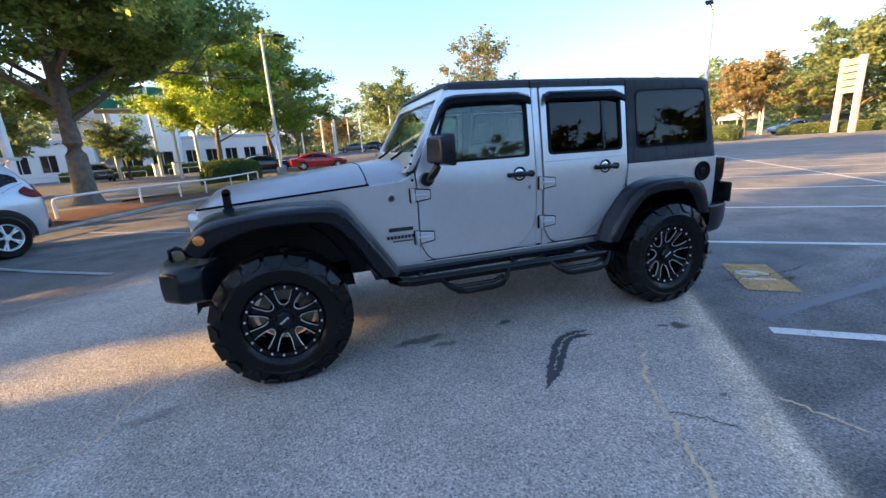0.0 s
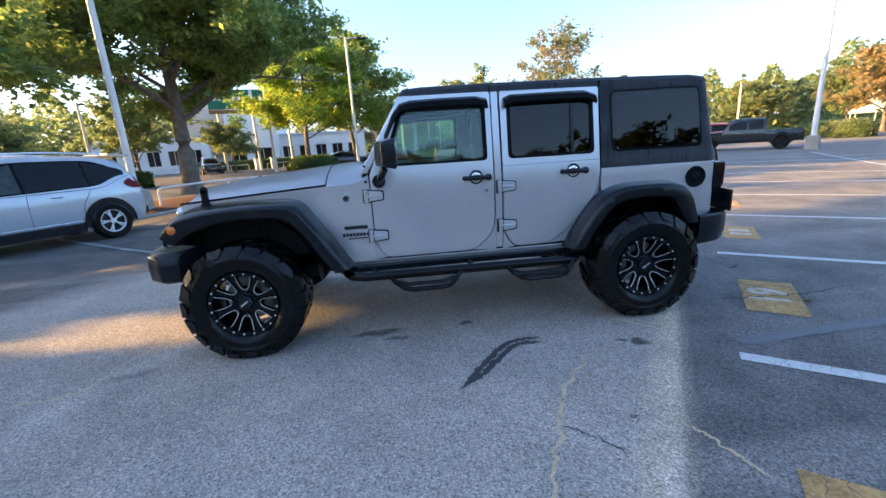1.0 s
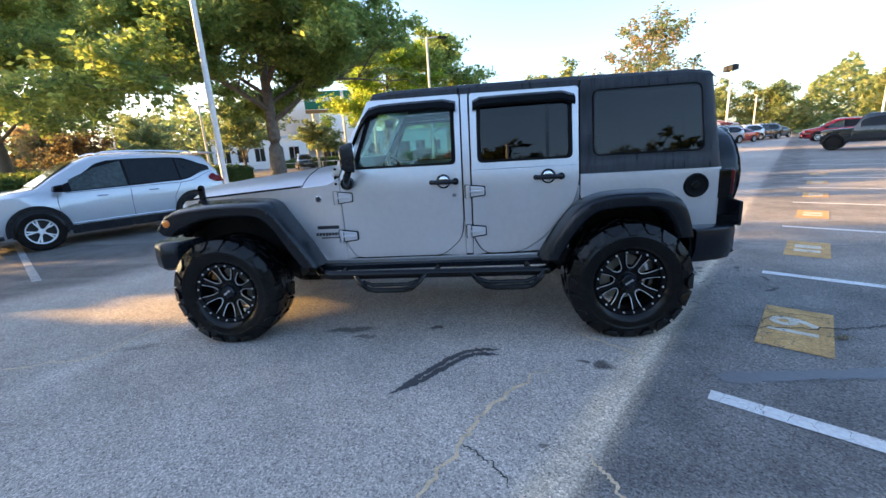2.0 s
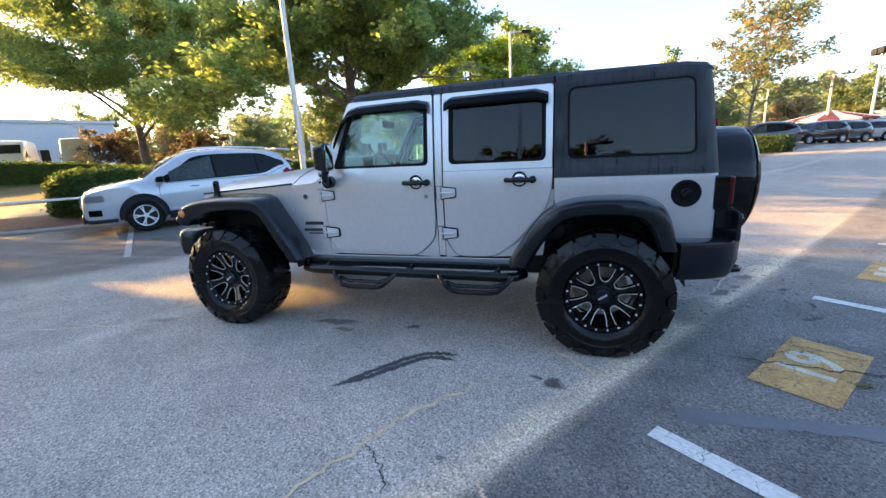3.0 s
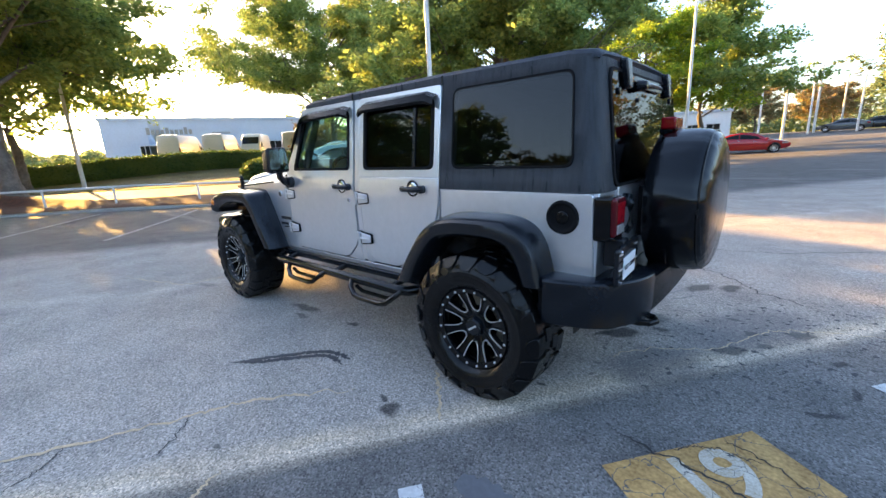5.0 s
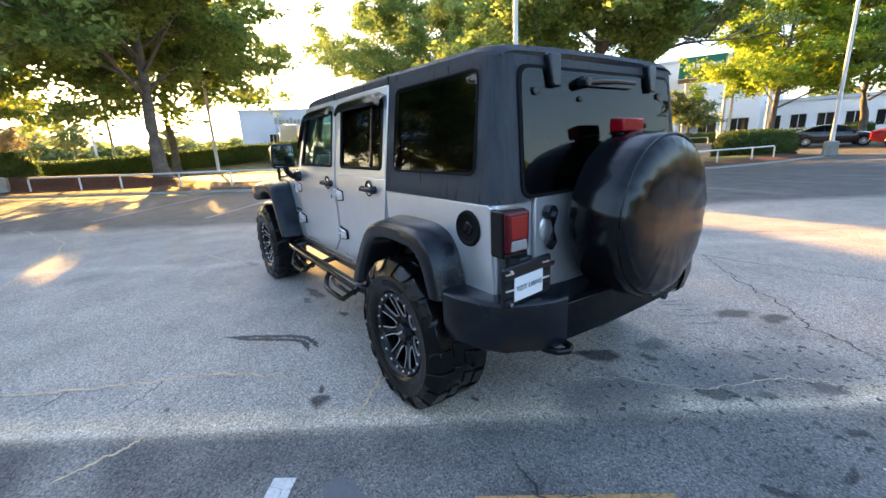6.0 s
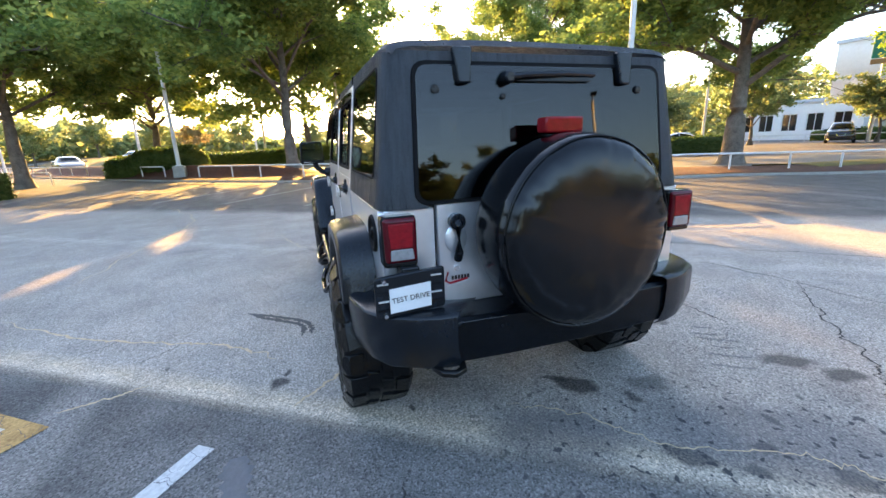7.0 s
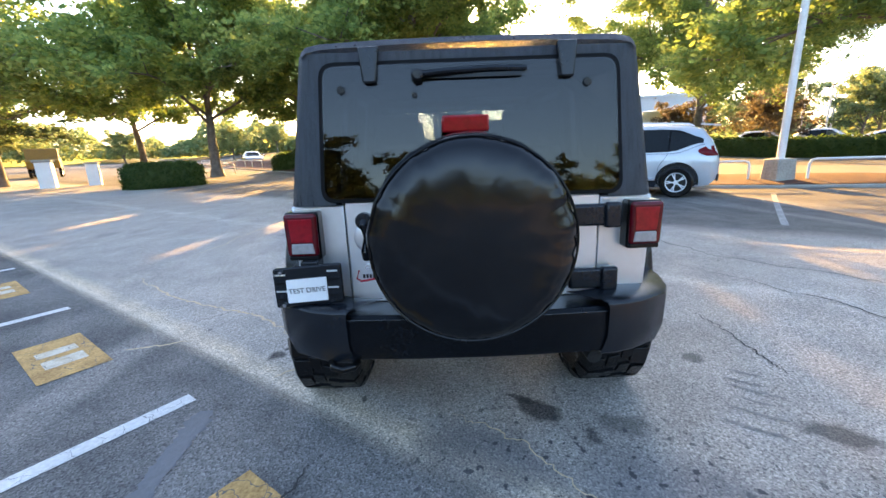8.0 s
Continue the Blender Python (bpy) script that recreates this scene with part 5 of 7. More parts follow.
for x, ys in ((.12, (-.36, .36)), (1.0, (-.36, 0, .36))):
    for y in ys:
        bm = bmesh.new()
        plate(bm, rounded([(x - .28, .70), (x - .28, .86), (x + .22, .82), (x + .24, .70)], .05), y - .24, y + .24)
        st = part("seat", bm, SEATCLOTH, offroader, "dark cloth seat", bevel=.03)
        bm = bmesh.new()
        plate(bm, rounded([(x + .13, .78), (x + .26, 1.34), (x + .36, 1.34), (x + .28, .78)], .04), y - .22, y + .22)
        part("backrest", bm, SEATCLOTH, st, bevel=.03)
        bm = bmesh.new()
        plate(bm, rounded([(x + .27, 1.37), (x + .30, 1.54), (x + .37, 1.54), (x + .36, 1.37)], .03), y - .12, y + .12)
        for k in (-.06, .06):
            tube(bm, [(x + .31, y + k, 1.30), (x + .32, y + k, 1.40)], .007, 6)
        part("headrest", bm, SEATCLOTH, st, bevel=.02)
bm = bmesh.new()
for s in (-1, 1):
    tube(bm, [(-.50, s * .60, 1.20), (-.24, s * .585, 1.66), (.40, s * .585, 1.68), (1.4, s * .58, 1.68), (1.85, s * .60, 1.50), (1.95, s * .62, .70)], .03, 8)
    tube(bm, [(.42, s * .60, .60), (.42, s * .585, 1.68)], .03, 8)
for x in (.42, 1.4):
    tube(bm, [(x, -.585, 1.68), (x, .585, 1.68)], .03, 8)
part("roll_cage", bm, SEATCLOTH, offroader, "padded black roll cage")
bm = bmesh.new()
plate(bm, rounded([(-.10, 1.56), (-.10, 1.62), (.10, 1.62), (.10, 1.56)], .02), -.30, -.27)
for v in bm.verts:
    v.co = Vector((v.co.y, v.co.x, v.co.z))
part("inside_mirror", bm, BLACK, offroader, bevel=.006)


# ---- trees, hedges ----
def leaf_mesh(name, centres, rng, size, material, flat=0.5):
    """One mesh of many small folded leaves (two triangles each) at the given centres (n, 3)."""
    n = len(centres)
    d = rng.normal(size=(n, 3))
    d[:, 2] *= flat
    d /= np.linalg.norm(d, axis=1)[:, None] + 1e-9
    e = np.cross(d, rng.normal(size=(n, 3)))
    e /= np.linalg.norm(e, axis=1)[:, None] + 1e-9
    nn = np.cross(d, e)
    s = size * rng.uniform(0.6, 1.35, n)[:, None]
    v = np.empty((n, 4, 3))
    v[:, 0] = centres - d * s
    v[:, 1] = centres + e * s * 0.55 + nn * s * 0.25
    v[:, 2] = centres + d * s
    v[:, 3] = centres - e * s * 0.55 + nn * s * 0.25
    me = bpy.data.meshes.new(name)
    me.vertices.add(4 * n)
    me.vertices.foreach_set("co", v.reshape(-1))
    tri = np.arange(4 * n).reshape(n, 4)[:, [0, 1, 2, 0, 2, 3]].reshape(-1)
    me.loops.add(6 * n)
    me.loops.foreach_set("vertex_index", tri)
    me.polygons.add(2 * n)
    me.polygons.foreach_set("loop_start", np.arange(0, 6 * n, 3))
    me.update(calc_edges=True)
    me.materials.append(material)
    return me


def limb(bm, pts, r0, r1, n=8):
    rings = []
    for i, p in enumerate(pts):
        d = (pts[min(i + 1, len(pts) - 1)] - pts[max(i - 1, 0)]).normalized()
        q = d.to_track_quat('Z', 'Y')
        r = r0 + (r1 - r0) * i / (len(pts) - 1)
        rings.append([bm.verts.new(p + q @ Vector((r * math.cos(k * math.tau / n), r * math.sin(k * math.tau / n), 0))) for k in range(n)])
    skin(bm, rings, True)


# breaks in the leaves through which the low sun reaches the lot: a point on the ground, and a width
SUN_GAPS = [((-2.6, -.15, 0), .64), ((-4.4, -3.2, 0), .22), ((-3.6, -1.72, 0), .13), ((-7.5, -3.0, 0), .24), ((-5.2, -7.6, 0), .38), ((-2.6, -6.6, 0), .22), ((-2.3, -4.0, 0), .16), ((-9.5, -2.0, 0), .25), ((-11.2, -4.6, 0), .35),
            ((-8.4, -.6, 0), .16), ((-5.0, 2.6, 0), .22), ((1.0, 5.6, 0), .75), ((5.2, 4.3, 0), .75), ((-.3, 3.9, 0), .14), ((-2.6, 6.8, 0), .40), ((3.77, -.13, 1.42), .42),
            ((8.6, 3.5, 0), .70), ((11.0, 5.6, 0), .75), ((7.0, 5.0, 0), .45)]


def tree(name, label, at, tall, spread, clear, trunk_r, material, seed, leaves=16000, leaf=0.13, turn=0.0, hang=0.12, group="", up=0.12, raised=(0, 0)):
    """A broadleaf tree: flared trunk, limbs that fork twice, and leaf clumps round the twigs."""
    rng = np.random.default_rng(seed)
    t = thing(name, label, "tree", (at[0], at[1], height(at[0], at[1]) + berm(at[0], at[1])), turn, group)
    bm = bmesh.new()
    V = Vector
    bend = [V((0, 0, -.1)), V((rng.normal() * .04, rng.normal() * .04, clear * .5)), V((rng.normal() * .12, rng.normal() * .12, clear)),
            V((rng.normal() * .3, rng.normal() * .3, (clear + tall) * .5)), V((rng.normal() * .4, rng.normal() * .4, tall * .86))]
    line = smooth_line([tuple(b) for b in bend], 4)
    line = [V(p) for p in line]
    limb(bm, line, trunk_r, trunk_r * .12, 12)
    limb(bm, [V((0, 0, -.15)), V((0, 0, .12)), V((0, 0, .5))], trunk_r * 1.55, trunk_r * .98, 12)
    home = V((at[0], at[1], t.location.z))

    def sunlit(*points):
        """True where a twig would stand in one of the breaks."""
        for p in points:
            for (gx, gy, gz), wide in SUN_GAPS:
                rel = p + home - V((gx, gy, gz))
                if (rel - SUN_TO * rel.dot(SUN_TO)).length < wide:
                    return True
        return False
    nb, twigs = 17, []
    for i in range(nb):
        f = i / (nb - 1)
        z = clear * .80 + (tall * .70 - clear * .80) * f ** 1.15
        k = min(len(line) - 1, int(len(line) * z / (tall * .86)))
        p0 = line[k].copy()
        p0.z = z
        a = i * 2.399 + rng.uniform(-.4, .4)
        reach = spread * (1.0 - .50 * f ** 1.8) * rng.uniform(.78, 1.1) * (.80 + .20 * math.sin(math.pi * min(1, f * 2 + .25)))
        rise = reach * (rng.uniform(.0, .28) + up + .62 * f - hang * .8 * (1 - f))
        rise = max(rise, clear * .55 + .75 * raised[1] * math.cos(a - raised[0]) - z) if raised[1] else rise
        p2 = p0 + V((math.cos(a) * reach, math.sin(a) * reach, rise))
        p1 = (p0 + p2) * .5 + V((rng.normal() * .04 * reach, rng.normal() * .04 * reach, reach * .16))
        pts = [V(q) for q in smooth_line([tuple(p0), tuple(p1), tuple(p2)], 4)]
        r = trunk_r * (.29 - .14 * f)
        limb(bm, pts, r, r * .14, 6)
        for j in range(9):
            q0 = pts[min(len(pts) - 1, 2 + j % 7)]
            b = a + (1 if j % 2 else -1) * rng.uniform(.25, 1.15)
            ln = reach * rng.uniform(.26, .50)
            q2 = q0 + V((math.cos(b) * ln, math.sin(b) * ln, ln * rng.uniform(-.30, .85)))
            q1 = (q0 + q2) * .5 + V((0, 0, ln * .10))
            if not sunlit(q1, q2):
                limb(bm, [q0, q1, q2], r * .30, r * .06, 5)
            for h in range(8):
                g = rng.uniform(.15, 1.0)
                t0 = q0.lerp(q1, g * 2) if g < .5 else q1.lerp(q2, g * 2 - 1)
                c_ = b + rng.uniform(-1.5, 1.5)
                le = spread * rng.uniform(.08, .19)
                t1 = t0 + V((math.cos(c_) * le, math.sin(c_) * le, le * rng.uniform(-.62 - hang, .70)))
                twigs.append((*t0, *t1))
                if h < 3 and not sunlit(t1):
                    limb(bm, [t0, t1], r * .07 + .004, .004, 3)
    part("trunk", bm, BARK, t, "rough grey-brown trunk and limbs", sharp=70)
    # leaves sit in flat sprays along the twigs
    tw = np.array(twigs)
    load = rng.uniform(.35, 1.6, len(tw))
    idx = rng.choice(len(tw), leaves, p=load / load.sum())
    f = rng.uniform(.1, 1.12, leaves)[:, None]
    c = tw[idx, :3] * (1 - f) + tw[idx, 3:] * f
    c += rng.normal(size=(leaves, 3)) * np.array([.042, .042, .026]) * spread ** .5 * 2.0
    out_ = c[:, 0] * math.cos(raised[0]) + c[:, 1] * math.sin(raised[0])
    c = c[c[:, 2] > clear * .55 + raised[1] * np.clip(out_ / 4, 0, 1)]
    s_ = np.array(tuple(SUN_TO))
    for (gx, gy, gz), wide in SUN_GAPS:
        rel = c + np.array(tuple(t.location)) - np.array((gx, gy, gz))
        off = np.linalg.norm(rel - (rel @ s_)[:, None] * s_, axis=1)
        c = c[off > wide * rng.uniform(.6, 1.1, len(c))]
    ob = new("crown", leaf_mesh("crown", c, rng, leaf, material))
    ob.parent = t
    return t



# the big trees round the lot
tree("tree", "large green broadleaf tree in the mulch bed, thick grey trunk", (-10.2, 17.6), 14.0, 8.0, 4.1, .46, LEAF_GREEN, 3, 165000, .115, raised=(radians(38), 4.2), hang=.26, group="trees by the kerb")
tree("tree", "green broadleaf tree standing in red mulch by the rail", (-18.9, -1.35), 13.0, 7.0, 4.3, .31, LEAF_GREEN, 5, 105000, .11, hang=.14, group="trees by the kerb")
tree("tree", "green broadleaf tree on the grass bank behind the service road", (-28.8, -0.3), 12.0, 7.6, 3.8, .27, LEAF_GREEN, 6, 52000, .15, hang=.2, group="trees by the kerb")
tree("tree", "spreading broadleaf tree with yellow-green sunlit leaves behind a hedge", (-29.0, 20.0), 16.5, 10.4, 4.2, .40, LEAF_LIME, 8, 200000, .095, hang=.20, group="trees by the kerb")
tree("tree", "green broadleaf tree rising behind a clipped bush", (-28.4, -9.7), 11.5, 6.2, 3.6, .28, LEAF_GREEN, 9, 60000, .12, group="trees by the kerb")
tree("tree", "green broadleaf tree with a leaning trunk in mulch", (-21.6, -13.6), 12.0, 6.8, 3.8, .32, LEAF_GREEN, 10, 56000, .13, group="trees by the kerb")
tree("tree", "green broadleaf tree beyond the clipped bush", (-26.6, -21.4), 11.5, 6.0, 3.6, .27, LEAF_GREEN, 11, 26000, .15, group="trees by the kerb")
tree("tree", "broadleaf tree with yellowing leaves near the lot entrance", (-19.0, -24.0), 11.5, 5.6, 3.6, .27, LEAF_LIME, 12, 26000, .15, group="trees by the kerb")
tree("tree", "broadleaf tree with bright yellow-green autumn leaves", (-8.0, 35.0), 12.5, 5.6, 3.4, .28, LEAF_YELLOW, 13, 50000, .12, group="trees beyond the lot")
tree("tree", "tall green broadleaf tree behind a light pole", (-4.4, 41.5), 14.5, 6.6, 3.6, .30, LEAF_GREEN, 14, 30000, .16, group="trees beyond the lot")
tree("tree", "slender young tree with orange and green autumn leaves", (13.0, 31.2), 11.3, 3.6, 3.0, .15, LEAF_MIX, 16, 6500, .12, up=.55)
tree("tree", "rounded tree with pruned dark green crown by the white building", (-17.5, 43.6), 5.8, 2.7, 2.0, .14, LEAF_FAR, 17, 9000, .13)

# small maroon-leaved trees behind the hedge
maroon = tree("small_tree", "small maroon-leaved tree behind the hedge", (-33.5, 21.0), 4.6, 2.7, 1.4, .10, LEAF_MAROON, 21, 3800, .13, group="maroon trees")
for x, y, k in ((-31.5, 27.5, 1.05),):
    copy_thing(maroon, Matrix.LocRotScale((x, y, height(x, y)), Euler((0, 0, x)), (k, k, k)))

# far trees, three kinds, repeated at other sizes
far_kinds = [
    tree("tree", "far tree with a rounded olive-green crown", (41.5, 76.7), 9.4, 5.0, 2.2, .25, LEAF_FAR, 31, 9500, .20, group="far trees", up=.38),
    tree("tree", "far tree with orange-brown autumn leaves", (46.9, 32.5), 8.6, 4.3, 2.2, .22, LEAF_AUTUMN, 32, 9500, .19, group="far trees", up=.38),
    tree("tree", "far tree with a tall green crown", (51.8, 24.8), 11.5, 5.6, 2.2, .30, LEAF_FAR, 33, 12000, .21, group="far trees", up=.38),
]
far_kinds.append(tree("tree", "dark green tree at the lot's quiet side", (3, -33), 9.5, 4.8, 2.4, .25, LEAF_DARK, 34, 9000, .2, group="far trees"))
east_spots = [(-24.5, 39, 0, .8), (62, 37, 2, .8), (58, 30, 1, .9), (72, 44, 0, 1.0), (66, 52, 2, .9), (60, 62, 0, 1.0), (48.3, 72.9, 0, 1.05), (36, 84, 1, .8), (13.0, 66, 0, 1.17), (5.5, 78, 1, .8), (12.6, 59, 0, .5), (-2.4, 67, 1, .8), (3, 74, 1, .7), (22, 70, 0, .7), (30, 66, 1, .75), (68, 20, 2, 1.0), (60, 12, 2, 1.05)]
west_spots = [(75, 5, 0, 1.2), (84, 30, 2, 1.0), (-55, 45, 1, .8), (-62, 52, 0, 1.1), (-50, 56, 0, 1.0), (-70, 44, 0, 1.2), (-44, 48, 2, .7), (-78, -10, 0, .6), (-74, -22, 0, .55), (-66, -34, 0, .6), (-80, -32, 0, .6), (-58, -46, 0, .6), (-48, -50, 2, .5), (-90, 2, 0, .6), (-60, -14, 1, .45), (-38, -44, 0, .7), (-30, -48, 2, .6), (-20, -46, 0, .9)]
for x, y, k, g in east_spots + west_spots:
    copy_thing(far_kinds[k], Matrix.LocRotScale((x, y, height(x, y)), Euler((0, 0, x * 1.7 + y)), (g, g, g * (1 + .1 * math.sin(x)))))
# trees behind the camera, seen mirrored in the panes
for x, y, k, g in ((-7, -36, 3, .9), (-17, -40, 3, 1.0), (-1, -38, 3, 1.05), (9, -38, 3, .8), (15, -36, 3, .95), (24, -34, 3, 1.0), (34, -26, 3, 1.0), (38, -12, 3, 1.0), (44, -2, 3, 1.0), (42, 10, 3, .8), (-30, -38, 3, 1.0), (31, -31, 3, .85)):
    copy_thing(far_kinds[k], Matrix.LocRotScale((x, y, height(x, y)), Euler((0, 0, x * 2.3 + y)), (g * 1.3, g * 1.3, g * 1.16)))


def shrub(name, label, line, wide, tall, seed, material=LEAF_HEDGE, density=900, leaf=.06, lift=0.0, group=""):
    """A clipped bush or hedge along a line: a twiggy dark core in a coat of small leaves."""
    rng = np.random.default_rng(seed)
    pts = [Vector(p) for p in smooth_line(line, 6)]
    x0, y0 = pts[0]
    t = thing(name, label, "hedge" if len(line) > 3 else "bush", (x0, y0, height(x0, y0) + lift), 0, group)
    bm = bmesh.new()
    rows = []
    prof = [(-.46, -.1), (-.5, .25), (-.47, .7), (-.36, .92), (-.15, 1), (.15, 1), (.36, .92), (.47, .7), (.5, .25), (.46, -.1)]
    total = sum((b - a).length for a, b in zip(pts, pts[1:]))
    run = 0
    for i, p in enumerate(pts):
        d = (pts[min(i + 1, len(pts) - 1)] - pts[max(i - 1, 0)]).normalized()
        nrm = Vector((-d.y, d.x))
        if i:
            run += (p - pts[i - 1]).length
        end = min(run, total - run)
        cap = math.sqrt(max(0.02, 1 - max(0, 1 - end / (wide * .5)) ** 2))
        row = []
        for u, v in prof:
            k = 1 + .10 * noise.noise(Vector((run * .9, u * 4, v * 3 + seed)))
            q = p + nrm * u * wide * cap * k
            z = v * tall * (.75 + .25 * cap) * k + height(p.x, p.y) + berm(p.x, p.y) + lift - t.location.z
            row.append(Vector((q.x - x0, q.y - y0, z)))
        rows.append(row)
    V = [[bm.verts.new(c) for c in r] for r in rows]
    skin(bm, V)
    bm.faces.new(V[0])
    bm.faces.new(V[-1])
    part("core", bm, LEAF_HEDGE, t, sharp=80)
    out = []
    for ra, rb in zip(rows, rows[1:]):
        for i in range(len(ra) - 1):
            a, b, c, d = ra[i], ra[i + 1], rb[i + 1], rb[i]
            n = int(((b - a).cross(d - a)).length * density * rng.uniform(.8, 1.2))
            s, r = rng.uniform(0, 1, n)[:, None], rng.uniform(0, 1, n)[:, None]
            A, B, C, D = (np.array(q) for q in (a, b, c, d))
            out.append((A * (1 - s) + B * s) * (1 - r) + (D * (1 - s) + C * s) * r)
    c = np.concatenate(out)
    c += rng.normal(size=c.shape) * leaf * .9
    ob = new("leaves", leaf_mesh("leaves", c, rng, leaf, material))
    ob.parent = t
    return t


shrub("bush", "clipped dark green bush in mulch beside a light pole", [(-26.2, -11.8), (-25.4, -9.1), (-24.0, -6.2)], 2.4, 1.15, 41, density=500)
shrub("bush", "clipped dark green bush in mulch by the rail", [(-13.9, -13.6), (-14.8, -12.4), (-15.8, -11.2)], 1.9, 1.0, 42, density=700)
shrub("bush", "clipped green bush at the corner of the bed", [(-12.5, 4.1), (-11.9, 5.8), (-10.8, 7.5)], 2.1, 1.35, 43, density=900)
shrub("bush", "long clipped dark green bush behind the rail", [(-6.7, 23.8), (-5.9, 25.8), (-5.0, 28.2)], 2.2, 1.35, 44, density=500)
shrub("hedge", "long clipped dark green hedge on the grass bank", [(-34, -14), (-32, -6), (-31.0, 2), (-29.8, 8), (-26.5, 15.5), (-21.5, 22.5), (-17, 27)], 1.6, 1.15, 45, density=220, leaf=.08)
shrub("hedge", "low green hedge by the white building", [(-26, 50), (-19, 53), (-12, 55), (-6, 56)], 1.4, 1.1, 46, density=90, leaf=.11)
shrub("hedge", "low clipped hedge on an island of the far lot", [(9.6, 30.5), (11.5, 28.2), (14, 27)], 1.4, .9, 47, density=300, leaf=.08)
shrub("bush", "rounded sunlit bush in the bed beyond the pickup truck", [(35.0, 24.4), (36.4, 27.6), (37.6, 31.0)], 2.2, 1.25, 49, LEAF_FAR, density=400, leaf=.08)
shrub("hedge", "low clipped hedge at the edge of the far lot", [(44, 27), (49, 23.5), (54, 17), (57, 10)], 1.5, .9, 48, LEAF_FAR, density=200, leaf=.08)


# ---- poles and rails ----
def pole(label, at, tall, r=.085, base=True, arm=0, turn=0.0, group="light poles", square=False, flood=False):
    z = height(*at[:2])
    t = thing("light_pole", label, "light pole", (at[0], at[1], z), turn, group)
    zb = 0
    if base:
        bm = bmesh.new()
        plate(bm, [(-.31, -.1), (-.27, .72), (.27, .72), (.31, -.1)], -.29, .29)
        for v in bm.verts:
            if v.co.z > .5:
                v.co.y *= .9
        part("footing", bm, CONCRETE, t, "square weathered concrete footing", bevel=.03)
        bm = bmesh.new()
        box(bm, -.16, .16, -.16, .16, .718, .745)
        part("base_plate", bm, WHITEPOLE, t, bevel=.005)
        zb = .72
    bm = bmesh.new()
    cyl(bm, (0, 0, zb), (0, 0, tall), r, r * .72, 16)
    part("shaft", bm, WHITEPOLE, t, "white painted shaft")
    if arm:
        bm = bmesh.new()
        tube(bm, [(0, 0, tall - .1), (arm * .5, 0, tall), (arm, 0, tall + .02)], .035, 8)
        part("arm", bm, WHITEPOLE, t)
        bm = bmesh.new()
        plate(bm, rounded([(arm - .1, tall - .06), (arm - .1, tall + .06), (arm + .5, tall + .05), (arm + .62, tall), (arm + .5, tall - .06)], .02), -.17, .17)
        part("lamp_head", bm, DARKMETAL, t, "flat grey lamp head", bevel=.01)
    if flood:
        for dy in (-.5, .5):
            bm = bmesh.new()
            box(bm, -.45, .25, dy - .42, dy + .42, tall - .1, tall + .5)
            part("flood_lamp", bm, DARKMETAL, t, bevel=.03)
    return t


pole("white light pole on a concrete footing between two rails", (-8.1, 9.6), 11.0, .10)
pole("white light pole on a concrete footing beside a bush", (-21.4, -7.0), 9.0, .10)
pole("slender white pole leaning beside the service road", (-11.6, 37.5), 9.5, .12, base=False)
pole("white light pole with a small arm at the bed's end", (-3.0, 27.8), 9.2, .10, arm=.9, turn=20)
pole("white light pole with a single arm on a concrete footing", (21.8, 16.4), 7.9, .13, arm=1.3, turn=215)
pole("far white light pole with flood lamps", (29.3, 49.2), 7.9, .14, base=False, flood=True)
far_pole = pole("far white light pole", (26.4, 50.6), 6.5, .12, base=False, arm=.8)
for x, y, g in ((47.8, 31.2, 1.0), (20, 48, .8), (34, 52, .8), (54, 36, .9), (57, 22, 1.1), (2.95, 62, 1.0), (7.0, 62, .9), (6.0, 70, 1.0), (11.6, 61.5, 1.0), (12.8, 62, .9), (15.2, 61, 1.0), (17, 70, 1.0),
                (-34, 32.2, .9), (-40, 40, .9), (-47, 47, 1.0), (-24.5, 33, 1.0), (-46, -16, 1.1), (-55, -6, 1.0), (-52, -30, 1.0), (2, -21, 1.0), (26, -22, .9), (-27.2, 1.9, .9), (38, 40, .9), (1, 52, 1.1), (-1.5, 60, 1.0), (3.5, 66, 1.2), (-33, -3.5, .9)):
    copy_thing(far_pole, Matrix.LocRotScale((x, y, height(x, y)), Euler((0, 0, x * 3)), (g, g, g)))


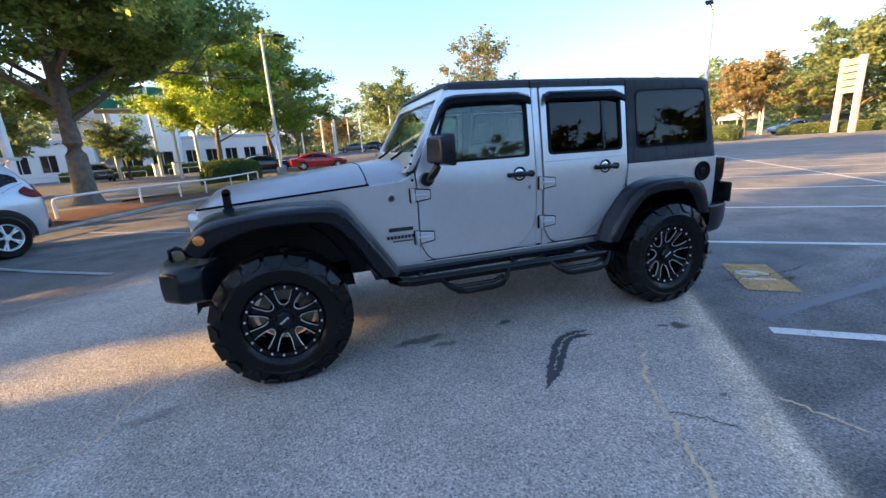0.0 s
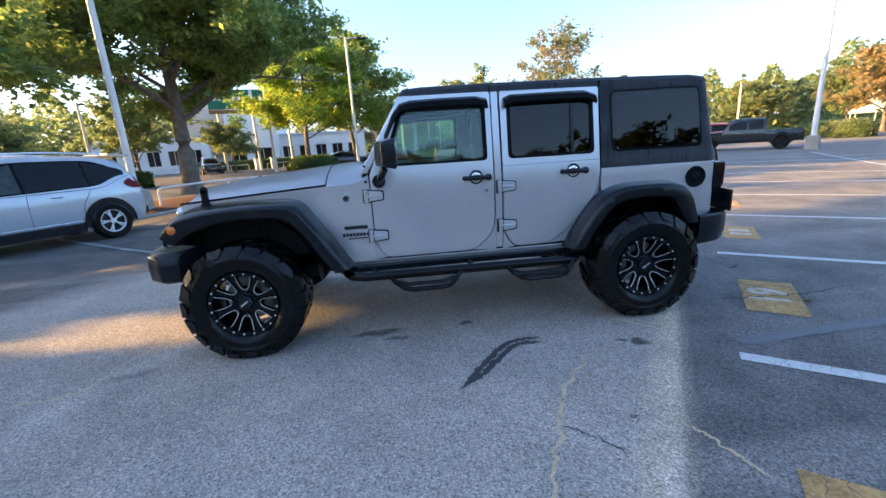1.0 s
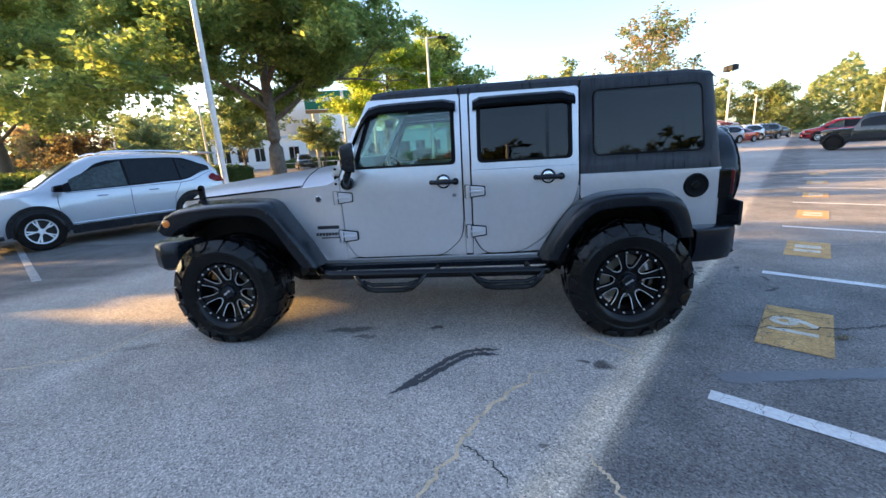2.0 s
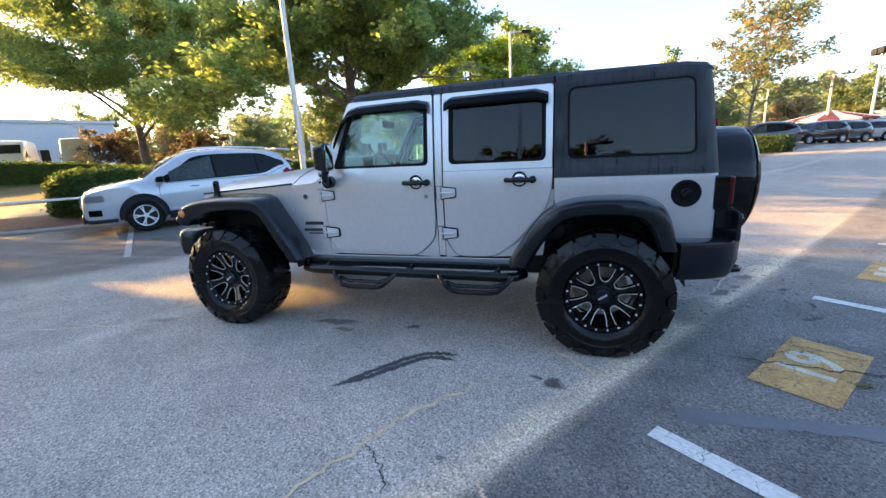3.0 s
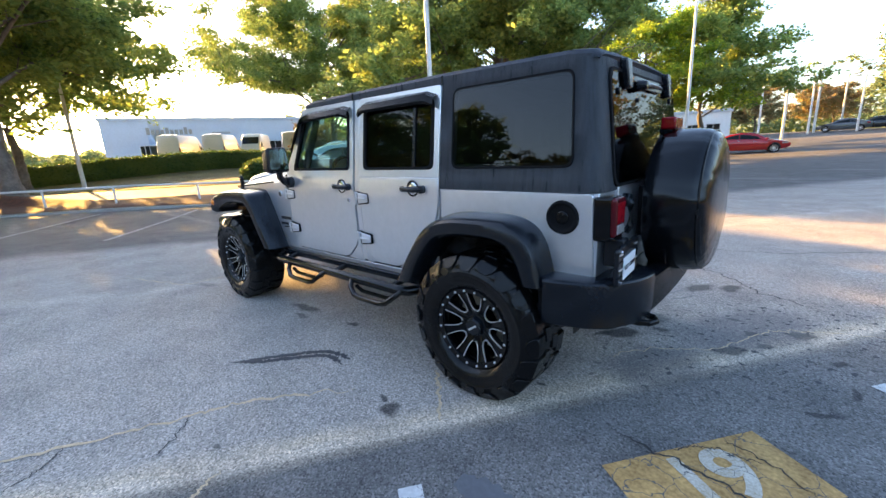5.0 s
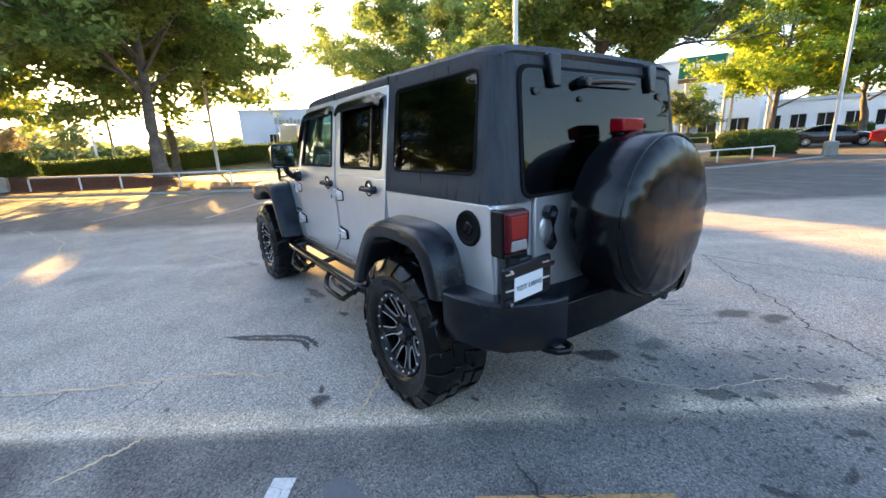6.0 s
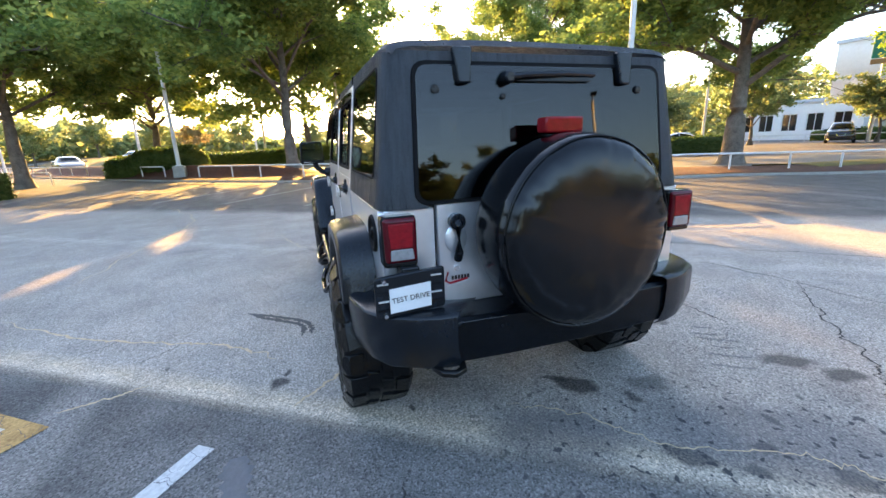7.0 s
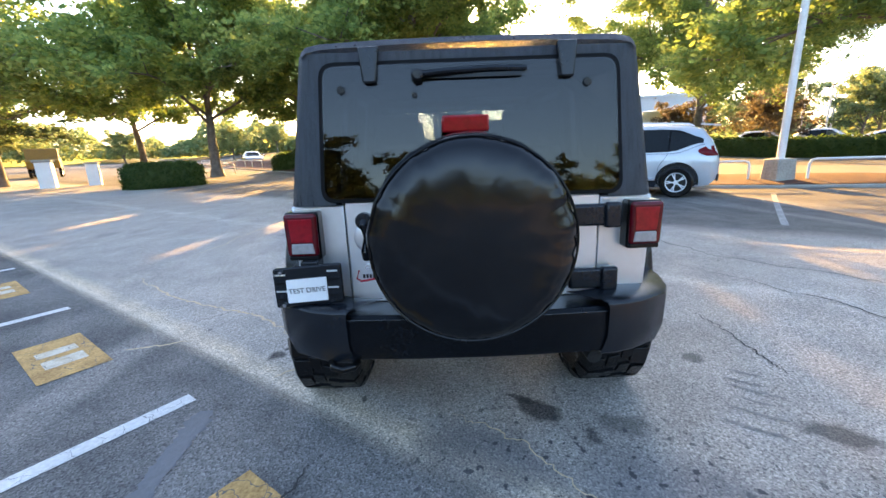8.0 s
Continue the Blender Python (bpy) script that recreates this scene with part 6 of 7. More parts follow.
def rail(label, line, ends=True):
    """A low white tube rail on posts, both ends bent down into the ground."""
    pts = [Vector(p) for p in line]
    x0, y0 = pts[0]
    z0 = height(x0, y0) + .16
    t = thing("guard_rail", label, "rail", (x0, y0, z0), 0, "white rails along the kerb")
    P = [Vector((p.x - x0, p.y - y0, height(p.x, p.y) + .16 - z0)) for p in pts]
    top = []
    for a, b in zip(P, P[1:]):
        k = max(1, int((b - a).length / .6))
        top += [a.lerp(b, j / k) for j in range(k)]
    top.append(P[-1])
    bm = bmesh.new()
    H = .52
    up = [q + Vector((0, 0, H)) for q in top]
    d0, d1 = (top[1] - top[0]).normalized(), (top[-1] - top[-2]).normalized()
    up = [top[0] - Vector((0, 0, .1)), top[0] + Vector((0, 0, H - .12)), top[0] + Vector((0, 0, H - .03)) + d0 * .04, top[0] + d0 * .13 + Vector((0, 0, H))] + up[1:-1] + [top[-1] - d1 * .13 + Vector((0, 0, H)), top[-1] - d1 * .04 + Vector((0, 0, H - .03)), top[-1] + Vector((0, 0, H - .12)), top[-1] - Vector((0, 0, .1))]
    tube(bm, up, .036, 10)
    part("top_rail", bm, WHITEPOLE, t)
    total = sum((b - a).length for a, b in zip(top, top[1:]))
    n = max(1, round(total / 2.3))
    for j in range(1, n):
        q = top[round(j * (len(top) - 1) / n)]
        bm = bmesh.new()
        cyl(bm, q - Vector((0, 0, .1)), q + Vector((0, 0, H)), .034, n=10)
        part("post", bm, WHITEPOLE, t)
    return t


def along(i0, i1, d=1.1, step=3):
    out = [tuple(KP[i][0] + KP[i][1] * d) for i in range(i0, i1, step)]
    return out


def near_index(x, y):
    return min(range(len(KP)), key=lambda i: (KP[i][0] - Vector((x, y))).length)


RL = "low white painted tube rail along the planting bed"
ia, ic, ie = near_index(-7.5, 9.2), near_index(-20.6, -7.4), near_index(-3.0, 27)
rail(RL, along(ic + 1, ia - 0, 1.0) + [(-8.45, 9.0)])
rail(RL, [(-7.8, 10.2)] + along(ia + 2, ie - 1, 1.0))
rail(RL, along(ic - 6, ic - 1, 1.0, 2))
rail(RL, along(ic - 30, ic - 9, 1.0))
# rails and white gate piers at the far entrance
rail(RL, [(-30, 44), (-24, 47), (-18, 49.5)])
rail(RL, [(-16, 50), (-10, 52)])
for x, y, g in ((-16.7, -19.3, 1.0), (-17.8, -17.9, .85), (-15.2, 50.2, 1.0), (-17.0, 49.8, 1.0)):
    t = thing("gate_pier", "short white square gate pier with a flat cap", "gate pier", (x, y, height(x, y)), 30, "gate piers")
    bm = bmesh.new()
    box(bm, -.3 * g, .3 * g, -.3 * g, .3 * g, -.1, 1.25 * g)
    part("shaft", bm, WALLWHITE, t, bevel=.02)
    bm = bmesh.new()
    box(bm, -.36 * g, .36 * g, -.36 * g, .36 * g, 1.25 * g, 1.37 * g)
    part("cap", bm, CONCRETE, t, bevel=.02)
rail(RL, [(-18.6, -17.2), (-20.5, -15.6), (-22.6, -13.0)])


# ---- other vehicles ----
PAINTS = {k: mat("paint_" + k, c, .22, .2, .04, 3, coat=.8) for k, c in dict(pearl=(.51, .53, .56), white=(.72, .73, .74), dark=(.018, .02, .024), grey=(.09, .10, .11), red=(.36, .012, .016), maroon=(.13, .008, .012), blue=(.03, .09, .32), silver=(.45, .46, .48), green=(.020, .026, .028)).items()}

# station: (x, bottom, belt, top, half width at belt, half width at top)
SUV = [(-2.34, .52, .80, .82, .60, .50), (-2.28, .42, .98, 1.0, .76, .66), (-2.12, .30, 1.06, 1.30, .86, .62), (-1.85, .26, 1.06, 1.58, .895, .60), (-1.45, .24, 1.05, 1.665, .915, .595), (-.9, .23, 1.04, 1.705, .92, .60),
       (-.2, .23, 1.02, 1.72, .92, .605), (.35, .23, 1.01, 1.685, .92, .60), (.62, .23, 1.01, 1.58, .92, .62), (.95, .24, 1.01, 1.37, .915, .66), (1.30, .24, 1.01, 1.12, .91, .76), (1.6, .25, 1.0, 1.085, .905, .72),
       (1.95, .25, .97, 1.035, .89, .68), (2.2, .26, .92, .975, .85, .64), (2.32, .27, .85, .91, .78, .60), (2.38, .31, .76, .82, .70, .55), (2.41, .38, .64, .69, .62, .48)]
SUV = [(x if x > -1.45 else -1.45 + (x + 1.45) * .80, *q) for x, *q in SUV]
SEDAN = [(-2.38, .50, .80, .82, .60, .5), (-2.3, .40, .92, .95, .78, .66), (-2.0, .30, .97, 1.02, .86, .66), (-1.6, .25, .97, 1.12, .89, .60), (-1.1, .22, .96, 1.34, .90, .56), (-.5, .21, .95, 1.43, .90, .55), (.1, .21, .93, 1.43, .90, .55),
         (.5, .21, .92, 1.34, .90, .57), (.9, .22, .91, 1.08, .90, .64), (1.1, .22, .90, .96, .895, .70), (1.6, .25, .85, .90, .87, .6), (2.1, .30, .74, .78, .78, .5), (2.35, .42, .62, .64, .56, .4)]
PICKUP = [(-2.75, .50, .95, .97, .84, .80), (-2.7, .45, 1.08, 1.10, .88, .84), (-1.2, .42, 1.08, 1.10, .90, .86), (-1.05, .42, 1.10, 1.12, .90, .86), (-1.0, .42, 1.12, 1.72, .90, .70), (-.9, .42, 1.12, 1.82, .90, .69), (.5, .42, 1.12, 1.84, .90, .69),
          (.72, .42, 1.12, 1.74, .90, .70), (1.02, .42, 1.12, 1.18, .89, .78), (1.1, .42, 1.10, 1.14, .80, .70), (2.2, .45, 1.04, 1.08, .70, .60), (2.3, .52, .98, 1.0, .66, .56)]
VAN = [(-2.9, .55, 1.3, 2.55, .92, .80), (-2.82, .45, 1.35, 2.72, .98, .86), (-2.6, .40, 1.35, 2.76, 1.0, .88), (.6, .40, 1.35, 2.76, 1.0, .88), (1.3, .40, 1.35, 2.70, 1.0, .86), (1.7, .40, 1.35, 2.40, 1.0, .84), (2.2, .40, 1.33, 1.75, .98, .84),
       (2.5, .42, 1.20, 1.32, .95, .80), (2.85, .50, .95, 1.0, .85, .66), (2.95, .6, .8, .82, .7, .5)]


def section(st):
    x, zb, zl, zt, wb, wt = st
    return [(x, wb * .90, zb), (x, wb * .985, zb + (zl - zb) * .25), (x, wb, zb + (zl - zb) * .6), (x, wb * .975, zl), (x, (wb * .975) * .15 + wt * .85, zl + (zt - zl) * .86), (x, wt * .93, zl + (zt - zl) * .97), (x, wt * .55, zt), (x, 0, zt + .012)]


def car_wheel(parent, x, s, w, r, spokes=9, rim=MACHINED):
    bm = bmesh.new()
    revolve(bm, [(r * .62, -.10), (r * .66, .01), (r * .9, .015), (r, -.02), (r, -.16), (r * .9, -.2), (r * .6, -.2)], 36)
    for v in bm.verts:
        v.co = Vector((v.co.x + x, s * (v.co.y + w), v.co.z + r))
    t = part("wheel", bm, RUBBER, parent, "black tyre on a bright spoked rim")
    bm = bmesh.new()
    revolve(bm, [(r * .64, .0), (r * .62, .012), (r * .585, .004), (r * .58, -.06)], 36)
    for k in range(spokes):
        a = k * math.tau / spokes
        R = Matrix.Rotation(a, 4, 'Y')
        for sg in (-1, 1):
            box(bm, .02, r * .6, -.03, -.005, sg * .016 - .013, sg * .016 + .013, R @ Matrix.Rotation(sg * (.10 if spokes > 5 else .21), 4, 'Y'))
    cyl(bm, (0, -.05, 0), (0, .0, 0), .05, n=12)
    for v in bm.verts:
        v.co = Vector((v.co.x + x, s * (v.co.y + w), v.co.z + r))
    part("rim", bm, rim, t)
    bm = bmesh.new()
    cyl(bm, (0, -.09, 0), (0, -.065, 0), r * .62, n=24)
    for v in bm.verts:
        v.co = Vector((v.co.x + x, s * (v.co.y + w), v.co.z + r))
    part("brake_disc", bm, DARKMETAL, t)


def vehicle(name, label, stations, paint, at, turn, axles, r, panes, rear_lamp, head_lamp, group="", clad=True, screens=(), z=None, spokes=9, rim=MACHINED):
    """A parked vehicle: lofted body, panes let into it, arches, wheels, lamps and bumpers."""
    t = thing(name, label, "van" if stations is VAN else "pickup" if stations is PICKUP else "car", (at[0], at[1], height(*at) if z is None else z), turn, group)
    bm = bmesh.new()
    rows = []
    for st in stations:
        h = section(st)
        rows.append([bm.verts.new(p) for p in h] + [bm.verts.new((x, -y, zz)) for x, y, zz in h[-2::-1]])
    skin(bm, rows)
    bm.faces.new(rows[0])
    bm.faces.new(rows[-1])
    part("body", bm, paint, t, sharp=42)
    xs = [st[0] for st in stations]

    def at_x(x):
        i = max(0, min(len(xs) - 2, sum(1 for q in xs if q <= x) - 1))
        f = (x - xs[i]) / (xs[i + 1] - xs[i])
        return tuple(a + (b - a) * f for a, b in zip(stations[i], stations[i + 1]))

    def side_pt(x, v, s, off):
        h = section(at_x(x))
        a, b = Vector(h[3]), Vector(h[4])
        q = a.lerp(b, v)
        n = Vector((0, (b.z - a.z), -(b.y - a.y))).normalized()
        q += n * off
        return Vector((q.x, q.y * s, q.z))

    for s in (-1, 1):
        if stations is SUV:
            bm = bmesh.new()
            A = [bm.verts.new(side_pt(-1.90 + 2.82 * j / 14, .04 + .46 * sstep(.27, 0, j / 14), s, .004)) for j in range(15)]
            B = [bm.verts.new(side_pt(-1.90 + 2.82 * j / 14, .62 + .34 * sstep(0, .25, j / 14) - .5 * sstep(.72, 1, j / 14), s, .004)) for j in range(15)]
            skin(bm, [A, B])
            bmesh.ops.solidify(bm, geom=bm.faces[:], thickness=.003)
            part("window_trim", bm, GLOSSBLACK, t)
            bm = bmesh.new()
            tube(bm, [(-1.55, s * .60, 1.655), (-1.45, s * .605, 1.70), (-.6, s * .61, 1.752), (.1, s * .61, 1.752), (.28, s * .605, 1.70)], .018, 8)
            part("roof_rail", bm, MACHINED, t)
        for x0, x1, lo, hi0, hi1 in panes:
            bm = bmesh.new()
            k = 8
            A = [bm.verts.new(side_pt(x0 + (x1 - x0) * j / k, lo if isinstance(lo, float) else lo[0] + (lo[1] - lo[0]) * min(1, j / k * 1.15), s, .008)) for j in range(k + 1)]
            B = [bm.verts.new(side_pt(x0 + (x1 - x0) * j / k, hi0 + (hi1 - hi0) * j / k, s, .008)) for j in range(k + 1)]
            skin(bm, [A, B])
            bmesh.ops.solidify(bm, geom=bm.faces[:], thickness=.004)
            part("side_window", bm, PALEGLASS if stations is SUV and x0 > -.2 else DARKGLASS, t)
        for x in axles:
            w = section(at_x(x))[2][1]
            bm = bmesh.new()
            n = 24
            prof = []
            for k in range(n + 1):
                a = -.25 + (math.pi + .5) * k / n
                prof.append((x + (r + .035) * math.cos(a), r + .01 + (r + .035) * math.sin(a)))
            plate(bm, prof, s * (w - .02), s * (w + .004))
            part("wheel_arch", bm, DARKMETAL, t)
            if clad:
                bm = bmesh.new()
                o = [(x + (r + .10) * math.cos(-.15 + (math.pi + .3) * k / n), r + .01 + (r + .10) * math.sin(-.15 + (math.pi + .3) * k / n)) for k in range(n + 1)]
                i_ = [(x + (r + .035) * math.cos(-.15 + (math.pi + .3) * k / n), r + .01 + (r + .035) * math.sin(-.15 + (math.pi + .3) * k / n)) for k in range(n + 1)]
                A = [bm.verts.new((p[0], s * (w + .012), p[1])) for p in o]
                B = [bm.verts.new((p[0], s * (w + .012), p[1])) for p in i_]
                C = [bm.verts.new((p[0], s * (w - .02), p[1])) for p in o]
                skin(bm, [C, A, B])
                part("arch_trim", bm, BLACK, t)
            car_wheel(t, x, s, w + .042, r, spokes, rim)
        if clad:
            bm = bmesh.new()
            w = section(at_x(0))[1][1]
            plate(bm, [(axles[0] + r + .08, stations[5][1] + .0), (axles[0] + r + .10, stations[5][1] + .17), (axles[1] - r - .10, stations[5][1] + .17), (axles[1] - r - .08, stations[5][1])], s * (w - .10), s * (w + .012))
            part("sill_trim", bm, BLACK, t, bevel=.01)
        # lamps at both ends
        for nm, lamp, m_ in (("tail_light", rear_lamp, RED), ("headlight", head_lamp, WHITELENS)):
            x0, x1, z0, z1 = lamp
            bm = bmesh.new()
            rows = []
            for i in range(7):
                z_ = z0 + (z1 - z0) * i / 6
                row = []
                for j in range(9):
                    x = x0 + (x1 - x0) * j / 8
                    if nm == "tail_light":
                        x = x0 + (x1 - x0) * j / 8 * (.25 + .75 * math.sin(math.pi * (.15 + .7 * i / 6)))
                    h = section(at_x(x))
                    k = max(1, min(6, sum(1 for q in h if q[2] < z_)))
                    a, b = h[k - 1], h[k]
                    f = 0 if b[2] == a[2] else min(1, max(0, (z_ - a[2]) / (b[2] - a[2])))
                    row.append(bm.verts.new((x - (.008 if x0 < 0 else -.008), s * (a[1] + (b[1] - a[1]) * f + .010), a[2] + (b[2] - a[2]) * f)))
                rows.append(row)
            skin(bm, rows)
            bmesh.ops.solidify(bm, geom=bm.faces[:], thickness=.006)
            part(nm, bm, m_, t)
        # door handles
        for x in (-.55, .35):
            st = at_x(x)
            bm = bmesh.new()
            tube(bm, [(x - .09, s * (st[4] * .985), st[2] - .10), (x - .07, s * (st[4] + .02), st[2] - .10), (x + .07, s * (st[4] + .02), st[2] - .10), (x + .09, s * (st[4] * .985), st[2] - .10)], .012, 6)
            part("door_handle", bm, CHROME, t)
    for x0, x1, u in screens:
        bm = bmesh.new()
        rows = []
        for j in range(6):
            x = x0 + (x1 - x0) * j / 5
            st = at_x(x)
            rows.append([bm.verts.new((x + (.008 if x0 > 0 else -.008), k / 4 * st[5] * u, st[3] + .016)) for k in range(-4, 5)])
        skin(bm, rows)
        bmesh.ops.solidify(bm, geom=bm.faces[:], thickness=.004)
        part("windscreen" if x0 > 0 else "rear_window", bm, DARKGLASS, t)
    if stations in (SUV, SEDAN, VAN):
        for s in (-1, 1):
            xm = 1.02 if stations is not VAN else 1.9
            st = at_x(xm)
            bm = bmesh.new()
            plate(bm, rounded([(xm - .07, st[2] + .03), (xm - .07, st[2] + .17), (xm + .06, st[2] + .15), (xm + .09, st[2] + .04)], .03), s * (st[4] + .02), s * (st[4] + .22))
            part("door_mirror", bm, GLOSSBLACK if stations is SUV else paint, t, bevel=.02)
    if stations is SUV:
        bm = bmesh.new()
        plate(bm, rounded([(-.42, .58), (-.50, .80), (.50, .80), (.42, .58)], .05), 2.245, 2.345)
        for v in bm.verts:
            v.co = Vector((v.co.y, v.co.x, v.co.z))
        part("grille", bm, GLOSSBLACK, t, bevel=.02)

        def skin_pt(x, z_, s, off):
            """A point of the flank at a length and a height."""
            h = section(at_x(x))
            k = max(1, min(6, sum(1 for q in h if q[2] < z_)))
            a, b = h[k - 1], h[k]
            f = min(1, max(0, (z_ - a[2]) / max(1e-6, b[2] - a[2])))
            return Vector((x, s * (a[1] + (b[1] - a[1]) * f + off), z_))
        for s in (-1, 1):
            for seam in ([(1.02, .98), (1.04, .80), (1.00, .60), (.92, .42)], [(-.14, 1.0), (-.12, .75), (-.12, .42)], [(-1.10, 1.02), (-1.02, .88), (-.93, .72), (-.90, .42)]):
                bm = bmesh.new()
                tube(bm, smooth_line([tuple(skin_pt(x, z_, s, .001)) for x, z_ in seam], 5), .0045, 5)
                part("door_seam", bm, SEAL, t)
            bm = bmesh.new()
            tube(bm, [tuple(skin_pt(-.85 + 1.75 * k / 8, .43, s, .006)) for k in range(9)], .012, 6)
            part("sill_strip", bm, CHROME, t)
            bm = bmesh.new()
            tube(bm, [tuple(skin_pt(-1.9 + 2.8 * k / 20, 1.035 + .20 * sstep(.25, 0, k / 20) - .02 * k / 20, s, .012)) for k in range(21)], .008, 6)
            part("belt_strip", bm, CHROME, t)
            bm = bmesh.new()
            rows = [[bm.verts.new(skin_pt(2.10 + .22 * j / 5, .43 + .13 * i / 3, s, .006)) for j in range(6)] for i in range(4)]
            skin(bm, rows)
            bmesh.ops.solidify(bm, geom=bm.faces[:], thickness=.006)
            part("fog_lamp_recess", bm, GLOSSBLACK, t)
            bm = bmesh.new()
            tube(bm, [tuple(skin_pt(1.86 + .54 * k / 8, max(.32, at_x(1.86 + .54 * k / 8)[1] + .03), s, -.02)) for k in range(9)], .05, 8)
            part("lower_lip", bm, BLACK, t)
        bm = bmesh.new()
        tube(bm, [(2.40, -.30, .82), (2.425, -.20, .62), (2.43, 0, .58), (2.425, .20, .62), (2.40, .30, .82)], .022, 8)
        part("grille_trim", bm, CHROME, t)
        bm = bmesh.new()
        plate(bm, rounded([(-2.12, 1.66), (-1.70, 1.70), (-1.70, 1.665), (-2.08, 1.62)], .01), -.52, .52)
        part("roof_spoiler", bm, paint, t, bevel=.01)
    # bumpers
    for i, sg in ((1, -1), (-2, 1)):
        st = stations[i]
        bm = bmesh.new()
        box(bm, min(st[0], st[0] + sg * .06), max(st[0], st[0] + sg * .06), -st[4] * .93, st[4] * .93, st[1] - .04, st[1] + .14)
        part("bumper", bm, BLACK, t, bevel=.03)
    return t


suv_dir = 237
suv_panes = [(-1.80, -1.13, (.46, .10), .68, .90), (-1.09, -.15, .08, .92, .92), (-.10, .80, .08, .90, .60)]
suv = vehicle("parked_car", "white five-door crossover parked beside the planting bed", SUV, PAINTS["pearl"], (-7.955, 5.047), suv_dir, (-1.33, 1.375), .36, suv_panes, (-2.14, -1.70, .97, 1.19), (2.02, 2.40, .72, .85), screens=((.62, 1.26, .88),), spokes=5, rim=BOLT)
suv.scale = (1.04, 1.04, 1.04)

KINDS = {
    "saloon": (SEDAN, (-1.4, 1.45), .33, [(-1.5, -.55, .1, .6, .9), (-.5, .85, .08, .9, .45)], (.5, .95, .9)),
    "crossover": (SUV, (-1.33, 1.375), .36, suv_panes, (.62, 1.26, .88)),
    "pickup": (PICKUP, (-1.7, 1.75), .40, [(-.85, -.15, .1, .9, .9), (-.1, .75, .1, .9, .75)], (.74, 1.0, .92)),
}


def far_car(label, kind, paint, x, y, turn):
    stations, axles, r, panes, screen = KINDS[kind]
    return vehicle("parked_car", label, stations, PAINTS[paint], (x, y), turn, axles, r, panes, (-2.12, -1.80, .80, .95), (1.85, 2.2, .62, .72), group="far parked cars", clad=stations is SUV, screens=(screen,))


far_car("far maroon saloon car parked at the lot's edge", "saloon", "red", -.3, 34.5, 8)
far_car("far dark car beside a maroon one", "saloon", "dark", -4.9, 36.5, 20)
far_car("small dark car coming down the service road", "crossover", "dark", -19.8, 43.2, -62)
far_car("far black crossover in the far row", "crossover", "dark", 20.0, 38.0, 200)
far_car("far dark blue crossover in the far row", "crossover", "grey", 22.1, 39.2, 200)
far_car("far silver crossover in the far row", "crossover", "silver", 24.2, 40.6, 200)
far_car("far bright red car in the far row", "saloon", "red", 26.4, 42.0, 205)
far_car("far white crossover in the far row", "crossover", "white", 29.2, 45.6, 200)
far_car("far black car in the far row", "crossover", "dark", 31.9, 47.0, 200)
far_car("far grey car in the far row", "saloon", "grey", 35.6, 50.8, 205)
far_car("far dark red crossover at the lot's edge", "crossover", "red", 29.5, 33.5, 150)
far_car("far bright blue car beyond the far hedge", "saloon", "blue", 49.4, 28.9, 150)
far_car("far dark pickup beyond the far hedge", "pickup", "dark", 52.4, 27.0, 150)
far_car("dark car beyond a low hedge", "crossover", "grey", 14.5, 33.0, 170)
far_car("dark blue car far across the lot", "saloon", "blue", 11.5, 64.0, 175)
far_car("grey car far across the lot", "saloon", "grey", 6.0, 64.0, 175)
far_car("dark crossover far across the lot", "crossover", "dark", 17.0, 63.0, 178)
far_car("far black car beside a blue one", "saloon", "dark", 8.8, 64.4, 175)
far_car("far dark crossover in the long row", "crossover", "dark", 14.3, 63.6, 178)
far_car("white car parked behind the hedge", "crossover", "white", -33.0, 33.6, 60)
far_car("pale car parked behind the hedge", "crossover", "silver", -36.5, 31.0, 60)
far_car("white saloon parked behind the hedge", "saloon", "white", -29.6, 36.4, 60)
far_car("white car behind the hedge by the vans", "saloon", "white", -39.5, 27.5, 60)
far_car("pale car beyond the grass bank", "saloon", "silver", -52.0, -18.0, 40)
far_car("dark car beyond the entrance", "saloon", "dark", -40.0, -19.5, 30)
vehicle("pickup_truck", "dark green-grey off-road pickup truck parked in the far lot", PICKUP, PAINTS["green"], (21.05, 20.05), 137, (-1.75, 1.75), .43, [(-.88, -.18, .1, .9, .9), (-.1, .78, .1, .9, .72)], (-2.72, -2.68, .8, 1.0), (2.15, 2.28, .78, .92), screens=((.74, 1.0, .92),), rim=DARKMETAL)
for at, turn in (((-43.1, 12.3), 138), ((-41.9, 15.6), 140), ((-40.6, 18.3), -38), ((-38.9, 21.5), 150)):
    vehicle("delivery_van", "cream-white high-roof van parked behind the hedge", VAN, CREAM, at, turn, (-1.9, 1.9), .36, [(1.35, 2.1, .1, .6, .35)], (-2.86, -2.7, 1.2, 1.6), (2.5, 2.8, .85, 1.0), group="vans behind the hedge", clad=False, screens=((1.72, 2.22, .9),), z=1.05)


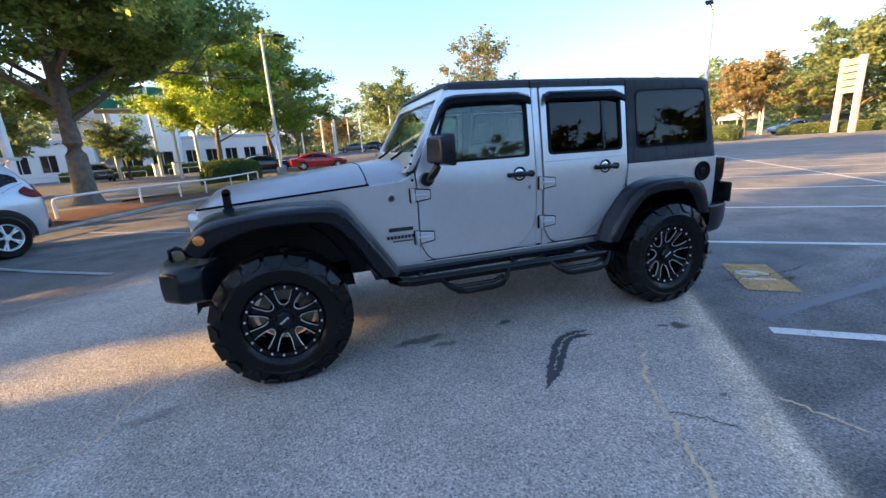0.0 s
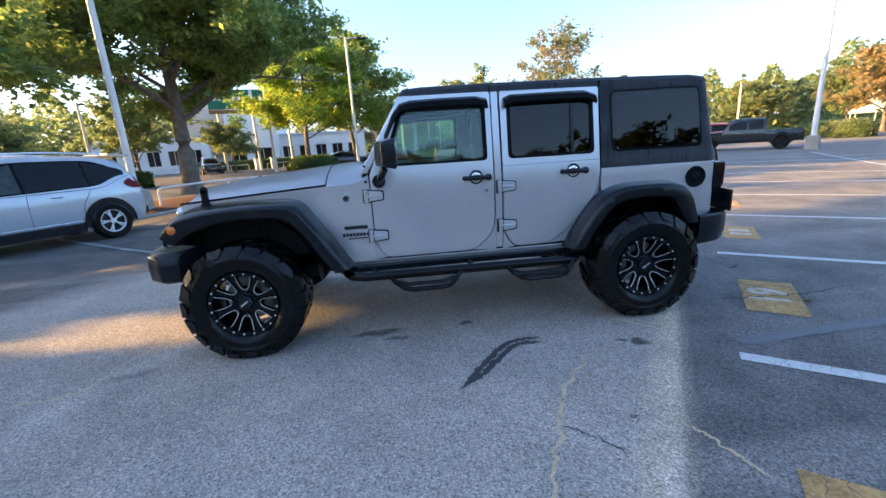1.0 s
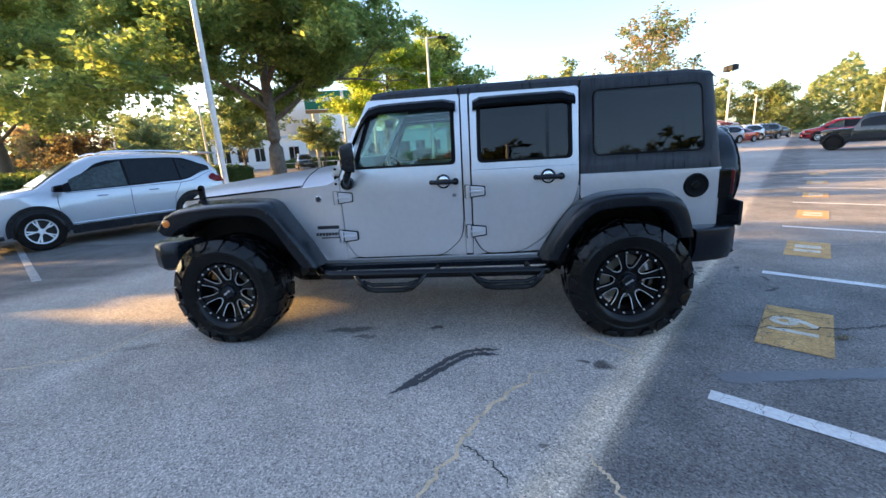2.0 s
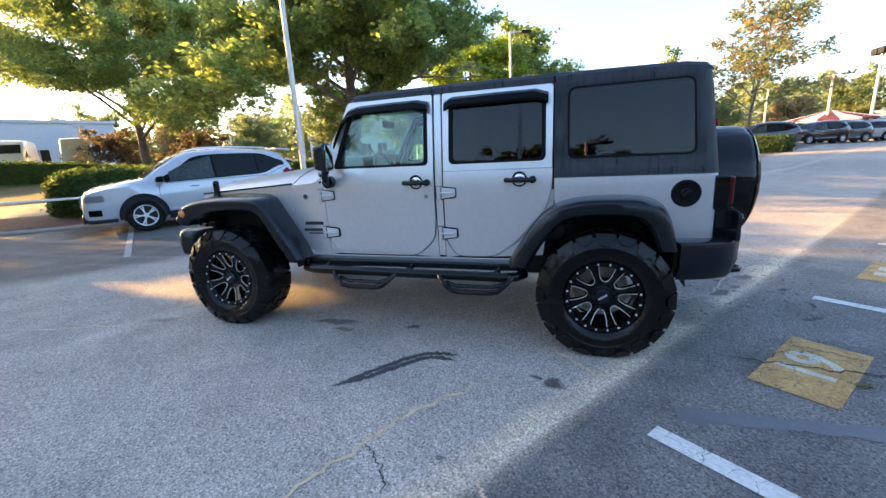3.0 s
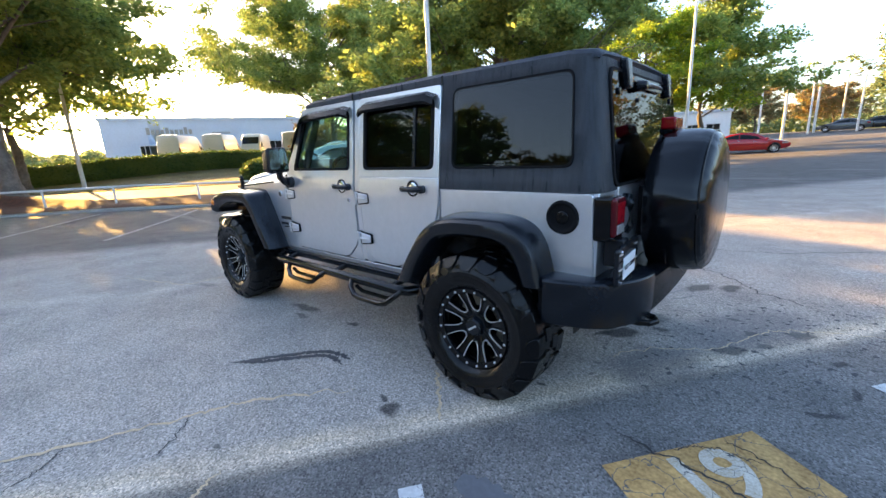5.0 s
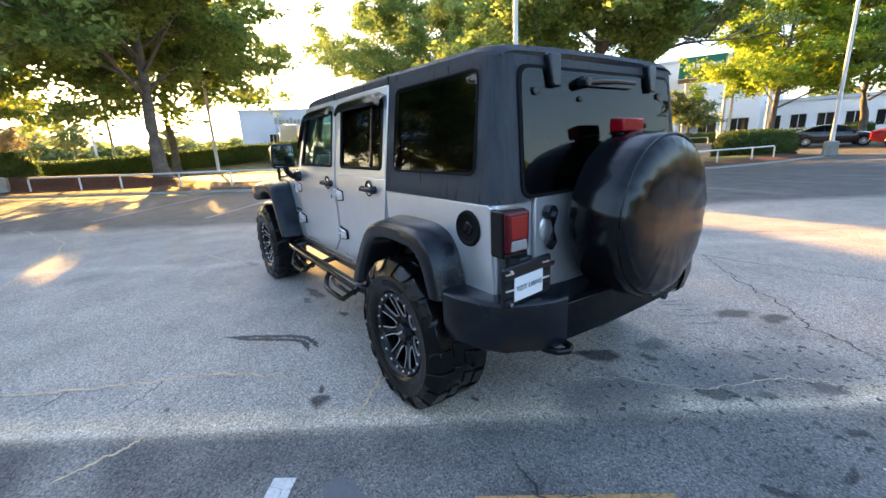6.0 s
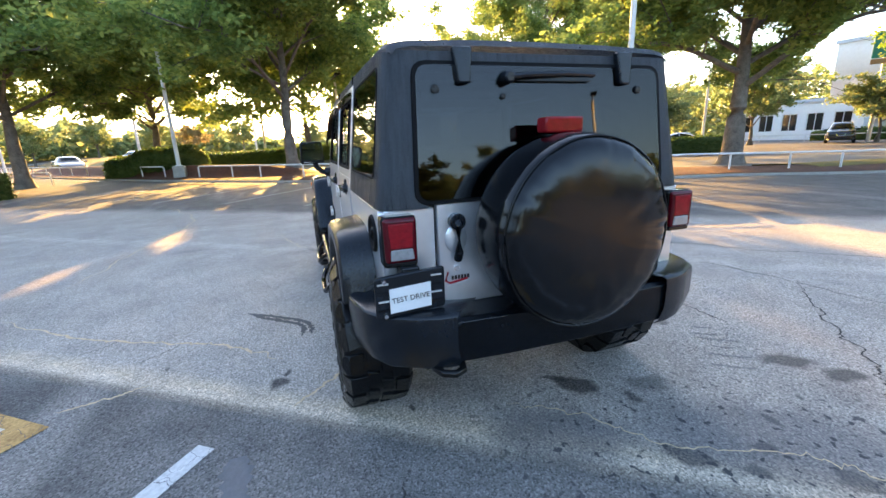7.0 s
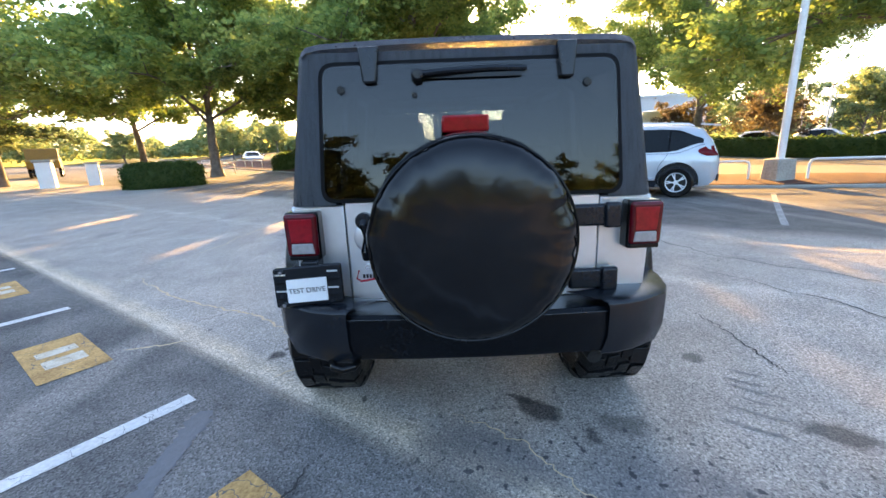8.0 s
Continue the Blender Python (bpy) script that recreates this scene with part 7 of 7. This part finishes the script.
# ---- buildings, signs, tents ----
def facade(parent, w, h, rows_, mat_wall, depth=8.0):
    """A wall with window openings cut through; rows_: (x0, x1, z0, z1). Local: along x, front at y = 0 facing -y."""
    xs = sorted({0, w, *[r[0] for r in rows_], *[r[1] for r in rows_]})
    zs = sorted({-.5, h, *[r[2] for r in rows_], *[r[3] for r in rows_]})
    bm = bmesh.new()
    for a, b in zip(xs, xs[1:]):
        for c, d in zip(zs, zs[1:]):
            mx, mz = (a + b) / 2, (c + d) / 2
            if not any(r[0] < mx < r[1] and r[2] < mz < r[3] for r in rows_):
                box(bm, a, b, 0, .3, c, d)
    box(bm, 0, .3, .3, depth, -.5, h)
    box(bm, w - .3, w, .3, depth, -.5, h)
    box(bm, 0, w, depth, depth + .3, -.5, h)
    bmesh.ops.remove_doubles(bm, verts=bm.verts, dist=1e-4)
    part("wall", bm, mat_wall, parent)
    bm = bmesh.new()
    box(bm, -.2, w + .2, -.2, depth + .5, h, h + .35)
    part("roof", bm, WALLBLUE, parent)
    for x0, x1, z0, z1 in rows_:
        bm = bmesh.new()
        box(bm, x0, x1, .14, .18, z0, z1)
        win = part("window", bm, DARKGLASS, parent)
        bm = bmesh.new()
        for q in ((x0, x0 + .08, z0, z1), (x1 - .08, x1, z0, z1), (x0, x1, z1 - .08, z1), (x0, x1, z0, z0 + .08), ((x0 + x1) / 2 - .03, (x0 + x1) / 2 + .03, z0, z1)):
            box(bm, q[0], q[1], .08, .14, q[2], q[3])
        part("frame", bm, WHITEPOLE, win)


t = thing("workshop_building", "long pale blue-grey metal workshop with dark lettering bars", "building", (-67.9, 10.9, .6), 0)
t.rotation_euler = (0, 0, radians(70))
facade(t, 29.5, 6.5, [(3.9, 5.1, 1.0, 3.2), (6.7, 7.7, 1.0, 3.4), (13.5, 15.5, 1.2, 3.0), (20.5, 22.5, 1.2, 3.4)], WALLBLUE, 14)
for k in range(10):
    bm = bmesh.new()
    box(bm, 5.0 + k * .56, 5.43 + k * .56, -.06, -.002, 4.6, 5.55 if k in (0, 4, 8) else 5.25)
    part("sign_bar", bm, CONCRETE, t)
for k in range(8):
    bm = bmesh.new()
    box(bm, 13.0 + k * .30, 13.22 + k * .30, -.06, -.002, 4.6, 4.85)
    part("sign_bar", bm, CONCRETE, t)
t = thing("showroom_building", "large white showroom building with rows of windows", "building", (-29.0, 57.2, -.4), 8)
facade(t, 12.5, 10.6, [(6.0, 8.2, .8, 3.2), (9.2, 11.6, .8, 3.2)], WALLWHITE, 14)
t = thing("sales_building", "low white building with a row of windows behind a hedge", "building", (-38.5, 54.6, -.2), 8)
facade(t, 13.6, 4.4, [(1.0 + k * 2.5, 2.6 + k * 2.5, 1.2, 3.2) for k in range(5)], WALLWHITE, 12)
t = thing("office_building", "low white office building with tall windows", "building", (-17.6, 61.5, 0), 6)
facade(t, 13, 4.3, [(.8 + k * 2.4, 2.4 + k * 2.4, 1.2, 2.9) for k in range(5)], WALLWHITE, 10)
t = thing("roof_sign", "green two-panel roof sign with pale bars on steel posts", "sign", (-19.4, 44.4, height(-19.4, 44.4)), 21)
t.scale = (1.33, 1.33, 1.28)
for k in range(2):
    bm = bmesh.new()
    box(bm, k * 3.35, k * 3.35 + 3.1, 0, .25, 5.2, 6.75)
    p = part("panel", bm, GREENSIGN, t, bevel=.03)
    bm = bmesh.new()
    box(bm, k * 3.35, k * 3.35 + 3.1, -.02, .27, 4.85, 5.14)
    part("ledge", bm, mat("wood_ledge" + "ab"[k], (.30, .17, .07), .8, 0, .3, 3), t)
    for j in range(7):
        bm = bmesh.new()
        box(bm, k * 3.35 + .45 + j * .34, k * 3.35 + .70 + j * .34, -.03, -.002, 5.85, 6.2)
        part("bar", bm, WALLWHITE, p)
for x in (.6, 3.2, 5.9):
    bm = bmesh.new()
    cyl(bm, (x, .4, -.3), (x, .4, 6.3), .11, n=12)
    part("post", bm, WHITEPOLE, t)
t = thing("sign_pylon", "tall white sign pylon with faint bars between posts", "sign", (46.4, 22.0, height(46.4, 22.0)), 70)
for x in (0, 1.9):
    bm = bmesh.new()
    box(bm, x, x + .35, -.2, .2, -.3, 6.6)
    part("post", bm, WALLBLUE, t, bevel=.02)
for k in range(5):
    bm = bmesh.new()
    box(bm, .38, 1.87, -.12, .12, 3.5 + k * .6, 4.0 + k * .6)
    part("panel", bm, CONCRETE, t, bevel=.02)
STRIPE = mat("red_tent_cloth", (.26, .075, .08), .8, 0, .15, 2)
for at, a, b, h in (((27.5, 52.5), 9.0, STRIPE, 1.0), ((54.6, 38.9), 5.4, WALLWHITE, 3.2)):
    t = thing("event_tent", "red and white striped tent in the far lot" if b is STRIPE else "white peaked tent in the far lot", "tent", (*at, height(*at)), 30)
    n = 16
    for k in range(n):
        bm = bmesh.new()
        A, B = k * math.tau / n, (k + 1) * math.tau / n
        rows = []
        for f, z in ((1, 1.9), (.97, 2.1), (.5, 2.1 + h * .45), (.03, 2.1 + h)):
            rows.append([bm.verts.new((a * .5 * f * math.cos(A + (B - A) * j / 2), a * .5 * f * math.sin(A + (B - A) * j / 2), z)) for j in range(3)])
        skin(bm, rows)
        bmesh.ops.solidify(bm, geom=bm.faces[:], thickness=.02)
        part("canopy_panel", bm, b if k % 2 else WALLWHITE, t)
    for k in range(6):
        c = k * math.tau / 6
        bm = bmesh.new()
        cyl(bm, (a * .48 * math.cos(c), a * .48 * math.sin(c), -.1), (a * .48 * math.cos(c), a * .48 * math.sin(c), 1.95), .05, n=8)
        part("post", bm, WHITEPOLE, t)
t = thing("yellow_truck", "far yellow-brown work truck beyond the bed", "truck", (-30.0, -31.6, height(-30.0, -31.6)), 40)
bm = bmesh.new()
plate(bm, rounded([(-2.2, .7), (-2.2, 1.5), (.6, 1.5), (.7, 2.2), (1.6, 2.2), (1.9, 1.4), (2.4, 1.3), (2.4, .7)], .1), -.95, .95)
part("body", bm, mat("mustard_paint", (.30, .17, .03), .45, 0, .2, 2), t, bevel=.05)
for x in (-1.4, 1.5):
    for s in (-1, 1):
        car_wheel(t, x, s, .96, .42, 5)

# far woods all round, one mass of foliage
rng = np.random.default_rng(77)
ang = rng.uniform(0, math.tau, 105000)
base = 112 + 16 * np.sin(ang * 5) + 9 * np.sin(ang * 13 + 1)
crest = 8.5 + 3.2 * np.sin(ang * 9 + 2) + 2.2 * np.sin(ang * 23) + 1.6 * np.sin(ang * 57 + 1) + 1.0 * np.sin(ang * 131)
# lower towards the open ground where the sun stands
crest = crest * (1 - .58 * np.exp(-((ang - math.pi - .12) / .62) ** 2))
rad = base + rng.normal(size=105000) * 4
hz = crest * rng.uniform(0, 1, 105000) ** .8 + 1.0
wc = np.stack([np.cos(ang) * rad, np.sin(ang) * rad, hz], 1)
woods = new("far_woods", leaf_mesh("far_woods", wc, rng, .55, LEAF_FAR))
tagged(woods, "far belt of hazy green and yellowing trees", "trees", kind="stuff")
bm = bmesh.new()
rows = []
for k in range(181):
    a = k * math.tau / 180
    rr = 124 + 16 * math.sin(a * 5) + 9 * math.sin(a * 13 + 1)
    ch = 4.0 + 1.8 * math.sin(a * 9 + 2) + 1.2 * math.sin(a * 23)
    rows.append([bm.verts.new((rr * math.cos(a), rr * math.sin(a), -2)), bm.verts.new((rr * math.cos(a), rr * math.sin(a), ch * .6)), bm.verts.new(((rr + 6) * math.cos(a), (rr + 6) * math.sin(a), ch))])
skin(bm, rows)
tagged(finish("wood_edge", bm, LEAF_FAR), "dim inner edge of the far woods", "trees", kind="stuff")


# ---- markings, cracks and stains on the lot ----
U, W = Vector((.6, .8)), Vector((.8, -.6))
P0 = Vector((1.665, -1.625))


def slab(name, label, corner, du, dw, material, lift=.004, thick=.003):
    """A thin painted quad, laid on the land: corner, extents along U and W."""
    bm = bmesh.new()
    k = max(1, int(max(abs(du), abs(dw)) / 1.5))
    rows = []
    for i in range(k + 1):
        row = []
        for j in range(2):
            fu, fw = (i / k, j) if abs(du) > abs(dw) else (j, i / k)
            q = corner + U * du * fu + W * dw * fw
            row.append(bm.verts.new((q.x, q.y, height(q.x, q.y) + lift)))
        rows.append(row)
    skin(bm, rows)
    ob = finish(name, bm, material, flip=True)
    for p in ob.data.polygons:
        if p.normal.z < 0:
            p.flip()
    return tagged(ob, label, "road marking", kind="structure")


for k in range(-5, 9):
    slab("stall_line", "worn white painted parking line", P0 + U * (2.57 * k - .05), .10, 4.75, LINEPAINT)
    if k > -2:
        slab("stall_line", "worn white painted parking line", P0 + U * (2.57 * k - .05) + W * 4.85, .10, 4.75, LINEPAINT)
slab("stall_line", "long worn white painted line behind the stalls", P0 + U * -14 + W * 4.75, 38, .10, LINEPAINT, .005)
for k in range(-4, 3):
    q = Vector((-5.5, 1.0)) + U * 2.57 * k
    slab("stall_line", "worn white painted parking line", q, .10, -4.9, FADEDLINE, .016)
for k in range(-4, 6):
    c = Vector((2.245, -1.035)) + U * 2.57 * k
    p = slab("stall_patch", "faded yellow painted patch with a stall number", c, .79, .39, YELLOW, .0045)
    if k == 0:
        fc = bpy.data.curves.new("stall_number", 'FONT')
        fc.body, fc.size, fc.align_x, fc.align_y, fc.extrude = "19", .37, 'CENTER', 'CENTER', .0004
        fc.offset = .009
        tx = new("stall_number", fc)
        fc.materials.append(PATCHWHITE)
        m = c + U * .40 + W * .195
        tx.matrix_basis = Matrix.Translation((m.x, m.y, .0062)) @ Euler((0, 0, math.atan2(U.y, U.x))).to_matrix().to_4x4()
        tx.parent = p
    else:
        for a, b in ((.22, .34), (.42, .58)):
            q = c + U * a + W * .08
            bm = bmesh.new()
            vs = [bm.verts.new((*(q + U * x + W * y), height(q.x, q.y) + .0065)) for x, y in ((0, 0), (b - a, 0), (b - a, .23), (0, .23))]
            bm.faces.new(vs)
            part("number_bar", bm, PATCHWHITE, p)

STAIN2 = mat("damp_stain", (.17, .16, .15), .7, 0, .35, 9, .3, 70, tone=(.29, .27, .25))
TAR = mat("tar_smear", (.062, .062, .066), .6, 0, .3, 20, .3, 90)
PALECRACK = mat("dusty_crack", (.58, .45, .29), .95, 0, .3, 14, .3, 80)
DARKCRACK = mat("open_crack", (.045, .042, .040), .95, 0, .3, 14, .3, 80)
SEALED = mat("sealed_strip", (.125, .13, .143), .6, 0, .15, 4, .3, 60)


def ribbon(name, label, pts, width, material, seed, jitter=.03, lift=.0034, taper=True):
    """A wandering crack or smear through a few control points."""
    rnd = random.Random(seed)
    line = smooth_line(pts, 22)
    bm = bmesh.new()
    rows = []
    V = [Vector(p) for p in line]
    for i, p in enumerate(V):
        d = (V[min(i + 1, len(V) - 1)] - V[max(i - 1, 0)]).normalized()
        nrm = Vector((-d.y, d.x))
        off = nrm * (jitter * (noise.noise(Vector((i * .23, seed, 0))) + .5 * noise.noise(Vector((i * .8, seed, 3)))))
        f = i / (len(V) - 1)
        w = width * (.5 + .9 * abs(noise.noise(Vector((i * .35, seed, 7)))) + .3 * rnd.random())
        if taper:
            w *= min(1, 6 * min(f, 1 - f) + .15)
        q = p + off
        rows.append([bm.verts.new((q.x + nrm.x * w * s, q.y + nrm.y * w * s, height(q.x, q.y) + lift)) for s in (-.5, .5)])
    skin(bm, rows)
    for f in bm.faces:
        f.normal_update()
        if f.normal.z < 0:
            f.normal_flip()
    return tagged(finish(name, bm, material, flip=False), label, "crack" if "crack" in name else "stain", kind="structure")


CR = "wandering dust-filled crack in the asphalt"
DC = "thin dark open crack in the asphalt"
ribbon("crack", CR, [(-.78, -3.69), (-.05, -2.78), (.35, -2.02), (.54, -1.68), (.90, -1.31)], .025, PALECRACK, 1, .05)
ribbon("crack", CR, [(1.14, -.86), (1.30, -1.02), (1.49, -1.23)], .023, PALECRACK, 2, .03)
ribbon("crack", CR, [(.92, -2.08), (.99, -2.27), (1.04, -2.5)], .020, PALECRACK, 3, .03)
ribbon("crack", CR, [(1.9, -.13), (2.12, .17), (2.46, .42), (2.71, .88), (2.95, 1.05), (3.6, 1.3)], .011, PALECRACK, 4, .05)
ribbon("crack", CR, [(-3.6, -1.5), (-2.62, -1.22), (-2.41, -1.11), (-2.35, -.74), (-1.97, -.44), (-1.2, -.1)], .018, PALECRACK, 5, .05)
ribbon("crack", CR, [(-2.9, -.5), (-2.5, -.52), (-2.32, -.70)], .010, PALECRACK, 6, .03)
ribbon("crack", DC, [(1.2, 3.3), (1.85, 2.57), (2.37, 2.09), (2.6, 1.8), (3.1, 1.5)], .014, DARKCRACK, 7, .06)
ribbon("crack", DC, [(-.6, 2.4), (.8, 3.1), (2.6, 3.4), (4.5, 4.6)], .014, DARKCRACK, 8, .08)
ribbon("crack", DC, [(.35, -2.02), (.48, -2.13), (.58, -2.28)], .009, DARKCRACK, 9, .03)
ribbon("crack", DC, [(.10, -2.5), (.22, -2.62), (.26, -2.75)], .009, DARKCRACK, 10, .03)
ribbon("crack", DC, [(2.22, -.78), (2.6, -.84), (3.05, -.86), (3.3, -.8)], .016, DARKCRACK, 11, .05, lift=.0068)
ribbon("crack", DC, [(2.44, -.78), (2.56, -.66), (2.78, -.62)], .008, DARKCRACK, 12, .04, lift=.0068)
ribbon("crack", DC, [(2.60, -.55), (2.78, -.60), (2.95, -.72)], .008, DARKCRACK, 13, .03, lift=.0068)
ribbon("crack", CR, [(-9.0, -4.5), (-6.2, -3.3), (-4.0, -3.4), (-1.6, -3.6)], .022, PALECRACK, 14, .10)
ribbon("crack", DC, [(-4.5, 1.5), (-3.2, 2.6), (-1.0, 3.0), (1.0, 4.6), (2.5, 6.5)], .018, DARKCRACK, 15, .12)
ribbon("crack", DC, [(.72, 1.82), (1.03, 1.86), (1.41, 1.84), (1.69, 1.84)], .012, DARKCRACK, 17, .03)
ribbon("crack", DC, [(3.2, 2.0), (4.0, 1.4), (5.2, 1.2), (6.4, .4)], .014, DARKCRACK, 16, .10)
for k, o in enumerate((-.024, .022)):
    ribbon("tar_smear", "dark tar smear in several strands", [(-.06 + o, -1.60 + o), (.10 - o * .6, -1.43 + o * .9), (.31 - o * .6, -1.19 + o * 1.1), (.44, -1.13 + o * 1.2), (.575, -1.14 + o * 1.5)], .052, TAR, 20 + k, .018, .0036 + k * .0004)
# tyre print: parallel faint bars
for k, (x, y, ln) in enumerate(((2.10, 1.31, 1.0), (1.99, 1.40, 1.05), (1.90, 1.47, .5), (1.81, 1.53, 1.0), (1.72, 1.53, .7), (1.63, 1.60, .6))):
    ribbon("tyre_scuff", "faint grey tyre print on the asphalt", [(x - .08 * ln, y - .11 * ln), (x + .01, y), (x + .08 * ln, y + .11 * ln)], .026, STAIN2, 80 + k, .012, .0034)
ribbon("sealed_strip", "smooth dark sealed strip across the stalls", [(1.80, -1.47), (2.3, -1.44), (2.9, -1.42), (3.8, -1.36)], .13, SEALED, 90, .01, .0032, False)

# weeds in the crack by the stall patch
rng = np.random.default_rng(5)
c = np.stack([2.80 + rng.normal(size=70) * .035, -1.0 + rng.normal(size=70) * .016, np.abs(rng.normal(size=70)) * .007 + .006], 1)
wd = new("weeds", leaf_mesh("weeds", c, rng, .009, STRAW))
tagged(wd, "tuft of dry weeds in a crack", "weeds", kind="stuff")
